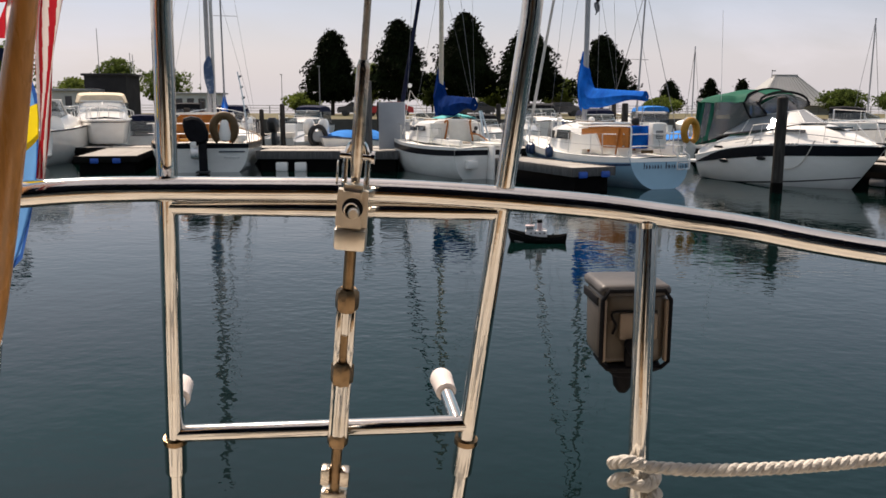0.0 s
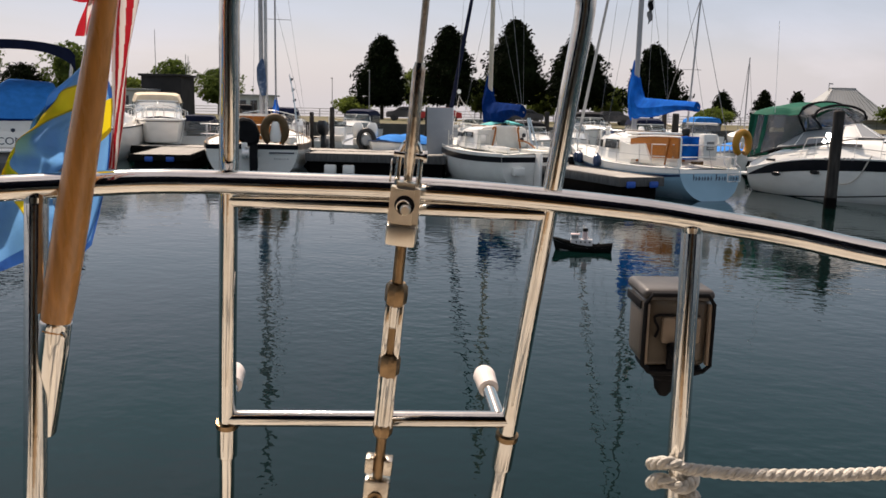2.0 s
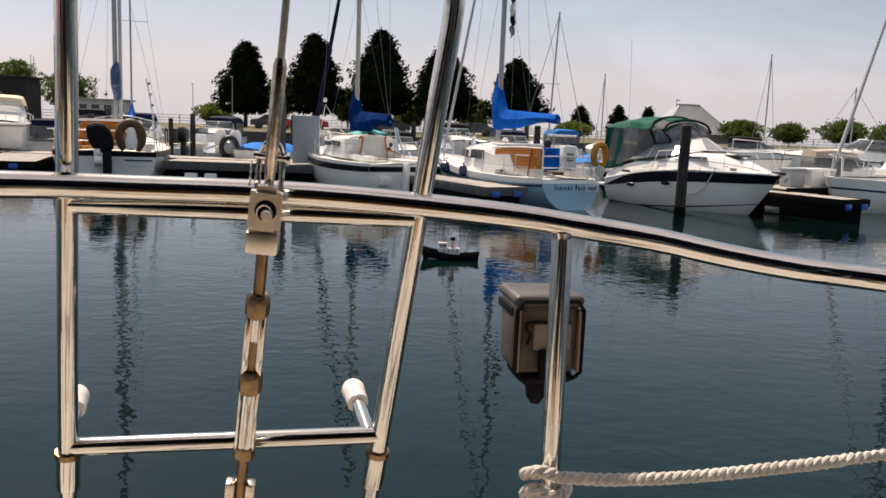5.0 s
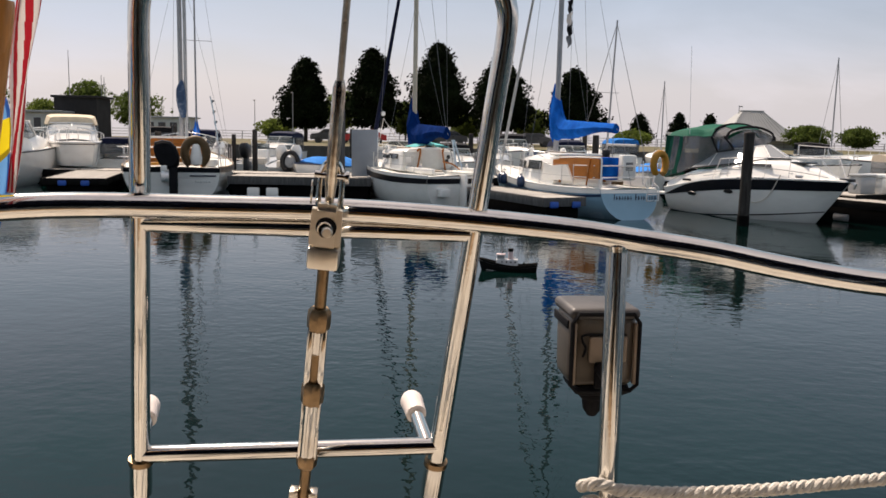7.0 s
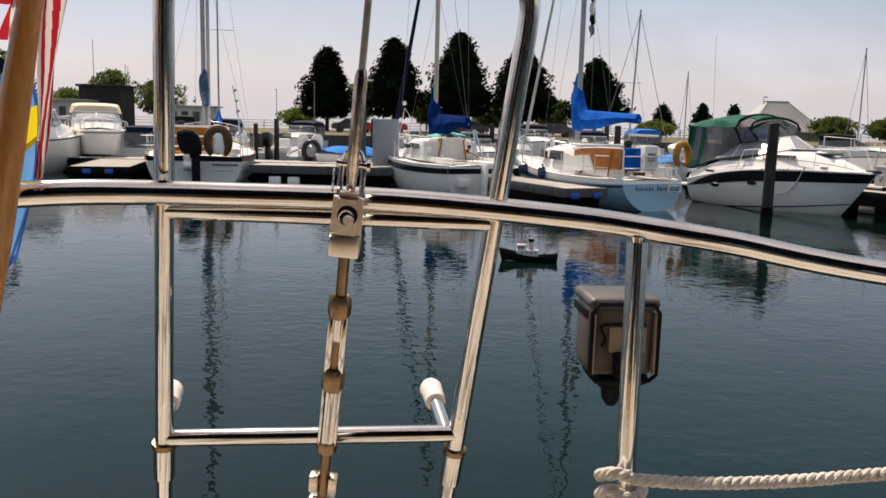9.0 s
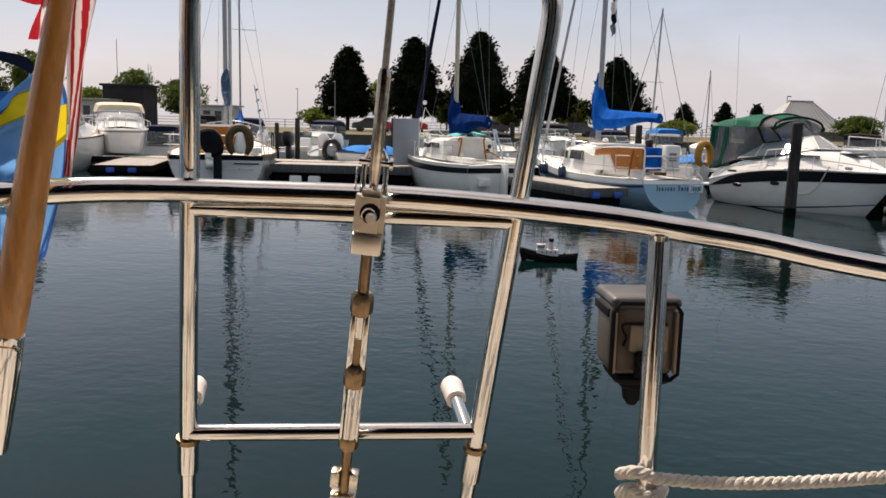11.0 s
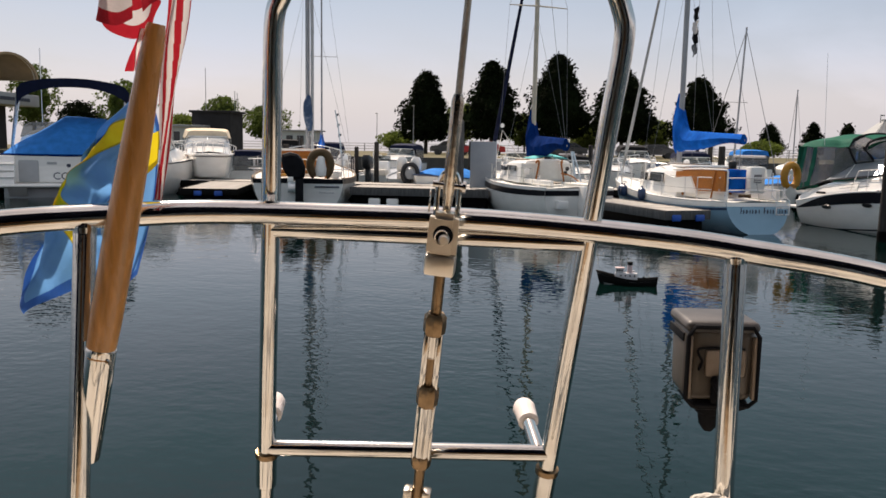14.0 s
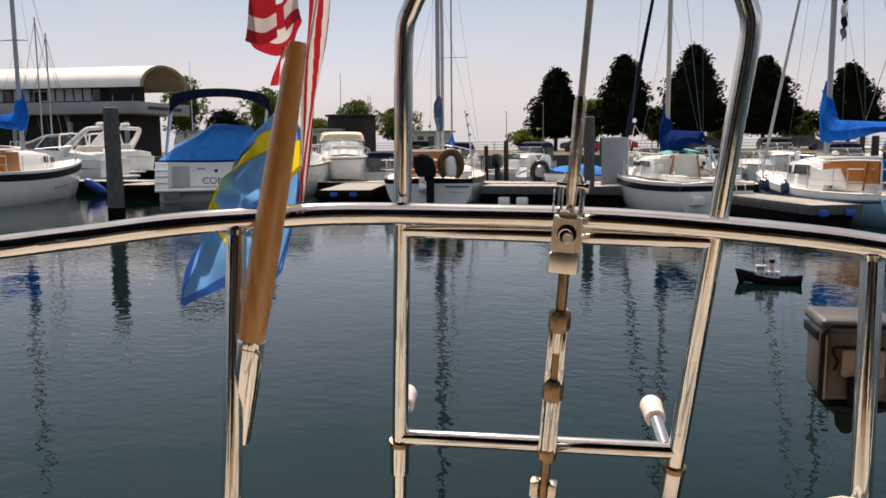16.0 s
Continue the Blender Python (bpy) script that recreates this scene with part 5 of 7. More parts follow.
# ---- pale blue sailboat ----
def boat_blue():
    H = Hull(7.0, 2.5, 0.74, 1.02, transom=0.66, overhang=0.55, below=0.5, dip=0.07, stern_rake=0.3, power=0.85, lift=1.0)
    b = empty("sailboat", pose(5.45, 20.0, 0, 0, 0, 20), "pale blue sailboat with a bright blue sail cover and teak cabin", "sailboat")
    part("hull", H.mesh(), M_GEL_BLUE, b, "pale blue gelcoat hull")
    part("stripe", H.band(0.04, 0.058, 0.008), M_STRIPE_BLUE, b, "navy cove stripe")
    part("sheer_band", H.band(0.0, 0.03, 0.012, transom=True), M_GEL, b, "white sheer band")
    part("deck", H.deck(), M_NONSKID, b)
    for s in (-1, 1):
        part("toe_rail", tube(H.edge(s, 0.02, 0.01), 0.024, 6), M_GEL, b)
        part("coaming", box(s * 0.7 - 0.07, s * 0.7 + 0.07, 0.35, 2.2, 0.76, 1.04, 0.04), M_GEL, b)
        windows_along(b, [((3.0, 1.1), (3.75, 1.1), (0.95, 0.92), 0.24), ((4.05, 1.1), (4.6, 1.12), (0.88, 0.76), 0.21)], s)
    part("cabin", dodge_block([(2.3, 0.94, 0.8, 0.74, 1.48), (2.4, 0.95, 0.82, 0.74, 1.5), (3.6, 0.93, 0.78, 0.76, 1.52), (4.6, 0.76, 0.6, 0.82, 1.42), (5.3, 0.45, 0.28, 0.9, 1.12)]), M_GEL, b)
    part("bulkhead", box(-0.78, 0.78, 2.24, 2.29, 0.8, 1.5, 0.01), M_TEAK, b, "varnished teak bulkhead")
    part("cabin_roof_edge", box(-0.82, 0.82, 2.1, 2.75, 1.5, 1.56, 0.02), M_GEL, b)
    part("cockpit_side", loft([[Vector((x, y, z)) for y, z in ((0.15, 1.0), (1.45, 0.95), (2.4, 1.22), (2.4, 1.4), (1.2, 1.47), (0.15, 1.48))] for x in (-0.9, -0.84)], close=True), M_TEAK, b, "varnished teak cockpit side")
    part("cockpit_rail", tube([(-0.87, 2.6, 1.44), (-0.87, 1.2, 1.5), (-0.87, 0.12, 1.51), (-0.87, 0.08, 1.45), (-0.87, 0.08, 0.85)], 0.022, 7), M_GEL, b)
    part("support_post", tube([(-0.93, 0.5, 1.48), (-0.95, 0.62, 0.8)], 0.02, 7), M_TEAK, b)
    part("wheel_cover", lathe([(0.02, -0.1), (0.26, -0.1), (0.3, -0.06), (0.3, 0.34), (0.25, 0.45), (0.03, 0.44)], 16, m=pose(-0.16, 0.85, 1.05)), M_SAIL_BLUE, b, "bright blue canvas wheel cover")
    locker = part("locker", box(-0.12, 0.27, 0.28, 0.5, 0.95, 1.58, 0.03), M_GEL, b, "white box locker on the stern rail")
    part("locker_vent", box(-0.04, 0.16, 0.262, 0.279, 1.2, 1.4, 0.004), M_GREY_PLASTIC, locker)
    for k in range(3):
        part("vent_slat", box(-0.03, 0.15, 0.255, 0.262, 1.23 + 0.045 * k, 1.25 + 0.045 * k), M_GEL, b)
    part("stern_ladder", tube([(0.28, -0.02, 0.9), (0.28, -0.2, 0.8), (0.28, -0.2, 0.48), (0.62, -0.2, 0.48), (0.62, -0.2, 0.8), (0.62, -0.02, 0.9)], 0.018, 7), M_CHROME_DIM, b)
    part("ladder_rung", tube([(0.28, -0.2, 0.64), (0.62, -0.2, 0.64)], 0.016, 7), M_CHROME_DIM, b)
    for s in (-1, 1):
        part("ladder_side", tube([(0.45 + s * 0.17, 0.0, 0.85), (0.45 + s * 0.17, 0.02, 1.45)], 0.016, 7), M_CHROME_DIM, b)
    horseshoe(pose(0.79, 0.05, 1.37, 0, 0, 10), M_YELLOW_RING, b, 0.245, 0.088, "faded yellow horseshoe life ring")
    part("ring_light", lathe([(0.03, -0.08), (0.045, -0.04), (0.045, 0.05), (0.02, 0.09)], 12, m=pose(0.79, 0.05, 1.33)), M_GEL, b)
    part("winch", lathe([(0.05, 0), (0.05, 0.05), (0.035, 0.07), (0.045, 0.12)], 12, m=pose(0.7, 1.3, 1.04)), M_CHROME_DIM, b)
    part("winch", lathe([(0.05, 0), (0.05, 0.05), (0.035, 0.07), (0.045, 0.12)], 12, m=pose(-0.7, 1.3, 1.04)), M_CHROME_DIM, b)
    part("barbecue", lathe([(0.03, -0.12), (0.1, -0.1), (0.13, 0.0), (0.11, 0.1), (0.03, 0.14)], 14, m=pose(-0.62, 0.3, 1.62) @ Matrix.Scale(0.8, 4)), M_RUBBER, b, "round black rail barbecue")
    guard_rail(H, b, 0.58, 0.08, 0.8, 6)
    for y, s in ((4.9, -1), (5.2, -1), (3.4, -1)):
        fender(s * (H.half(y / 7.0) + 0.09), y, 0.75, M_STRIPE_BLUE, b, r=0.11, h=0.34)
    deck_gear(b, [(-1.0, 0.6, 0.76), (1.0, 0.6, 0.76), (-0.95, 5.2, 0.95)], [(-0.55, 1.6, 0.8, 0.15, M_ROPE), (-0.3, 4.7, 1.45, 0.13, M_STRIPE_BLUE), (0.3, 1.1, 0.8, 0.14, M_BROWN_RING)],
              [[(0.0, 0.95, 2.05), (-0.1, 0.8, 1.5), (-0.05, 0.7, 1.0)], [(-0.7, 3.6, 1.5), (-0.8, 2.6, 1.35), (-0.7, 1.4, 1.2)], [(-0.4, 4.2, 1.5), (-0.55, 3.2, 1.6), (-0.5, 2.4, 1.6)],
               [(0.0, 3.9, 1.6), (-0.5, 3.6, 1.56), (-0.9, 3.1, 1.1)]], [(-0.55, 4.3, 1.44), (0.5, 4.3, 1.44)])
    for k in range(3):
        part("hatch_seam", box(-0.35 + 0.3 * k, -0.33 + 0.3 * k, 2.75, 3.55, 1.555, 1.575, 0.002), M_TEAK_GREY, b)
    part("sliding_hatch", box(-0.42, 0.42, 2.7, 3.6, 1.5, 1.56, 0.02), M_GEL, b)
    part("coaming_wedge", loft([[Vector((-0.95 + dx, y, z)) for y, z in ((1.3, 0.9), (2.9, 0.85), (2.8, 1.3), (2.4, 1.24), (1.62, 1.3))] for dx in (0.0, 0.06)], close=True), M_GEL, b)
    for y in (0.45, 0.6):
        part("winch_pad", box(-0.82, -0.6, y + 0.55, y + 0.65, 1.04, 1.07, 0.01), M_TEAK_GREY, b)
    boat_name_bars(b, -0.6, 0.62, 0.5, -0.1, 0.15)
    rig(b, H, 3.85, 1.36, 2.18, 11.0, 3.0, M_ALU, M_SAIL_BLUE, 0.6, M_GEL_GREY, 1.45, back=True, mast_r=0.075, fat=0.21, droop=-0.02, thick=1.5, furl_r=0.65, cover_end=0.16, spread_h=0.64)
    halyard = part("flag_halyard", tube([(0.34, 3.75, 1.2), (0.3, 3.75, 6.9)], 0.005, 5), M_RIG, b)
    for k, (z, mat) in enumerate(((5.85, M_BLACK_CANVAS), (5.5, M_US_WHITE), (5.2, M_BLACK_CANVAS), (4.9, M_GREY_PLASTIC))):
        part("signal_flag", sheet(lambda u, v, z=z, k=k: Vector((0.3 - 0.17 * u * (1 - 0.3 * v) + 0.02 * math.sin(7 * v + k), 3.75 + 0.03 * math.sin(6 * u + 2 * k), z - 0.33 * v - 0.1 * u)), 5, 6, 0.004), mat, halyard)
    return b


# ---- white double-masted looking sailboat with a brown cabin ----
def boat_brown():
    H = Hull(8.2, 3.5, 0.86, 1.25, transom=0.78, overhang=0.5, below=0.45, dip=0.08)
    b = empty("sailboat", pose(-7.1, 24.7, 0, 0, 0, 12), "white sailboat with a varnished brown cabin and horseshoe ring", "sailboat")
    part("hull", H.mesh(), M_GEL, b)
    part("rub_rail", H.band(0.0, 0.03, 0.02, transom=True), M_STRIPE, b, "dark rubbing strake")
    part("deck", H.deck(), M_NONSKID, b)
    part("cabin", dodge_block([(1.9, 0.95, 0.86, 0.8, 1.72), (2.0, 0.95, 0.86, 0.8, 1.74), (4.2, 0.9, 0.76, 0.82, 1.66), (5.2, 0.7, 0.55, 0.9, 1.35), (5.8, 0.5, 0.3, 1.0, 1.1)]), M_TEAK, b, "varnished brown cabin")
    part("cabin_roof", dodge_block([(1.8, 0.94, 0.88, 1.7, 1.77), (4.2, 0.84, 0.78, 1.63, 1.7), (5.1, 0.62, 0.5, 1.36, 1.46)]), M_GEL, b)
    for s in (-1, 1):
        windows_along(b, [((2.4, 1.15), (3.2, 1.15), (0.95, 0.94), 0.2), ((3.5, 1.15), (4.2, 1.15), (0.92, 0.9), 0.2)], s)
        part("coaming", box(s * 0.85 - 0.06, s * 0.85 + 0.06, 0.3, 1.9, 0.8, 1.1, 0.03), M_TEAK, b)
        part("toe_rail", tube(H.edge(s, 0.02, 0.02), 0.025, 6), M_TEAK_GREY, b)
    ring_ = horseshoe(pose(0.68, -0.14, 1.3, 0, 0, 0), M_BROWN_RING, b, 0.36, 0.13, "brown vinyl horseshoe life ring")
    part("strobe", lathe([(0.02, -0.3), (0.13, -0.26), (0.15, -0.1), (0.11, 0.1), (0.09, 0.2), (0.05, 0.24)], 14, m=pose(0.7, -0.22, 1.28) @ Matrix.Scale(1.2, 4)), M_GEL, ring_, "white plastic strobe float")
    side = [(-0.42, 1.62), (-0.2, 1.69), (0.02, 1.64), (0.18, 1.48), (0.27, 1.2), (0.25, 0.95), (0.12, 0.84), (-0.16, 0.86), (-0.32, 1.0), (-0.42, 1.2), (-0.46, 1.45)]
    cowl = loft([[Vector((-0.1 + (x + 0.08) * k, y - 0.62, 1.26 + (z - 1.26) * k)) for x, z in side] for y, k in ((0.0, 0.78), (0.06, 0.95), (0.2, 1.0), (0.34, 0.95), (0.4, 0.78))], close=True)
    motor = part("outboard_cowl", cowl, M_BLACK_MATT, b, "black outboard motor cowl")
    part("outboard_leg", box(-0.06, 0.18, -0.58, -0.32, -0.5, 0.95, 0.08), M_BLACK_MATT, motor)
    part("outboard_tag", box(-0.28, -0.1, -0.64, -0.6, 0.78, 0.95, 0.03), M_GEL, motor)
    part("outboard_bracket", box(-0.3, 0.05, -0.36, 0.0, 0.45, 0.8, 0.03), M_CHROME_DIM, b)
    part("propeller_guard", box(-0.15, 0.24, -0.7, -0.26, 0.02, 0.08, 0.02), M_RUBBER, b)
    part("stern_box", box(0.95, 1.25, 0.15, 0.5, 0.88, 1.1, 0.05), M_GEL, b)
    part("stern_box", box(1.1, 1.3, 0.6, 0.9, 0.9, 1.08, 0.05), M_GEL, b)
    guard_rail(H, b, 0.6, 0.1, 0.8, 5)
    boat_name_bars(b, 0.65, 1.05, 0.42, -0.06, 0.06, M_GEL_GREY)
    part("arrow_stripe", box(0.5, 1.25, -0.085, -0.05, 0.6, 0.64, 0.004), M_INK, b)
    rig(b, H, 4.6, 1.55, 2.2, 12.0, 0, M_ALU, None, 0.65, None, mast_r=0.08, spread_h=0.66, mx=0.0)
    part("furled_mainsail", tube([(0.16, 4.55, 1.7), (0.17, 4.55, 6.0), (0.08, 4.58, 11.8)], 0.06, 8), M_GEL_GREY, b, "pale sail furled beside the mast")
    bundle = tube([(0.08, 4.5, 2.4), (0.05, 4.48, 2.65), (0.02, 4.46, 2.95), (0.0, 4.46, 3.35), (0.04, 4.52, 3.65)], [0.08, 0.14, 0.17, 0.15, 0.06], 12, smooth=4)
    part("furled_sail", bundle, M_SAIL_MIX, b, "blue and grey sail bundle lashed to the mast")
    pen = [Vector((1.4, 0.2, 0.9)), Vector((1.32, 0.3, 1.6)), Vector((1.2, 0.5, 2.5)), Vector((1.1, 0.7, 3.0))]
    part("danbuoy_pole", tube(pen, 0.018, 6), M_CHROME_DIM, b)
    for k in range(5):
        p = pen[0].lerp(pen[3], 0.35 + 0.15 * k)
        part("pennant", sheet(lambda u, v: p + Vector((0.1 * u, 0.02 * math.sin(5 * u), -0.12 * v * (1 - 0.6 * u))), 3, 2, 0.004), M_US_WHITE if k % 2 else M_GREY_PLASTIC, b)
    deck_gear(b, [(1.2, 0.3, 0.88), (-1.2, 0.3, 0.88)], [(0.2, 0.9, 0.9, 0.16, M_ROPE), (-0.6, 0.8, 0.9, 0.14, M_YELLOW_RING)],
              [[(1.25, 0.3, 1.5), (1.0, 0.9, 1.3), (0.9, 1.6, 1.2)], [(0.0, 4.4, 2.3), (0.4, 3.0, 1.85), (0.7, 1.2, 1.3)], [(1.3, 0.2, 1.5), (0.9, 0.6, 1.6), (0.6, 1.4, 1.75)]])
    for k in range(4):
        part("plank_seam", box(-0.86, 0.86, 1.885, 1.9, 0.98 + 0.18 * k, 0.99 + 0.18 * k), M_BROWN_RING, b)
    return b


# ---- sailboat with a bow to the right, blue cover ----
def boat_left():
    H = Hull(7.4, 2.7, 1.15, 1.42, transom=0.7, overhang=0.55, below=0.4, dip=0.08)
    b = empty("sailboat", pose(-21.7, 20.9, 0, 0, 0, 11.5), "white sailboat with a black stripe and bright blue sail cover", "sailboat")
    part("hull", H.mesh(), M_GEL, b)
    part("stripe", H.band(0.008, 0.052, 0.01, transom=True), M_BLACK_MATT, b, "black sheer stripe")
    part("deck", H.deck(), M_NONSKID, b)
    for s in (-1, 1):
        part("toe_rail", tube(H.edge(s, 0.02, 0.02), 0.025, 6), M_GEL, b)
        windows_along(b, [((4.0, 1.4), (4.3, 1.4), (0.8, 0.76), 0.22), ((4.6, 1.38), (4.9, 1.38), (0.72, 0.66), 0.2)], s)
    part("cabin", dodge_block([(2.3, 0.92, 0.78, 1.0, 1.85), (3.6, 0.88, 0.7, 1.05, 1.83), (4.9, 0.68, 0.52, 1.12, 1.7), (5.4, 0.45, 0.28, 1.2, 1.36)]), M_GEL, b)
    part("hatch_board", box(-0.4, 0.4, 2.24, 2.3, 1.1, 1.85, 0.01), M_TEAK, b, "dark varnished hatch boards")
    part("bulkhead_side", box(0.8, 0.86, 1.4, 2.3, 1.1, 1.8, 0.01), M_TEAK, b)
    guard_rail(H, b, 0.55, 0.08, 0.8, 5)
    part("fender", tube([(0.98, 6.45, 0.68), (1.1, 6.55, 0.54), (1.45, 6.85, 0.2), (1.56, 6.92, 0.08)], [0.05, 0.17, 0.17, 0.07], 14, smooth=3), M_BLUE_PLASTIC, b, "blue fender floating at an angle")
    bars = bmesh.new()
    for k in range(7):
        p = H.pt(0.5 + 0.026 * k, 0.86, 0.012)
        box(p.x - 0.015, p.x + 0.012, p.y, p.y + 0.11, p.z, p.z + (0.16 if k in (0, 4) else 0.09), bm=bars)
    tagged(part("lettering", bars, M_GEL_GREY, b, "pale unreadable lettering"), kind="stuff")
    rig(b, H, 4.0, 1.75, 2.85, 11.0, 3.0, M_ALU, M_SAIL_BLUE, 0.55, None, 1.3, mast_r=0.08, fat=0.26, thick=1.6)
    return b


boat_white()
boat_blue()
boat_brown()
boat_left()


# ---- motor cruisers ----
def cruiser_green():
    H = Hull(4.3, 2.45, 0.52, 0.96, transom=0.86, overhang=0.78, below=0.5, dip=-0.24, power=0.6, full=0.6, mid=0.35)
    b = empty("motorboat", pose(8.2, 23.7, 0.12, 0, 0, -154), "white motor cruiser with a dark stripe and green canvas enclosure", "motorboat")
    part("hull", H.mesh(), M_GEL, b)
    part("stripe", H.band(0.004, 0.06, 0.01, taper=0.3), M_STRIPE, b, "wide dark hull stripe")
    part("boot_stripe", H.band(0.235, 0.247, 0.008), M_STRIPE, b, "thin dark boot stripe")
    part("rub_rail", tube(H.edge(1, 0.0, -0.015), 0.025, 6), M_GEL, b)
    part("rub_rail", tube(H.edge(-1, 0.0, -0.015), 0.025, 6), M_GEL, b)
    part("deck", H.deck(0.06), M_GEL, b)
    part("foredeck", dodge_block([(1.9, 1.14, 0.92, 0.6, 1.2), (2.4, 1.1, 0.84, 0.66, 1.3), (2.9, 1.02, 0.72, 0.74, 1.4), (3.4, 0.86, 0.5, 0.8, 1.37), (4.0, 0.58, 0.26, 0.86, 1.24), (4.5, 0.3, 0.1, 0.88, 1.08), (4.85, 0.12, 0.05, 0.9, 0.99)]), M_GEL, b)
    part("cockpit_side", dodge_block([(-0.02, 1.04, 0.96, 0.4, 0.68), (0.15, 1.07, 0.98, 0.42, 0.8), (0.5, 1.12, 1.0, 0.5, 0.92), (1.0, 1.15, 1.0, 0.56, 1.08), (1.95, 1.14, 0.95, 0.6, 1.2)]), M_GEL, b)
    # raked windscreen that wraps round to the cockpit, four panes a side
    half_base = [(1.02, 0.92, 1.1), (0.97, 1.5, 1.18), (0.72, 2.36, 1.293), (0.4, 3.05, 1.44)]
    half_top = [(0.98, 0.98, 1.15), (0.5, 1.4, 1.616), (0.28, 2.24, 1.704), (0.14, 2.58, 1.76)]
    base = [(-x, y, z) for x, y, z in half_base] + [(0.0, 3.25, 1.46)] + half_base[::-1]
    topp = [(-x, y, z) for x, y, z in half_top] + [(0.0, 2.66, 1.77)] + half_top[::-1]
    for i in range(8):
        q = [Vector(base[i]), Vector(base[i + 1]), Vector(topp[i + 1]), Vector(topp[i])]
        n = (q[1] - q[0]).cross(q[3] - q[0]).normalized() * 0.008
        part("windscreen_pane", loft([[p + n for p in q], [p - n for p in q]], close=True), M_SCREEN, b)
    frame_ = part("windscreen_frame", tube(topp, 0.022, 6), M_GEL, b)
    part("windscreen_sill", tube(base, 0.026, 6), M_RUBBER, frame_)
    for i in range(9):
        part("windscreen_post", tube([base[i], topp[i]], 0.016, 6), M_GEL, frame_)
    # canvas top on hoops, with clear panels
    def top(u, v):
        x = -0.98 + 1.96 * u
        y = -0.05 + 1.6 * v
        arch_ = math.sin(math.pi * u) ** 0.35
        return Vector((x, y, 1.97 + (0.31 + 0.06 * math.sin(math.pi * min(1, v * 1.1)) - 0.13 * (1 - v) ** 2) * arch_ + 0.012 * math.sin(14 * v)))
    part("canvas_top", sheet(top, 20, 16, 0.015), M_GREEN, b, "dark green canvas top")
    def peak(u, v):
        return Vector((-0.9 + 1.8 * u, 1.5 + 0.5 * v, 1.97 - 0.1 * v + (0.35 - 0.05 * v) * math.sin(math.pi * u) ** 0.4))
    part("canvas_peak", sheet(lambda u, v: peak(0.13 + 0.74 * u, v), 16, 8, 0.008), M_VINYL, b, "clear vinyl front window")
    part("canvas_brow", sheet(lambda u, v: peak(0.22 + 0.56 * u, 0.85 * v) + Vector((0, 0, 0.012)), 16, 3, 0.012), M_GREEN, b, "dark green canvas brow")
    for u0 in (0.0, 0.87):
        part("peak_window", sheet(lambda u, v: peak(u0 + 0.13 * u, v), 8, 8, 0.008), M_VINYL, b, "clear vinyl window")
    for yy, zz in ((1.53, -0.02), (2.0, -0.1)):
        part("canvas_hoop", tube([(-0.94 + 1.88 * k / 16, yy, 2.0 + zz + 0.345 * math.sin(math.pi * k / 16) ** 0.4) for k in range(17)], 0.032, 6), M_BLACK_CANVAS, b)
    for s in (-1, 1):
        def side(u, v, s=s):
            y = -0.08 + 2.0 * u
            k = min(1.0, max(0.0, (y - 0.95) / 0.5))
            lo = Vector((s * (1.03 - 0.5 * k - 0.12 * max(0.0, y - 1.45)), y, 0.8 + 0.3 * min(1.0, max(0.0, y)) + 0.46 * k + 0.16 * max(0.0, y - 1.45)))
            hi = Vector((s * 0.96, 0.02 + 1.98 * u, 1.98))
            p = lo.lerp(hi, v)
            p.x += s * 0.02 * math.sin(9 * u + 4 * v)
            return p
        for u0, u1 in ((0.0, 0.05), (0.17, 0.235)):
            part("side_curtain", sheet(lambda u, v: side(u0 + (u1 - u0) * u, v), 4, 6, 0.012), M_GREEN, b, "green canvas side curtain")
        part("curtain_foot", sheet(lambda u, v: side(0.04 + 0.15 * u, 0.16 * v) + Vector((s * 0.003, 0, 0)), 4, 3, 0.012), M_GREEN, b, "green canvas side curtain")
        for u0, u1 in ((0.05, 0.17), (0.235, 0.75), (0.76, 0.99)):
            part("clear_panel", sheet(lambda u, v: side(u0 + (u1 - u0) * u, v) + Vector((s * 0.012 * math.sin(11 * u + 7 * v), 0, 0)), 12, 8, 0.006), M_VINYL, b, "clear vinyl window")
        part("corner_curtain", sheet(lambda u, v: Vector((s * (1.02 - 0.75 * u), -0.1 - 0.04 * math.sin(math.pi * v), 0.8 + 1.18 * v + 0.1 * u * v)), 6, 6, 0.008), M_GREEN, b)
        part("curtain_seam", tube([side(0.235, 0), side(0.235, 0.5), side(0.235, 1)], 0.02, 6), M_GREEN, b)
        part("curtain_seam", tube([side(0.99, 0.1), side(0.99, 0.5), side(0.99, 1)], 0.03, 6), M_BLACK_CANVAS, b)
        part("curtain_seam", tube([side(0.755, 0.0), side(0.755, 0.5), side(0.755, 1)], 0.028, 6), M_BLACK_CANVAS, b)
        part("curtain_hem", tube([side(0.05 + 0.047 * k, 0.01) for k in range(21)], 0.016, 6), M_BLACK_CANVAS, b)
        front = lambda u, v, s=s: Vector((s * (0.4 - 0.37 * u), 1.95 + 0.62 * u, 1.68 + 0.08 * u)).lerp(Vector((s * (0.86 - 0.83 * u), 2.0, 1.88 + 0.28 * math.sin(1.5 * u))), v)
        part("clear_panel", sheet(front, 8, 5, 0.006), M_VINYL, b, "clear vinyl window")
        # bow rail
        rail_pts = [p + Vector((0, 0, 0.5 if 0 < i < 11 else 0.0)) for i, p in enumerate(H.edge(s, 0.02, 0.1, 0.42, 0.97, 11))]
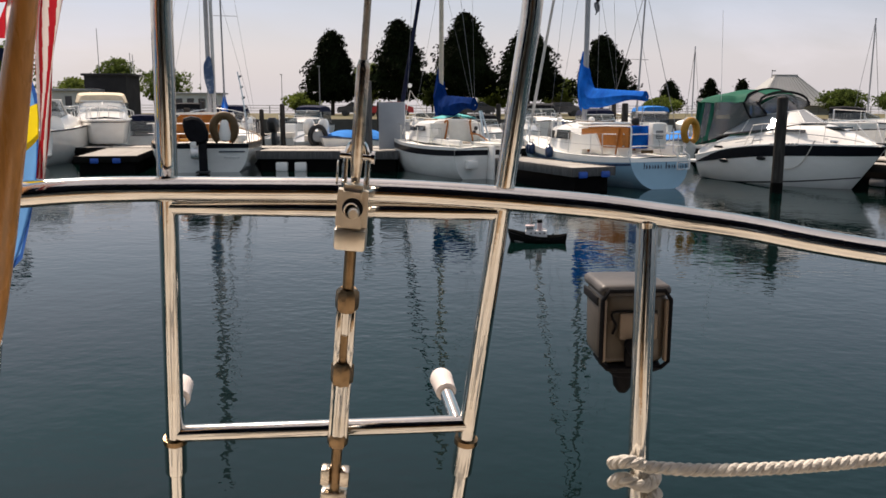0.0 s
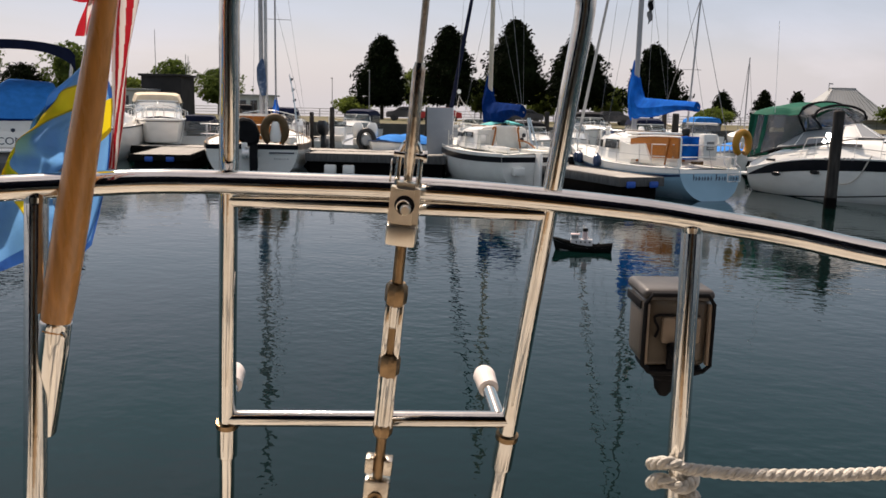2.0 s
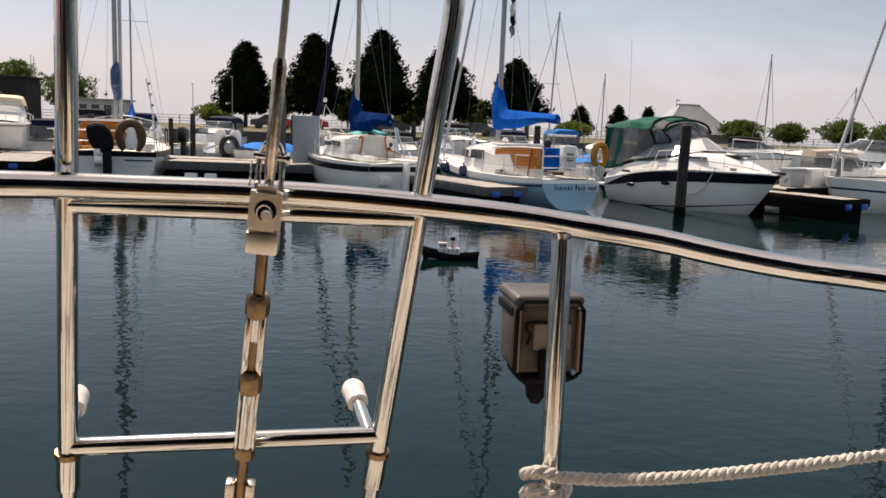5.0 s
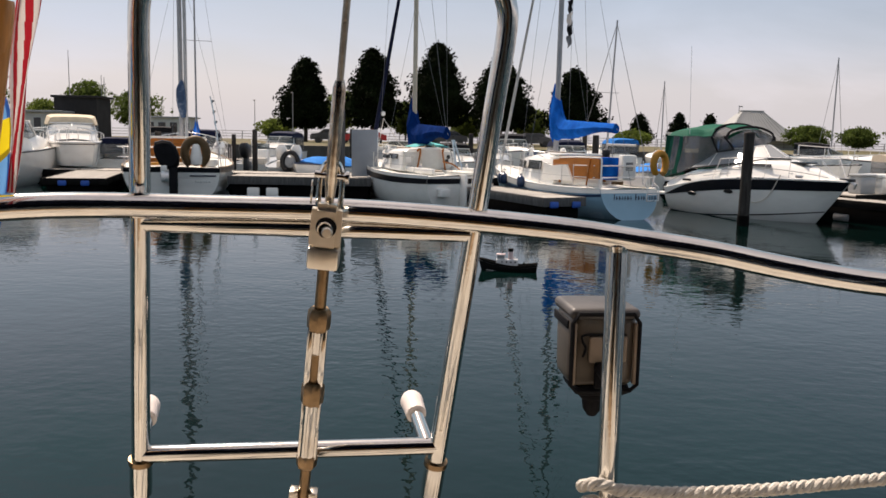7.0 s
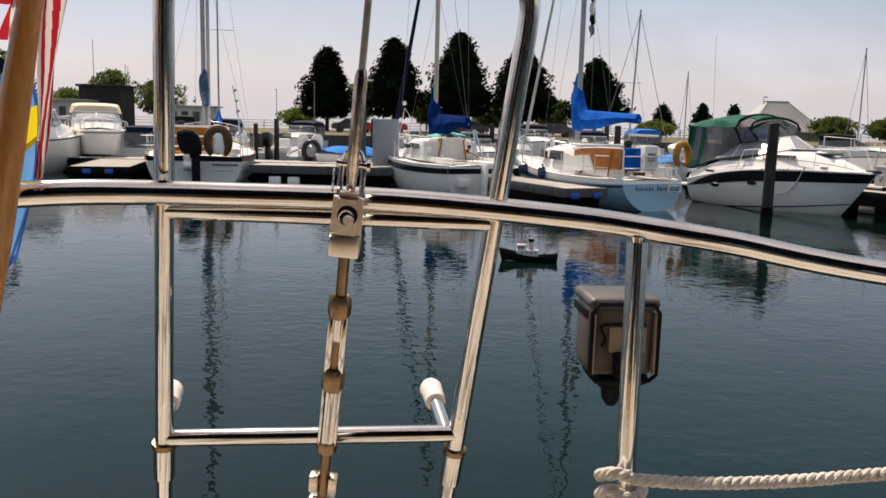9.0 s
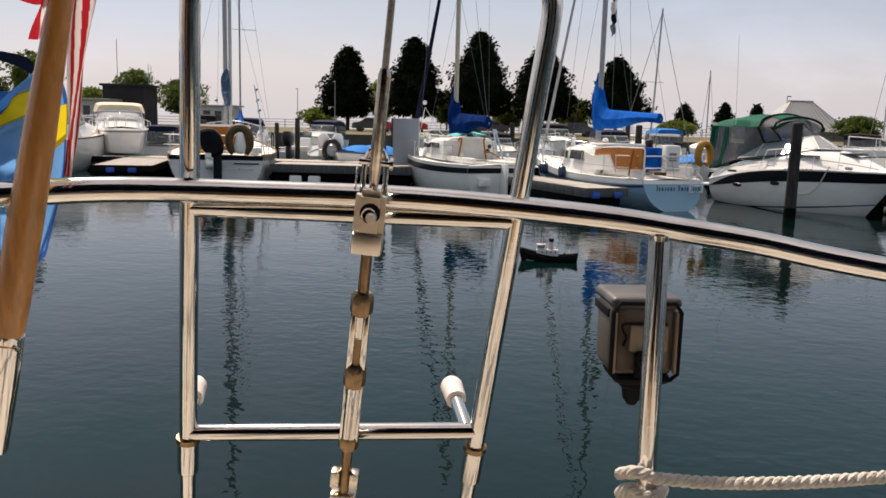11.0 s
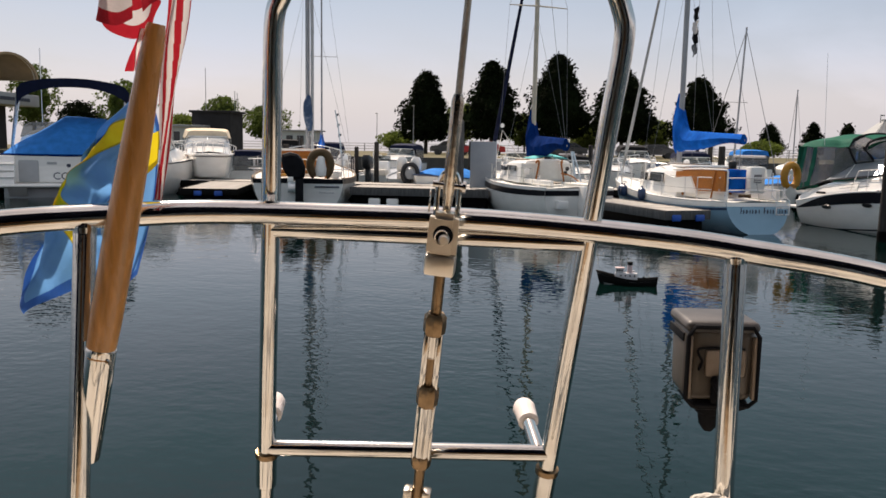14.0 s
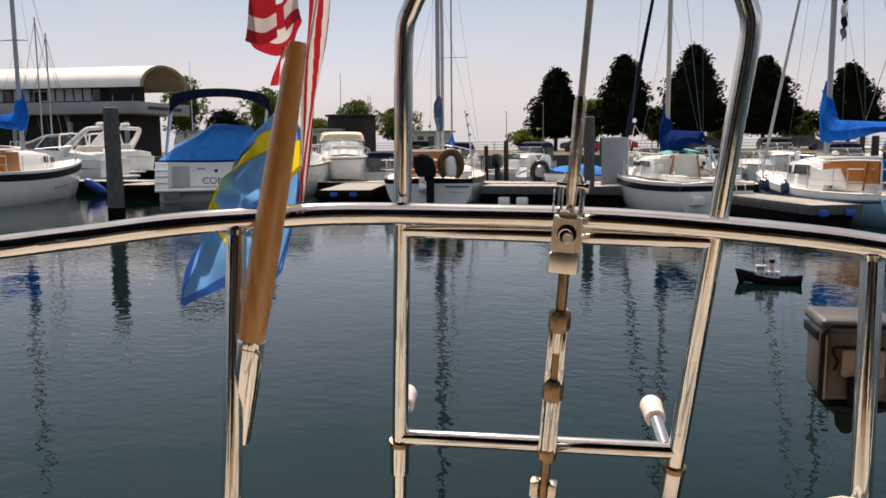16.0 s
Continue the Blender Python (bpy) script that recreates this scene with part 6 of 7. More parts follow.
        br = part("bow_rail", tube(rail_pts + [Vector((0, H.pt(0.985, 0).y + 0.1, 1.48))], 0.011, 6), M_CHROME_DIM, b)
        for i in (2, 4, 6, 8, 10):
            p = H.edge(s, 0.02, 0.1, 0.42, 0.97, 11)[i]
            part("rail_post", tube([p, p + Vector((0, 0.04, 0.52))], 0.008, 6), M_CHROME_DIM, br)
        for u in (0.28, 0.55):
            p = H.pt(u, 0.07 if s < 0 else 0.93, 0.014)
            part("porthole", lathe([(0.1, -0.012), (0.11, 0.0), (0.09, 0.014)], 14, m=Matrix.Translation(p) @ pose(0, 0, 0, 0, 90, 0) @ Matrix.Diagonal((0.5, 1.5, 1, 1))), M_RUBBER, b)
    part("bow_roller", box(-0.07, 0.07, 4.8, 5.15, 0.96, 1.03, 0.02), M_RUBBER, b)
    for s in (-1, 1):
        part("moulding", tube([H.edge(s, 0.13, 0.16 + 0.1 * k / 10, 0.02 + 0.8 * k / 10, 0.02 + 0.8 * k / 10, 1)[0] for k in range(11)], 0.016, 6), M_GEL_GREY, b, "grey moulded groove line")
        part("cockpit_stripe", tube([(s * (1.13 - 0.012 * k), 0.4 + 0.2 * k, 0.84 + 0.03 * k) for k in range(9)], 0.012, 6), M_GEL_GREY, b)
        part("cleat", box(s * 0.6 - 0.03, s * 0.6 + 0.03, 4.0, 4.2, 1.0, 1.07, 0.012), M_CHROME_DIM, b)
        part("side_vent", box(s * 1.13 - 0.015, s * 1.13 + 0.015, 0.75, 1.05, 0.76, 0.82, 0.01), M_RUBBER, b)
    for s in (-1, 1):
        part("deck_seam", tube([(s * 0.93, 1.9, 1.12), (s * 0.86, 2.6, 1.2), (s * 0.7, 3.3, 1.2), (s * 0.42, 4.1, 1.12), (s * 0.2, 4.6, 1.03)], 0.011, 5, smooth=3), M_GEL_GREY, b)
        part("deck_window", loft([[Vector((s * (x + dx), y, z)) for x, y, z in ((0.8, 2.75, 1.23), (0.66, 3.3, 1.23), (0.6, 3.25, 1.3), (0.74, 2.75, 1.31))] for dx in (0.0, 0.03)], close=True), M_GLASS_DARK, b)
        part("rub_strip", tube(H.edge(s, 0.012, -0.03), 0.012, 5), M_CHROME_DIM, b)
    part("foredeck_hatch", box(-0.25, 0.25, 3.5, 3.95, 1.33, 1.38, 0.02), M_GLASS_DARK, b)
    part("anchor", tube([(0, 4.98, 1.0), (0, 5.2, 0.9), (0.0, 5.16, 0.79)], [0.03, 0.04, 0.02], 6), M_CHROME_DIM, b)
    part("dock_line", tube([H.edge(1, 0.1, 0, 0.62, 0.62, 1)[0], H.pt(0.66, 0.9, 0.05), H.pt(0.71, 0.86, 0.06), H.pt(0.77, 0.9, 0.05), H.edge(1, 0.1, 0, 0.8, 0.8, 1)[0]], 0.014, 6, smooth=4), M_ROPE, b)
    part("aerial", tube([(0.95, 0.75, 1.5), (0.95, 0.6, 4.4)], 0.006, 5), M_GEL, b)
    bars = bmesh.new()
    for k in range(8):
        p = H.pt(0.6 + 0.018 * k, 0.985)
        box(p.x + 0.01, p.x + 0.03, p.y, p.y + 0.07, p.z + 0.05, p.z + 0.11, bm=bars)
    tagged(part("lettering", bars, M_GEL_GREY, b, "small unreadable lettering"), kind="stuff")
    part("swim_platform", box(-0.95, 0.95, -0.5, 0.0, 0.3, 0.38, 0.03), M_GEL, b)
    for pane in b.children:
        if pane.data.materials[0] is M_VINYL:
            pane.visible_shadow = False
    return b


cruiser_green()


def cruiser_big():
    b = empty("motorboat", pose(-15.55, 26.2, 0, 0, 0, 30), "large white motor cruiser with blue cockpit canvas, seen astern", "motorboat")
    H = Hull(11.0, 4.2, 1.35, 2.0, transom=0.93, overhang=0.9, below=0.4, dip=0.0, power=0.5, mid=0.4)
    part("hull", H.mesh(), M_GEL, b)
    part("deck", H.deck(0.08), M_GEL, b)
    part("swim_platform", box(-2.0, 2.0, -0.75, 0.0, 0.36, 0.48, 0.05), M_GEL, b)
    # grey in place of white: shade under the platform put into the colour
    part("shaded_lower_transom", box(-1.9, 1.9, -0.12, -0.02, -0.2, 0.35, 0.03), M_GEL_GREY, b)
    part("transom_panel", box(-1.95, 1.95, -0.1, 0.02, 0.5, 1.42, 0.04), M_GEL, b)
    part("transom_door", box(-1.45, -0.85, -0.125, -0.095, 0.52, 1.3, 0.02), M_GEL_GREY, b)
    for sx in (-1.99, 1.55):
        quarter = part("stern_quarter", loft([[Vector((x, y, z)) for y, z in ((-0.04, 1.4), (-0.16, 1.38), (-0.7, 0.56), (-0.72, 0.47), (-0.04, 0.47))] for x in (sx, sx + 0.44)], close=True), M_GEL, b, "sloping white stern quarter")
        for k in range(3):
            y, z = -0.62 + 0.14 * k, 0.72 + 0.21 * k
            part("moulded_step", box(sx - 0.015, sx + 0.455, y - 0.06, y + 0.1, z - 0.05, z, 0.02), M_GEL, quarter)
    part("platform_edge", tube([(-2.0, -0.74, 0.42), (0, -0.78, 0.42), (2.0, -0.74, 0.42)], 0.05, 8), M_GEL, b)
    part("platform_foot", loft([[Vector((x, y, z)) for y, z in ((-0.6, 0.37), (-0.3, 0.1), (0.0, 0.0), (0.0, 0.37))] for x in (-1.75, -1.2)], close=True), M_GEL, b)
    part("engine_hatch", box(-0.6, -0.3, -0.118, -0.098, 1.1, 1.28, 0.01), M_GEL_GREY, b)
    part("lettering", moved(text_mesh("COMPROM", 0.34), pose(0.42, -0.105, 0.6, 90)), M_INK, b, "dark boat name lettering", smooth=False)
    part("emblem", lathe([(0.06, 0), (0.07, 0.006), (0.05, 0.012)], 10, m=pose(0.06, -0.102, 1.07, 90)), M_INK, b)
    # blue canvas over the cockpit, bunched
    def canvas(u, v):
        x = -1.9 + 3.8 * u
        z = 1.42 + 1.3 * (math.sin(math.pi * min(1, v * 0.9)) ** 0.7) * (0.1 + 0.9 * min(1.0, u / 0.5, (1 - u) / 0.12) ** 0.85) + 0.05 * math.sin(11 * u + 3 * v) * v
        return Vector((x * (1 - 0.12 * v), -0.05 + 3.0 * v, z))
    part("cockpit_canvas", sheet(canvas, 26, 16, 0.02), M_TARP, b, "bright blue canvas cockpit cover")
    part("canvas_edge", tube([(-1.95, -0.06, 1.42), (0, -0.1, 1.4), (1.95, -0.06, 1.42)], 0.04, 6), M_SAIL_NAVY, b)
    # bimini
    def bim(u, v):
        return Vector((-1.45 + 3.5 * u, 0.4 + 1.9 * v, 3.55 + 0.42 * math.sin(math.pi * u) ** 0.4 + 0.05 * math.sin(math.pi * v)))
    part("bimini", sheet(bim, 24, 8, 0.05), M_NAVY, b, "navy canvas bimini top")
    for s in (-1, 1):
        part("bimini_valance", sheet(lambda u, v, s=s: Vector((0.3 + s * 1.74, 0.45 + 1.8 * u, 3.6 - 0.28 * v * (1 - 0.6 * u))), 6, 4, 0.03), M_NAVY, b)
        for y0, y1 in ((0.5, 0.3), (1.2, 0.6), (2.2, 1.0)):
            part("bimini_leg", tube([(0.3 + s * 1.72, y0, 3.58), (s * 1.75, y1 + 0.9, 1.45)], 0.022, 6), M_CHROME_DIM, b)
    part("bimini_edge", sheet(lambda u, v: Vector((-1.45 + 3.5 * u, 0.38, 3.57 + 0.42 * math.sin(math.pi * u) ** 0.4 - v * (0.3 + 0.24 * abs(2 * u - 1) ** 3))), 24, 3, 0.03), M_NAVY, b)
    part("superstructure", dodge_block([(3.0, 1.7, 1.5, 1.3, 2.1), (5.0, 1.6, 1.35, 1.4, 2.3), (7.5, 1.2, 0.8, 1.6, 2.05)]), M_GEL, b)
    part("windscreen", dodge_block([(3.1, 1.55, 1.4, 2.0, 2.55), (3.9, 1.4, 1.2, 2.1, 2.55), (4.6, 1.2, 0.9, 2.2, 2.3)]), M_GLASS, b)
    part("aerial", tube([(-0.8, 3.2, 2.4), (-0.8, 3.2, 5.2)], 0.014, 5), M_GEL, b)
    return b


cruiser_big()


def cruiser_plain(x, y, heading, scale, canvas, label, arch_=False, flybridge=False, length=8.0, rail=True, glass=M_GLASS):
    b = empty("motorboat", pose(x, y, 0, 0, 0, heading) @ Matrix.Scale(scale, 4), label, "motorboat")
    H = Hull(length, 2.9, 1.2, 1.6, transom=0.9, overhang=0.8, below=0.35, dip=0.0, power=0.55, mid=0.38)
    part("hull", H.mesh(20, 16), M_GEL, b)
    part("deck", H.deck(0.06), M_GEL, b)
    part("swim_platform", box(-1.25, 1.25, -0.6, 0.0, 0.34, 0.44, 0.04), M_GEL, b)
    part("superstructure", dodge_block([(1.6, 1.25, 1.1, 1.15, 1.7), (3.0, 1.2, 1.0, 1.2, 1.85), (4.8, 0.95, 0.7, 1.3, 1.7), (6.2, 0.5, 0.3, 1.4, 1.5)]), M_GEL, b)
    part("windscreen", dodge_block([(1.7, 1.1, 1.0, 1.65, 2.25), (2.6, 1.05, 0.9, 1.75, 2.25), (3.4, 0.85, 0.6, 1.8, 1.95)]), glass, b)
    part("screen_mullion", tube([(0, 2.62, 2.27), (0, 3.42, 1.86)], 0.03, 6), M_GEL, b)
    part("screen_top", tube([(-0.9, 2.55, 2.28), (0, 2.64, 2.29), (0.9, 2.55, 2.28)], 0.03, 6), M_GEL, b)
    for s in (-1, 1):
        part("rub_rail", tube(H.edge(s, 0, -0.02), 0.035, 6), M_STRIPE, b)
        part("screen_post", tube([(s * 1.05, 2.6, 1.75), (s * 0.92, 2.3, 2.28)], 0.03, 6), M_GEL, b)
        if rail:
            e = H.edge(s, 0.5, 0.12, 0.4, 0.97, 10)
            br = part("bow_rail", tube(e, 0.02, 6), M_CHROME_DIM, b)
            for i in range(0, 11, 2):
                part("rail_post", tube([e[i], e[i] - Vector((0, 0, 0.5))], 0.016, 6), M_CHROME_DIM, br)
    if canvas:
        part("canvas_top", dodge_block([(0.2, 1.15, 1.0, 2.2, 2.6), (1.2, 1.15, 1.02, 2.22, 2.68), (2.5, 1.0, 0.85, 2.22, 2.55)]), canvas, b)
        for s in (-1, 1):
            part("clear_panel", box(s * 1.12 - 0.01, s * 1.12 + 0.01, 0.2, 2.2, 1.3, 2.25), M_VINYL, b)
        part("clear_panel", box(-1.05, 1.05, 0.18, 0.2, 1.55, 2.25), M_VINYL, b)
    if arch_:
        for s in (-1, 1):
            part("radar_arch_leg", tube([(s * 1.3, 0.5, 1.2), (s * 1.25, 0.1, 2.3), (s * 1.1, 0.0, 2.55)], [0.14, 0.12, 0.1], 8), M_GEL, b)
        part("radar_arch", tube([(-1.12, 0.0, 2.55), (0, -0.02, 2.62), (1.12, 0.0, 2.55)], 0.1, 8), M_GEL, b)
    return b


def sport_yacht(x, y, heading, scale, label):
    """A low express yacht: raked screen, long foredeck, swept radar arch."""
    b = empty("motorboat", pose(x, y, 0, 0, 0, heading) @ Matrix.Scale(scale, 4), label, "motorboat")
    H = Hull(9.5, 3.2, 1.25, 1.75, transom=0.9, overhang=1.1, below=0.35, dip=0.0, power=0.55, mid=0.38)
    part("hull", H.mesh(24, 16), M_GEL, b)
    part("deck", H.deck(0.05), M_GEL, b)
    part("stripe", H.band(0.05, 0.075, 0.01, taper=0.5), M_STRIPE, b)
    part("swim_platform", box(-1.35, 1.35, -0.7, 0.0, 0.34, 0.46, 0.05), M_GEL, b)
    part("cockpit_side", dodge_block([(0.1, 1.48, 1.36, 1.15, 1.55), (1.6, 1.48, 1.34, 1.2, 1.75), (3.2, 1.4, 1.22, 1.25, 1.9)]), M_GEL, b)
    part("coachroof", dodge_block([(3.1, 1.38, 1.15, 1.25, 1.92), (4.2, 1.28, 0.98, 1.3, 1.98), (5.8, 1.0, 0.66, 1.4, 1.9), (7.2, 0.62, 0.34, 1.5, 1.76), (8.2, 0.3, 0.14, 1.55, 1.66)]), M_GEL, b)
    part("windscreen", dodge_block([(2.2, 1.26, 1.08, 1.75, 2.55), (3.0, 1.24, 1.0, 1.85, 2.5), (3.9, 1.12, 0.86, 1.9, 2.2), (4.5, 0.98, 0.8, 1.92, 2.0)]), M_GLASS_DARK, b)
    for s in (-1, 1):
        part("screen_frame", tube([(s * 1.28, 2.15, 1.8), (s * 1.1, 2.2, 2.56), (s * 1.0, 3.0, 2.52), (s * 0.86, 3.95, 2.22), (s * 0.8, 4.55, 2.0)], 0.05, 8), M_GEL, b)
        part("screen_post", tube([(s * 1.02, 3.0, 2.52), (s * 1.2, 3.5, 1.9)], 0.04, 8), M_GEL, b)
        part("radar_arch_leg", tube([(s * 1.42, 1.9, 1.6), (s * 1.36, 1.3, 2.2), (s * 1.22, 0.75, 2.72), (s * 1.05, 0.6, 2.84)], [0.2, 0.17, 0.13, 0.11], 10, smooth=3), M_GEL, b)
        part("side_window", box(s * 1.27 - 0.02, s * 1.27 + 0.02, 3.5, 4.9, 1.5, 1.68, 0.01), M_GLASS_DARK, b)
        part("rub_rail", tube(H.edge(s, 0, -0.02), 0.035, 6), M_GEL_GREY, b)
        e = H.edge(s, 0.5, 0.12, 0.4, 0.97, 10)
        br = part("bow_rail", tube(e, 0.02, 6), M_CHROME_DIM, b)
        for i in range(0, 11, 2):
            part("rail_post", tube([e[i], e[i] - Vector((0, 0, 0.5))], 0.016, 6), M_CHROME_DIM, br)
    part("screen_brow", tube([(-1.1, 2.2, 2.56), (0, 2.25, 2.62), (1.1, 2.2, 2.56)], 0.05, 8), M_GEL, b)
    part("radar_arch", tube([(-1.05, 0.6, 2.84), (0, 0.55, 2.9), (1.05, 0.6, 2.84)], 0.11, 10), M_GEL, b)
    part("radar_dome", lathe([(0.02, 0.0), (0.25, 0.02), (0.27, 0.1), (0.2, 0.18), (0.03, 0.2)], 18, m=pose(0, 0.58, 3.0)), M_GEL, b)
    part("helm_seat", box(-0.8, 0.8, 1.0, 1.6, 1.4, 2.0, 0.1), M_GEL_CREAM, b)
    return b


cream_cruiser = cruiser_plain(-15.6, 38.3, 203, 0.95, M_CREAM_CANVAS, "white motor cruiser with a cream canvas top behind a dock", length=6.2, glass=M_GLASS_PALE)
BOW = [(-1.05, 5.6), (-0.92, 7.4), (-0.84, 8.5), (-0.7, 8.85), (-0.3, 9.05), (0.3, 9.06), (0.55, 8.9), (0.74, 8.4), (0.86, 7.4), (1.05, 5.6)]
part("bow", loft([[Vector((x * k, 5.6 + (y - 5.6) * m, z)) for x, y in BOW] for z, k, m in ((0.62, 0.84, 0.94), (0.8, 0.88, 0.97), (1.3, 0.97, 0.995), (1.5, 1.0, 1.0))], close=True), M_GEL, cream_cruiser, "blunt flared white bow")
part("bow_gunwale", tube([(x * 1.02, 5.6 + (y - 5.6) * 1.01, 1.52) for x, y in BOW], 0.05, 8), M_GEL, cream_cruiser)
part("gunwale_strip", tube([(x * 1.005, 5.6 + (y - 5.6) * 1.006, 1.45) for x, y in BOW], 0.022, 6), M_GREY_PLASTIC, cream_cruiser)
bow_rail = part("bow_rail", tube([(x * 0.86, 5.5 + (y - 5.6) * 0.98, 2.0) for x, y in BOW], 0.018, 6, smooth=3), M_CHROME_DIM, cream_cruiser)
for x, y in BOW[1:-1:2]:
    part("rail_post", tube([(x * 0.9, 5.55 + (y - 5.6) * 0.98, 1.5), (x * 0.86, 5.5 + (y - 5.6) * 0.98, 2.0)], 0.014, 6), M_CHROME_DIM, bow_rail)
cruiser_plain(-13.9, 27.0, 8, 0.95, None, "white motorboat hull moored beside a finger dock")
sport_yacht(-27.3, 36.2, 97, 1.0, "white motor yacht with a swept radar arch")
sport_yacht(-31.0, 43.0, 80, 1.05, "white motor yacht moored before a long building")
cruiser_plain(15.6, 27.3, -100, 0.62, M_TAN_CANVAS, "white motorboat with a tan canvas enclosure")
cruiser_plain(20.4, 44.0, -115, 0.75, M_BLACK_CANVAS, "white and red motorboat under a black bimini")
cruiser_plain(24.0, 33.0, 70, 0.9, None, "white motorboat at a far slip")
# ---- more boats, small craft and clutter ----
def boat_right():
    H = Hull(8.5, 2.8, 0.74, 0.97, transom=0.75, overhang=0.6, below=0.4, dip=0.06)
    b = empty("sailboat", pose(20.86, 25.2, 0, 0, 0, 117), "white sailboat with a thin navy stripe and furled jib", "sailboat")
    part("hull", H.mesh(), M_GEL, b)
    part("stripe", H.band(0.06, 0.075, 0.01, transom=True), M_STRIPE_BLUE, b, "navy sheer stripe")
    part("deck", H.deck(), M_NONSKID, b)
    part("cabin", dodge_block([(2.6, 1.0, 0.85, 0.92, 1.6), (4.2, 0.95, 0.8, 0.94, 1.58), (5.4, 0.7, 0.5, 1.0, 1.45), (6.0, 0.45, 0.3, 1.05, 1.2)]), M_GEL, b)
    for s in (-1, 1):
        windows_along(b, [((3.0, 1.25), (3.9, 1.25), (0.99, 0.96), 0.16), ((4.2, 1.24), (5.0, 1.24), (0.95, 0.84), 0.15)], s)
        part("toe_rail", tube(H.edge(s, 0.02, 0.02), 0.025, 6), M_GEL, b)
    guard_rail(H, b, 0.6, 0.08, 0.8, 5)
    rig(b, H, 4.7, 1.5, 2.3, 11.5, 3.2, M_ALU, M_SAIL_NAVY, 0.6, M_GEL_GREY, 1.0, mast_r=0.08, furl_r=0.7)
    return b


boat_right()


def skiff(x, y, heading, cover, label, length=4.6, outboard=None, cover_label="", twin=False):
    b = empty("motorboat", pose(x, y, 0, 0, 0, heading), label, "motorboat", "small open boats")
    H = Hull(length, 1.9, 0.62, 0.85, transom=0.88, overhang=0.45, below=0.25, dip=0.02, power=0.6)
    part("hull", H.mesh(18, 14), M_GEL, b)
    part("deck", H.deck(0.02, 0.05), M_GEL_GREY, b)
    for s in (-1, 1):
        part("rub_rail", tube(H.edge(s, 0, -0.01), 0.03, 6), M_STRIPE_BLUE if cover else M_GEL_GREY, b)
    if cover:
        part("boat_cover", sheet(lambda u, v: Vector(((H.half(0.08 + 0.84 * v) + 0.03) * (2 * u - 1), (0.08 + 0.84 * v) * length, H.sheer(0.08 + 0.84 * v) + 0.02 + (0.42 + 0.08 * math.sin(9 * v)) * math.sin(math.pi * u) ** 0.7 * math.sin(math.pi * min(1, v * 0.85 + 0.12)))), 16, 16, 0.01), cover, b, cover_label)
    else:
        part("console", box(-0.3, 0.3, length * 0.4, length * 0.52, 0.6, 1.2, 0.05), M_GEL, b)
        part("console_screen", box(-0.28, 0.28, length * 0.5, length * 0.52, 1.2, 1.45, 0.01), M_GLASS, b)
        part("seat", box(-0.5, 0.5, length * 0.16, length * 0.28, 0.55, 0.85, 0.05), M_GEL_CREAM, b)
    if outboard:
        for ox in ((-0.27, 0.27) if twin else (0.0,)):
            ring = [2 * math.pi * j / 16 for j in range(16)]
            cowl = loft([[Vector((ox + r * 0.22 * math.copysign(abs(math.cos(a)) ** 0.6, math.cos(a)), -0.32 - 0.03 * k + r * 0.32 * math.copysign(abs(math.sin(a)) ** 0.6, math.sin(a)), 0.9 + 0.1 * k)) for a in ring] for k, r in enumerate((0.72, 0.95, 1.0, 1.0, 0.97, 0.86, 0.55))], close=True)
            part("outboard_cowl", cowl, outboard, b, "outboard motor cowl")
        part("outboard_leg", box(-0.1, 0.1, -0.42, -0.15, -0.4, 0.98, 0.04), M_RUBBER, b)
        part("outboard_bracket", box(-0.16, 0.16, -0.16, 0.0, 0.4, 0.75, 0.03), M_GREY_PLASTIC, b)
    return b


runabout = skiff(-4.75, 31.9, 8, None, "white open runabout with two white outboard motors", outboard=M_GEL, twin=True)
horseshoe(pose(0.05, -0.78, 0.85), M_RUBBER, runabout, 0.34, 0.09, "black oval ring hung astern")
part("ring_plate", lathe([(0.22, -0.02), (0.2, 0.02), (0.02, 0.03)], 16, m=pose(0.05, -0.76, 0.85, 90)), M_GEL_GREY, runabout)
skiff(-2.6, 35.2, 160, M_TARP, "white runabout under a bright blue cover", cover_label="bright blue canvas boat cover")
skiff(-6.9, 34.8, -5, None, "small white open motorboat", outboard=M_RUBBER)
skiff(-8.6, 36.2, 170, None, "white open motorboat at an inner slip", outboard=M_GEL)
skiff(5.0, 33.0, 200, None, "small white motorboat behind two sailboats", outboard=M_RUBBER)
skiff(9.8, 33.5, 165, M_TARP, "small motorboat under a blue cover", cover_label="blue canvas boat cover")
cruiser_plain(1.6, 37.0, 190, 0.62, M_BLACK_CANVAS, "small white motorboat with a black canvas top")
cruiser_plain(3.9, 39.5, 172, 0.66, None, "white motorboat at an inner slip")
cruiser_plain(7.4, 41.0, 185, 0.7, M_NAVY, "white motorboat with a navy canvas top")
cruiser_plain(-9.9, 39.0, 10, 0.75, M_NAVY, "white motorboat with a navy bimini at an inner slip")
cruiser_plain(-12.3, 34.6, 12, 0.6, M_NAVY, "small white motorboat with a navy bimini behind a dock")
cruiser_plain(-18.5, 40.0, 20, 0.8, None, "white motorboat moored at an inner dock")
cruiser_plain(13.5, 36.0, -150, 0.75, M_TARP, "white motorboat with a blue canvas top")
cruiser_plain(28.5, 36.0, -95, 0.9, M_TAN_CANVAS, "white motorboat with tan canvas at a far slip")
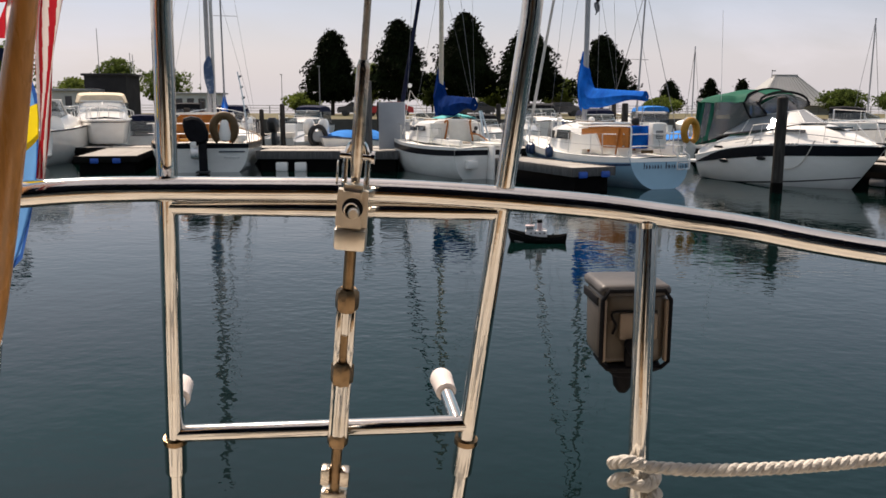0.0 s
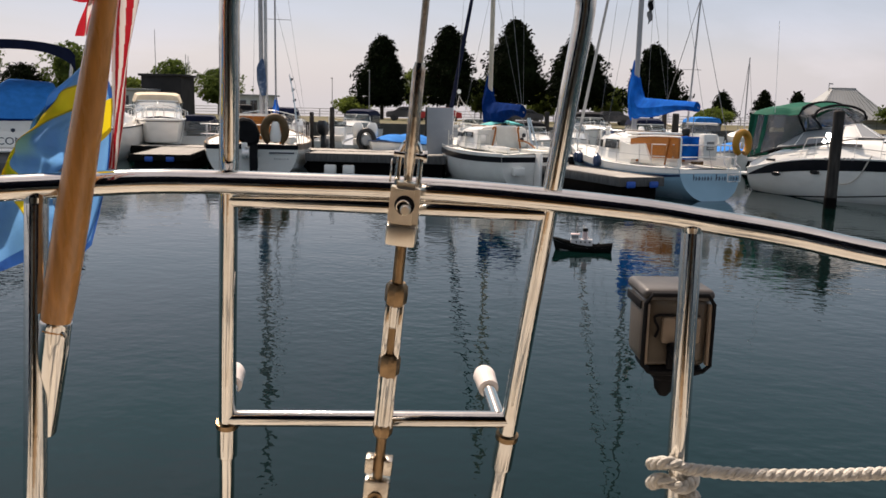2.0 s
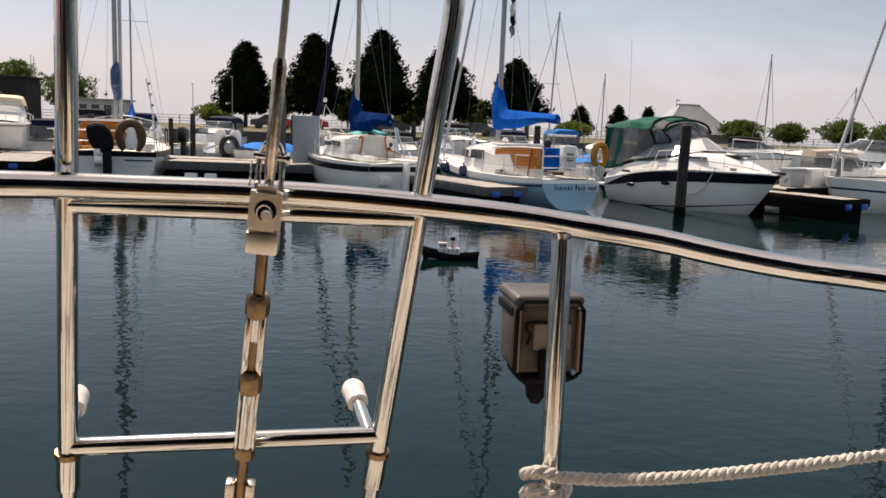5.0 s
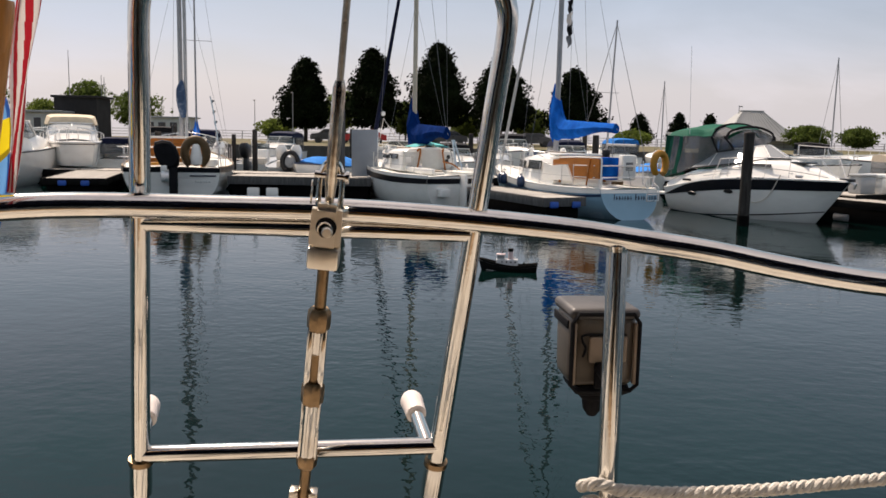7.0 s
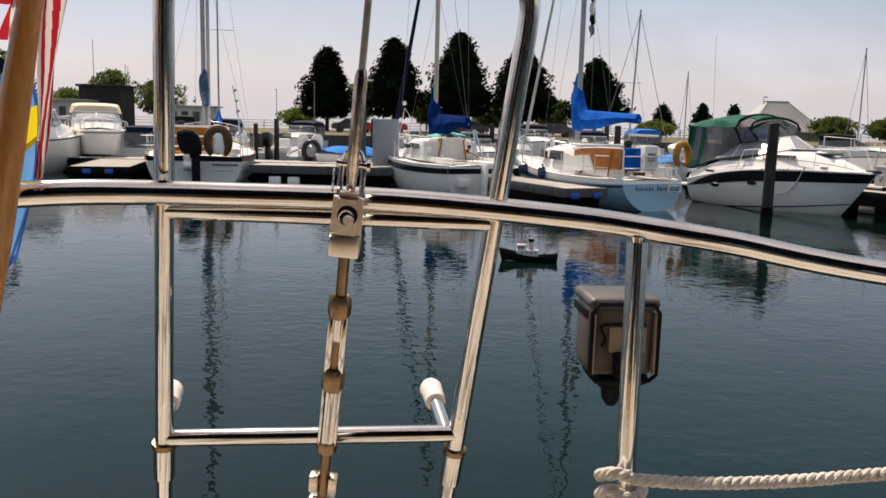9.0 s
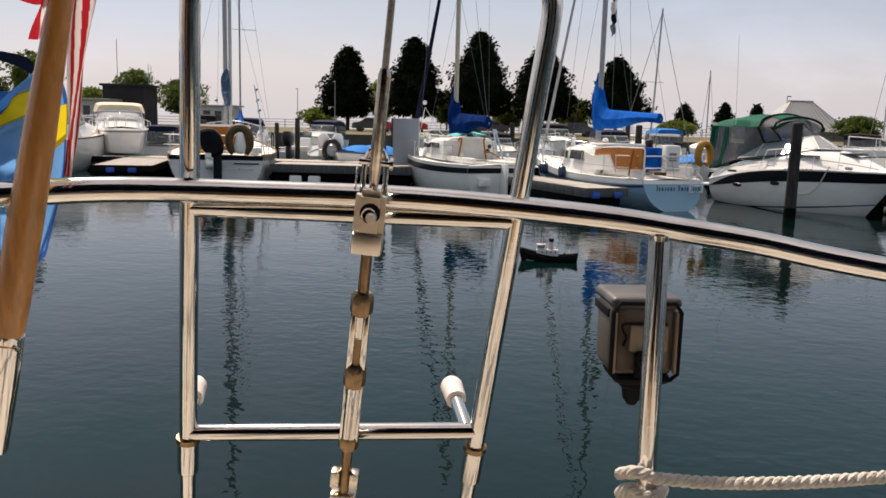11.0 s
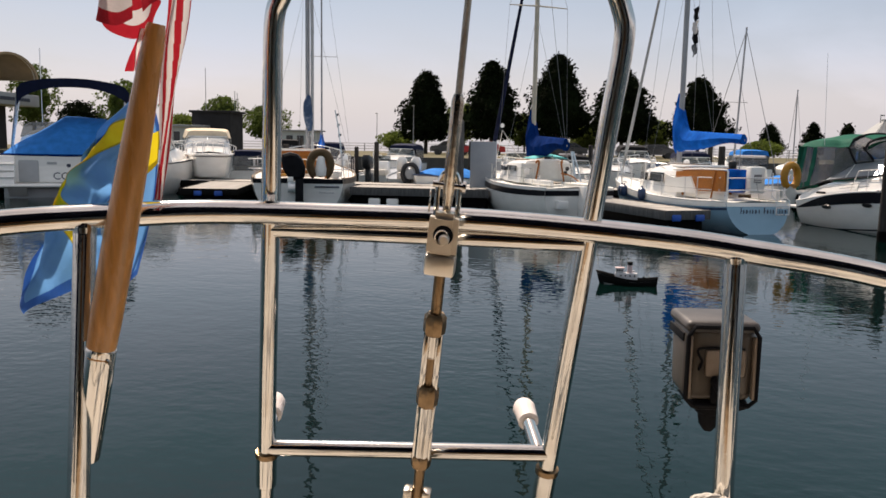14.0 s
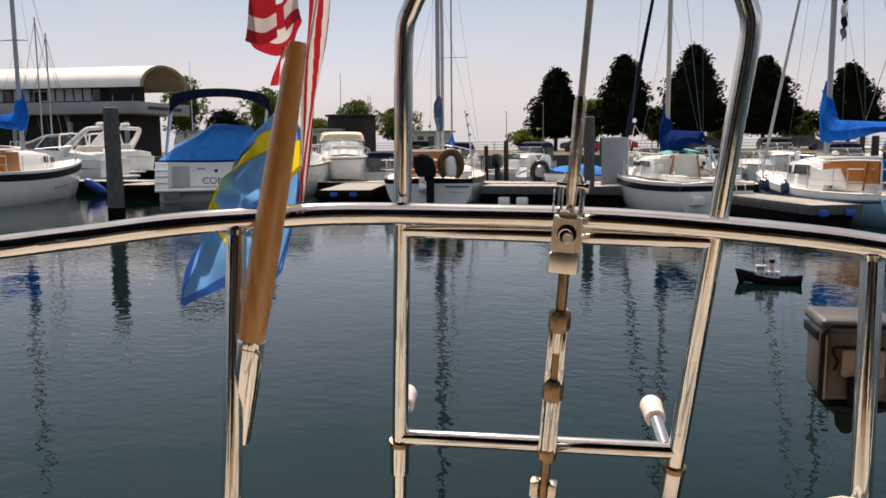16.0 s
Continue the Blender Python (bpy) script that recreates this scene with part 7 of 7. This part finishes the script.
for bx, by, bh, bs, bc, bt in ((-14.5, 47.5, 12, 0.8, M_BLACK_CANVAS, "white motorboat with a black canvas top at the inner quay"), (-7.2, 48.5, 172, 0.75, M_NAVY, "white motorboat with a navy canvas top at the inner quay"),
                               (-0.6, 47.0, 8, 0.7, None, "white motorboat at the inner quay"), (5.6, 48.0, 178, 0.8, M_BLACK_CANVAS, "white motorboat with a black canvas top at the inner quay"), (12.8, 49.0, 15, 0.75, M_TARP, "white motorboat with a blue canvas top at the inner quay")):
    cruiser_plain(bx, by, bh, bs, bc, bt)
for bx, by, bz in ((-9.4, 30.9, 1.9), (0.6, 30.9, 2.0), (6.9, 31.0, 2.1), (-16.5, 31.0, 2.0), (-3.2, 43.2, 2.2), (3.0, 43.2, 2.1), (-12.4, 43.2, 2.2), (9.0, 43.2, 2.2)):
    pile(bx, by, 0.13, bz, M_PILE, "dark mooring pile at the edge of a walkway")
for bx, by in ((-7.6, 30.0), (-1.2, 30.1), (4.2, 30.0)):
    ped = empty("power_pedestal", pose(bx, by, 0.5, 0, 0, 10), "slim grey shore power pedestal on a dock", "power box", "shore power pedestals")
    part("post", box(-0.1, 0.1, -0.08, 0.08, 0.0, 0.9, 0.02), M_GEL_GREY, ped)
    part("cap", box(-0.13, 0.13, -0.11, 0.11, 0.9, 1.02, 0.03), M_GEL, ped)
dock("dock", -40, 44, -90, 1.8, 75, "long timber walkway of the inner slips", board=0.5)


def far_mast(x, y, top, label, stay=1.2, lean=0.0, r=0.05, spread=0.5, cover=None, heading=15):
    """A moored sailboat far off: a low white hull with its mast and stays."""
    b = empty("sailboat", pose(x, y, 0, 0, 0, heading), label, "sailboat", "far moored sailboats")
    H = Hull(7.0, 2.3, 0.75, 1.0, transom=0.7, overhang=0.4, below=0.3)
    part("hull", H.mesh(16, 12), M_GEL, b)
    part("deck", H.deck(), M_NONSKID, b)
    part("cabin", dodge_block([(2.2, 0.8, 0.7, 0.7, 1.25), (4.4, 0.6, 0.45, 0.78, 1.15), (4.9, 0.35, 0.2, 0.82, 0.95)]), M_GEL, b)
    part("mast", tube([(0, 3.9, 1.1), (lean, 3.9, top)], [r, r * 0.8], 8), M_ALU, b)
    part("forestay", tube([(0, 7.1, 1.0), (lean, 3.95, top * 0.97)], 0.016, 5), M_RIG, b)
    part("backstay", tube([(0, 0.1, 0.8), (lean, 3.9, top * 0.98)], 0.014, 5), M_RIG, b)
    if spread:
        part("spreader", tube([(-spread, 3.85, min(6.05, top * 0.55)), (spread, 3.85, min(6.05, top * 0.55))], 0.013, 5), M_POLE, b)
    part("boom", tube([(0, 3.85, 1.7), (0, 1.1, 1.7)], 0.05, 8), M_ALU, b)
    if cover:
        sail_cover(b, 3.9, 1.75, 2.7, cover, 0.9)
    return b


far_mast(10.42, 36.2, 7.6, "white sailboat with a bare alloy mast at an inner slip", lean=0.26)
far_mast(17.56, 56.1, 6.2, "small white sailboat with a short mast", spread=0, heading=-8)
far_mast(24.2, 49.0, 7.35, "white sailboat with a dark forestay beside the far shore", spread=0, heading=-40)
far_mast(32.5, 46.2, 5.35, "white sailboat moored near the far shore", spread=0)
far_mast(-9.1, 35.2, 11.5, "white sailboat with a slim mast and blue cover", r=0.045, spread=0.74, cover=M_SAIL_BLUE)
far_mast(-31.3, 34.0, 8.0, "white sailboat with a bare mast near a long building")
far_mast(-35.0, 37.5, 9.5, "white sailboat with bare spars near a long building")

# ---- model tug afloat ----
tug = empty("model_boat", pose(1.95, 12.0, 0, 0, 0, 84), "black-hulled model tugboat with a pale grey wheelhouse, afloat", "model boat")
TH = Hull(0.84, 0.22, 0.115, 0.185, transom=0.62, overhang=0.05, below=0.04, dip=0.052, power=0.6, full=0.5)
part("hull", TH.mesh(26, 12), M_TOY_BLACK, tug, "black hull")
part("deck", TH.deck(0.004, 0.03), M_TOY_GREY, tug)
for s in (-1, 1):
    part("bulwark", tube(TH.edge(s, 0.004, 0.002), 0.006, 6), M_TOY_BLACK, tug)
    part("boot_line", tube([TH.pt(0.02 + 0.9 * k / 12, 0.3 if s < 0 else 0.7, 0.004) for k in range(13)], 0.003, 5), M_TOY_GREY, tug, "pale waterline")
part("deckhouse", box(-0.065, 0.065, 0.3, 0.62, 0.06, 0.17, 0.008), M_TOY_GREY, tug)
wheelhouse = part("wheelhouse", box(-0.055, 0.055, 0.5, 0.61, 0.17, 0.235, 0.008), M_TOY_GREY, tug)
part("wheelhouse_roof", box(-0.063, 0.063, 0.488, 0.62, 0.235, 0.245, 0.003), M_TOY_PINK, wheelhouse)
for k in range(3):
    part("window", box(-0.058, -0.054, 0.51 + 0.033 * k, 0.532 + 0.033 * k, 0.195, 0.222, 0.001), M_GLASS_DARK, wheelhouse)
    part("window", box(0.054, 0.058, 0.51 + 0.033 * k, 0.532 + 0.033 * k, 0.195, 0.222, 0.001), M_GLASS_DARK, wheelhouse)
for k in range(4):
    part("porthole", lathe([(0.012, 0), (0.013, 0.003), (0.009, 0.005)], 10, m=pose(0.064, 0.34 + 0.065 * k, 0.135, 0, 90)), M_TOY_BLACK, tug)
    part("porthole", lathe([(0.012, 0), (0.013, 0.003), (0.009, 0.005)], 10, m=pose(-0.064, 0.34 + 0.065 * k, 0.135, 0, -90)), M_TOY_BLACK, tug)
funnel = part("funnel", lathe([(0.036, 0.0), (0.034, 0.1), (0.037, 0.104), (0.033, 0.12)], 16, m=pose(0, 0.41, 0.168)), M_TOY_PINK, tug, "buff funnel")
part("funnel_top", lathe([(0.037, 0.0), (0.042, 0.045), (0.03, 0.05)], 16, m=pose(0, 0.41, 0.285)), M_TOY_BLACK, funnel, "black funnel top")
mast = part("mast", tube([(0, 0.545, 0.24), (0, 0.535, 0.41)], 0.006, 6), M_TOY_GREY, tug)
part("crosstree", tube([(-0.035, 0.54, 0.34), (0.035, 0.54, 0.34)], 0.003, 6), M_TOY_GREY, mast)
part("mast_lamp", lathe([(0.008, 0), (0.012, 0.01), (0.006, 0.022)], 10, m=pose(0, 0.528, 0.36)), M_TOY_GREY, mast)
part("towing_bitt", box(-0.025, 0.025, 0.2, 0.225, 0.05, 0.125, 0.004), M_TOY_BLACK, tug)
part("lifeboat", loft([[Vector((0.075 + 0.014 * math.cos(a) * k, 0.33 + y, 0.185 + 0.012 * math.sin(a) * k)) for a in [2 * math.pi * q / 8 for q in range(8)]] for y, k in ((0.0, 0.2), (0.02, 0.9), (0.05, 1.0), (0.08, 0.9), (0.1, 0.2))], close=True), M_TOY_GREY, tug)
part("capstan", lathe([(0.016, 0), (0.011, 0.02), (0.016, 0.045)], 12, m=pose(0, 0.72, 0.09)), M_TOY_GREY, tug)
part("fender_roll", tube([(-0.04, 0.83, 0.16), (0, 0.875, 0.175), (0.04, 0.83, 0.16)], 0.013, 8, smooth=4), M_TOY_BLACK, tug)

# ---- buildings on the shore ----
def pavilion():
    ang = math.degrees(math.atan2(-0.1, -0.99))
    b = empty("pavilion", pose(-48.0, 71.0, -0.35, 0, 0, ang), "long two-storey pavilion with a white barrel roof", "building")
    L, Wd = 44.0, 9.0      # local x runs along the building, y towards the harbour side is +
    front = 1
    # dark block put in for the shade of the open ground floor
    part("ground_recess_block", box(2, L, -Wd / 2 + 1.0, Wd / 2 - 2.0, 0.9, 5.32, 0.0), M_BRICK, b)
    part("slab", box(-0.5, L, -Wd / 2 - 0.6, Wd / 2 + 0.6, 5.3, 6.4, 0.05), M_CONCRETE, b, "pale concrete balcony fascia")
    part("upper_wall", box(3.6, L, -Wd / 2 + 1.2, Wd / 2 - 1.2, 6.35, 8.3, 0.0), M_BRICK, b)
    n = 24
    def vault(r0, z0, x0, x1, t):
        rings = []
        for x in (x0, x1):
            outer = [Vector((x, -r0 * math.cos(math.pi * k / n), z0 + r0 * 0.48 * math.sin(math.pi * k / n))) for k in range(n + 1)]
            inner = [Vector((x, -(r0 - t) * math.cos(math.pi * k / n), z0 + (r0 - t) * 0.48 * math.sin(math.pi * k / n))) for k in range(n, -1, -1)]
            rings.append(outer + inner)
        return loft(rings, close=True)
    part("roof", vault(Wd / 2 + 0.15, 7.75, -0.6, L, 0.3), M_ROOF_WHITE, b, "white barrel vault roof")
    part("vault_lining", vault(Wd / 2 - 0.17, 7.75, -0.45, L, 0.08), M_VAULT, b, "tan timber vault lining")
    part("fascia_arch", vault(Wd / 2 + 0.2, 7.75, -0.72, -0.61, 0.45), M_VAULT, b)
    for i in range(5):
        x0 = 4.2 + i * 7.4
        for k in range(6):
            w = part("window", box(x0 + k * 0.95, x0 + k * 0.95 + 0.82, Wd / 2 - 1.22, Wd / 2 - 1.12, 6.6, 7.75, 0.0), M_GLASS_PALE if (i * 5 + k) % 7 else M_GLASS_DARK, b)
            part("mullion", box(x0 + k * 0.95 - 0.06, x0 + k * 0.95, Wd / 2 - 1.2, Wd / 2 - 1.05, 6.5, 7.85, 0.0), M_BRICK, w)
    for i in range(8):
        part("column", box(1.0 + i * 5.8, 1.35 + i * 5.8, Wd / 2 - 0.4, Wd / 2 - 0.05, 0.9, 4.6, 0.02), M_CONCRETE, b)
    for i in range(22):
        part("baluster", tube([(i * 2.0, Wd / 2 + 0.5, 6.4), (i * 2.0, Wd / 2 + 0.5, 7.0)], 0.03, 5), M_POLE, b)
    bars = bmesh.new()
    for k in range(22):
        box(-0.56, -0.5, -3.2 + k * 0.3, -3.2 + k * 0.3 + 0.2, 5.7, 6.0, bm=bars)
    tagged(part("sign_lettering", bars, M_INK, b, "small dark sign lettering"), kind="stuff")
    part("end_wall", box(3.4, 3.6, -Wd / 2 + 1.3, Wd / 2 - 1.3, 5.95, 9.0, 0.0), M_BRICK, b)
    return b


pavilion()


def block_building(x, y, w, d, h, rot, mat, roof, label, windows=0, base=SHORE_Z, cap=0.25):
    b = empty("building", pose(x, y, base, 0, 0, rot), label, "building")
    part("wall", box(-w / 2, w / 2, -d / 2, d / 2, 0, h, 0.0), mat, b)
    part("roof", box(-w / 2 - 0.25, w / 2 + 0.25, -d / 2 - 0.25, d / 2 + 0.25, h, h + cap, 0.03), roof, b)
    for k in range(windows):
        x0 = -w / 2 + (k + 0.5) * w / windows - 0.35
        part("window", box(x0, x0 + 0.7, -d / 2 - 0.03, -d / 2 + 0.02, h * 0.35, h * 0.8), M_GLASS_DARK, b)
        part("window_frame", box(x0 - 0.08, x0 + 0.78, -d / 2 - 0.02, -d / 2 + 0.01, h * 0.33, h * 0.35), M_GEL, b)
    return b


block_building(-36.3, 92, 4.5, 4, 4.2, 0, M_BRICK, M_BRICK, "dark flat-roofed service building on the shore", 0)
block_building(-38.8, 88, 4.5, 3, 2.5, 0, M_SIDING, M_CONCRETE, "small pale building with a flat roof", 1)
block_building(-25.0, 86, 4.6, 3, 2.2, 2, M_SIDING, M_CONCRETE, "pale prefabricated cabin with small windows", 4, cap=0.15)
block_building(37.5, 108, 7.0, 4, 1.8, 0, M_SIDING, M_CONCRETE, "low pale building among trees", 3)


def shed():
    b = empty("building", pose(45.9, 112, SHORE_Z, 0, 0, 0), "grey building with a steep hipped metal roof", "building")
    part("wall", box(-5.0, 5.0, -4, 4, 0, 1.4, 0.0), M_SIDING, b)
    rings = [[Vector((-5.8, -4.8, 1.2)), Vector((5.8, -4.8, 1.2)), Vector((5.8, 4.8, 1.2)), Vector((-5.8, 4.8, 1.2))],
             [Vector((-4.2, -3.4, 2.3)), Vector((4.2, -3.4, 2.3)), Vector((4.2, 3.4, 2.3)), Vector((-4.2, 3.4, 2.3))],
             [Vector((-1.4, -0.4, 5.15)), Vector((1.5, -0.4, 5.15)), Vector((1.5, 0.4, 5.15)), Vector((-1.4, 0.4, 5.15))]]
    part("roof", loft(rings, close=True), M_ROOF_GREY, b, "grey standing-seam hipped roof", smooth=False)
    part("ridge_cap", box(-1.5, 1.6, -0.45, 0.45, 5.14, 5.28, 0.04), M_ROOF_GREY, b)
    for k in range(14):
        x0 = -5.2 + 0.8 * k
        t = (x0 + 0.2) / 5.8
        part("seam", tube([(x0, -4.78, 1.24), (x0 * 0.73, -3.4, 2.33), (max(-1.4, min(1.5, x0 * 0.33)), -0.42, 5.17)], 0.035, 4), M_ROOF_GREY, b)
    part("vane_pole", tube([(-1.7, 0, 4.8), (-1.7, 0, 5.9)], 0.05, 5), M_POLE, b)
    part("vane", box(-1.7, -1.2, -0.03, 0.03, 5.7, 5.85, 0.0), M_POLE, b)
    return b


shed()


def lamp_post(x, y, h, label="slim grey lamp post on the shore", head=True):
    b = empty("street_lamp" if head else "pole", pose(x, y, SHORE_Z), label, "lamp" if head else "pole", "shore lamp posts" if head else "bare shore poles")
    part("shaft", tube([(0, 0, 0), (0, 0, h)], [0.055, 0.035], 8), M_POLE, b)
    part("foot", box(-0.12, 0.12, -0.12, 0.12, 0.0, 0.1, 0.02), M_POLE, b)
    if head:
        part("head", box(-0.22, 0.08, -0.07, 0.07, h, h + 0.09, 0.03), M_POLE, b)


for x, y, h in ((-19.2, 100, 4.7), (-12.9, 88, 5.1)):
    lamp_post(x, y, h)
for x, y, h in ((-38.5, 94, 9.5), (-34.6, 93, 6.8), (-34.3, 93, 6.6)):
    lamp_post(x, y, h, "thin grey bare pole beside a dark building", False)


def car(x, y, rot, mat, label):
    b = empty("car", pose(x, y, SHORE_Z, 0, 0, rot), label, "car", "cars parked on the shore")
    prof = [(-2.1, 0.35), (-2.15, 0.7), (-2.0, 0.95), (-1.3, 1.02), (-0.7, 1.45), (0.9, 1.48), (1.6, 1.05), (2.1, 0.95), (2.15, 0.4)]
    part("body", loft([[Vector((x_, s * 0.85, z_)) for x_, z_ in prof] for s in (-1, -0.3, 0.3, 1)], close=True), mat, b)
    part("side_glass", loft([[Vector((x_, s, z_)) for x_, z_ in ((-1.1, 1.04), (-0.65, 1.38), (0.85, 1.4), (1.35, 1.06))] for s in (-0.86, 0.86)], close=True), M_GLASS_DARK, b)
    for x_ in (-1.35, 1.35):
        for s in (-1, 1):
            part("wheel", tube([(x_, s * 0.65, 0.32), (x_, s * 0.87, 0.32)], 0.32, 14), M_RUBBER, b)


car(-5.0, 84, 4, M_RED, "red car parked on the grass")
car(-8.6, 86, 0, M_CAR, "dark car parked under a tree")
car(3.4, 86, -3, M_CAR, "dark car parked near the shore trees")
car(12.5, 88, 2, M_CAR, "dark car parked behind the sailboats")
# ---- trees ----
def tree(x, y, height, width, mat, label, shape="cone", seed=1, leaves=2600, size=0.3, trunk=None, base=SHORE_Z):
    rnd = random.Random(seed)
    t = empty("tree", pose(x, y, base), label, "tree", "shore trees")
    clear = height * (0.19 if shape == "cone" else 0.28)
    tr = trunk or height * 0.022
    part("trunk", tube([(0, 0, -0.1), (0.05, 0, clear), (0.0, 0.05, height * 0.55), (0, 0, height * 0.88)], [tr * 1.25, tr, tr * 0.6, tr * 0.15], 8, smooth=3), M_BARK, t)
    def radius(h):
        """Crown radius at a fraction h of the crown's height."""
        if shape == "cone":
            return width / 2 * max(0.0, (1 - h) ** 0.6) * min(1.0, (h + 0.08) / 0.26) ** 0.5 * 1.17
        return width / 2 * math.sqrt(max(0.0, 1 - (2 * h - 0.95) ** 2 / 1.1))
    ch = height - clear
    for k in range(9 if shape == "cone" else 7):
        h = 0.05 + 0.08 * k
        a = k * 2.4 + seed
        r = radius(h + 0.1) * 0.8
        z0 = clear + ch * h * 0.8
        part("limb", tube([(0, 0, z0), (r * 0.5 * math.cos(a), r * 0.5 * math.sin(a), z0 + 0.12 * ch), (r * math.cos(a), r * math.sin(a), z0 + 0.2 * ch)], [tr * 0.5, tr * 0.3, tr * 0.1], 6), M_BARK, t)
    verts, faces = [], []
    phase = [rnd.uniform(0, 6.28) for _ in range(6)]
    def lump(a, h):
        return 1 + 0.13 * math.sin(3 * a + phase[0] + 5 * h) + 0.12 * math.sin(7 * a + phase[1] - 11 * h) + 0.13 * math.sin(17 * h + phase[2] + 2 * a) + 0.1 * math.sin(37 * h + phase[3] + 5 * a)
    clumps = leaves // 9
    for c in range(clumps):
        h = rnd.random() ** 1.15
        a = rnd.uniform(0, 2 * math.pi)
        rr = radius(h) * lump(a, h)
        q = rnd.random() ** 0.35
        cx, cy, cz = rr * q * math.cos(a), rr * q * math.sin(a), clear + ch * h
        cr = size * (1.3 + rnd.random())
        for k in range(9):
            p = Vector((cx + rnd.gauss(0, cr * 0.6), cy + rnd.gauss(0, cr * 0.6), cz + rnd.gauss(0, cr * 0.5)))
            n = Vector((rnd.gauss(0, 1), rnd.gauss(0, 1), rnd.gauss(0.3, 0.8))).normalized()
            u = n.orthogonal().normalized()
            w = n.cross(u)
            s = size * rnd.uniform(0.6, 1.3)
            i = len(verts)
            verts += [p - u * s, p + w * s * 0.55 + n * s * 0.12, p + u * s, p - w * s * 0.55 + n * s * 0.12]
            faces.append((i, i + 1, i + 2, i + 3))
    me = bpy.data.meshes.new("crown")
    me.from_pydata(verts, [], faces)
    me.materials.append(mat)
    crown = new("crown", me)
    crown.parent = t
    # the dense inside of the crown
    inner = bmesh.new()
    bmesh.ops.create_icosphere(inner, subdivisions=3, radius=1.0)
    for v in inner.verts:
        h = (v.co.z + 1) / 2
        a = math.atan2(v.co.y, v.co.x)
        rr = radius(min(0.97, max(0.02, h))) * (0.76 if shape == "cone" else 0.52) * lump(a, h)
        l = math.hypot(v.co.x, v.co.y) or 1
        v.co = Vector((v.co.x / l * rr * min(1, l * 1.6), v.co.y / l * rr * min(1, l * 1.6), clear + ch * (0.06 + 0.86 * h)))
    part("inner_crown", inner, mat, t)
    return t


DARK = "dark green dense tree on the harbour shore"
LIGHT = "light green small tree on the harbour shore"
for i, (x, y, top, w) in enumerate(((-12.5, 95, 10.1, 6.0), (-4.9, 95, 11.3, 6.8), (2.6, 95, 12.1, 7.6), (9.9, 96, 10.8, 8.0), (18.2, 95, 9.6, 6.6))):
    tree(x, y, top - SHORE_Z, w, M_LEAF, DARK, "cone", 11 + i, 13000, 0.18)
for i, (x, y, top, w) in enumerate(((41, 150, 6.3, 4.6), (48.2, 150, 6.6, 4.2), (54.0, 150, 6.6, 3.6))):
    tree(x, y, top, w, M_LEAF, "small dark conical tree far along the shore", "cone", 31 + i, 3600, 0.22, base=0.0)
thing("far_bank", prism([(20, 140), (260, 140), (260, 170), (20, 170)], -0.5, 0.6), M_GRASS, "low grassy bank on the far side", "ground", kind="structure")
for i, (x, y, top, w, m) in enumerate(((-17.4, 105, 3.4, 4.5, M_LEAF_LIGHT), (-9.0, 102, 7.0, 4.0, M_LEAF_LIGHT), (-1.2, 104, 5.8, 3.6, M_LEAF_FAR), (14.6, 103, 5.2, 5.2, M_LEAF_LIGHT), (6.2, 101, 4.4, 3.4, M_LEAF_LIGHT),
                                       (27.5, 104, 2.9, 4.2, M_LEAF_LIGHT), (50.2, 104, 4.0, 5.6, M_LEAF_FAR), (56.8, 104, 3.8, 4.4, M_LEAF_FAR), (-41.2, 106, 7.7, 5.8, M_LEAF_FAR), (-45.8, 104, 5.2, 4.6, M_LEAF_LIGHT),
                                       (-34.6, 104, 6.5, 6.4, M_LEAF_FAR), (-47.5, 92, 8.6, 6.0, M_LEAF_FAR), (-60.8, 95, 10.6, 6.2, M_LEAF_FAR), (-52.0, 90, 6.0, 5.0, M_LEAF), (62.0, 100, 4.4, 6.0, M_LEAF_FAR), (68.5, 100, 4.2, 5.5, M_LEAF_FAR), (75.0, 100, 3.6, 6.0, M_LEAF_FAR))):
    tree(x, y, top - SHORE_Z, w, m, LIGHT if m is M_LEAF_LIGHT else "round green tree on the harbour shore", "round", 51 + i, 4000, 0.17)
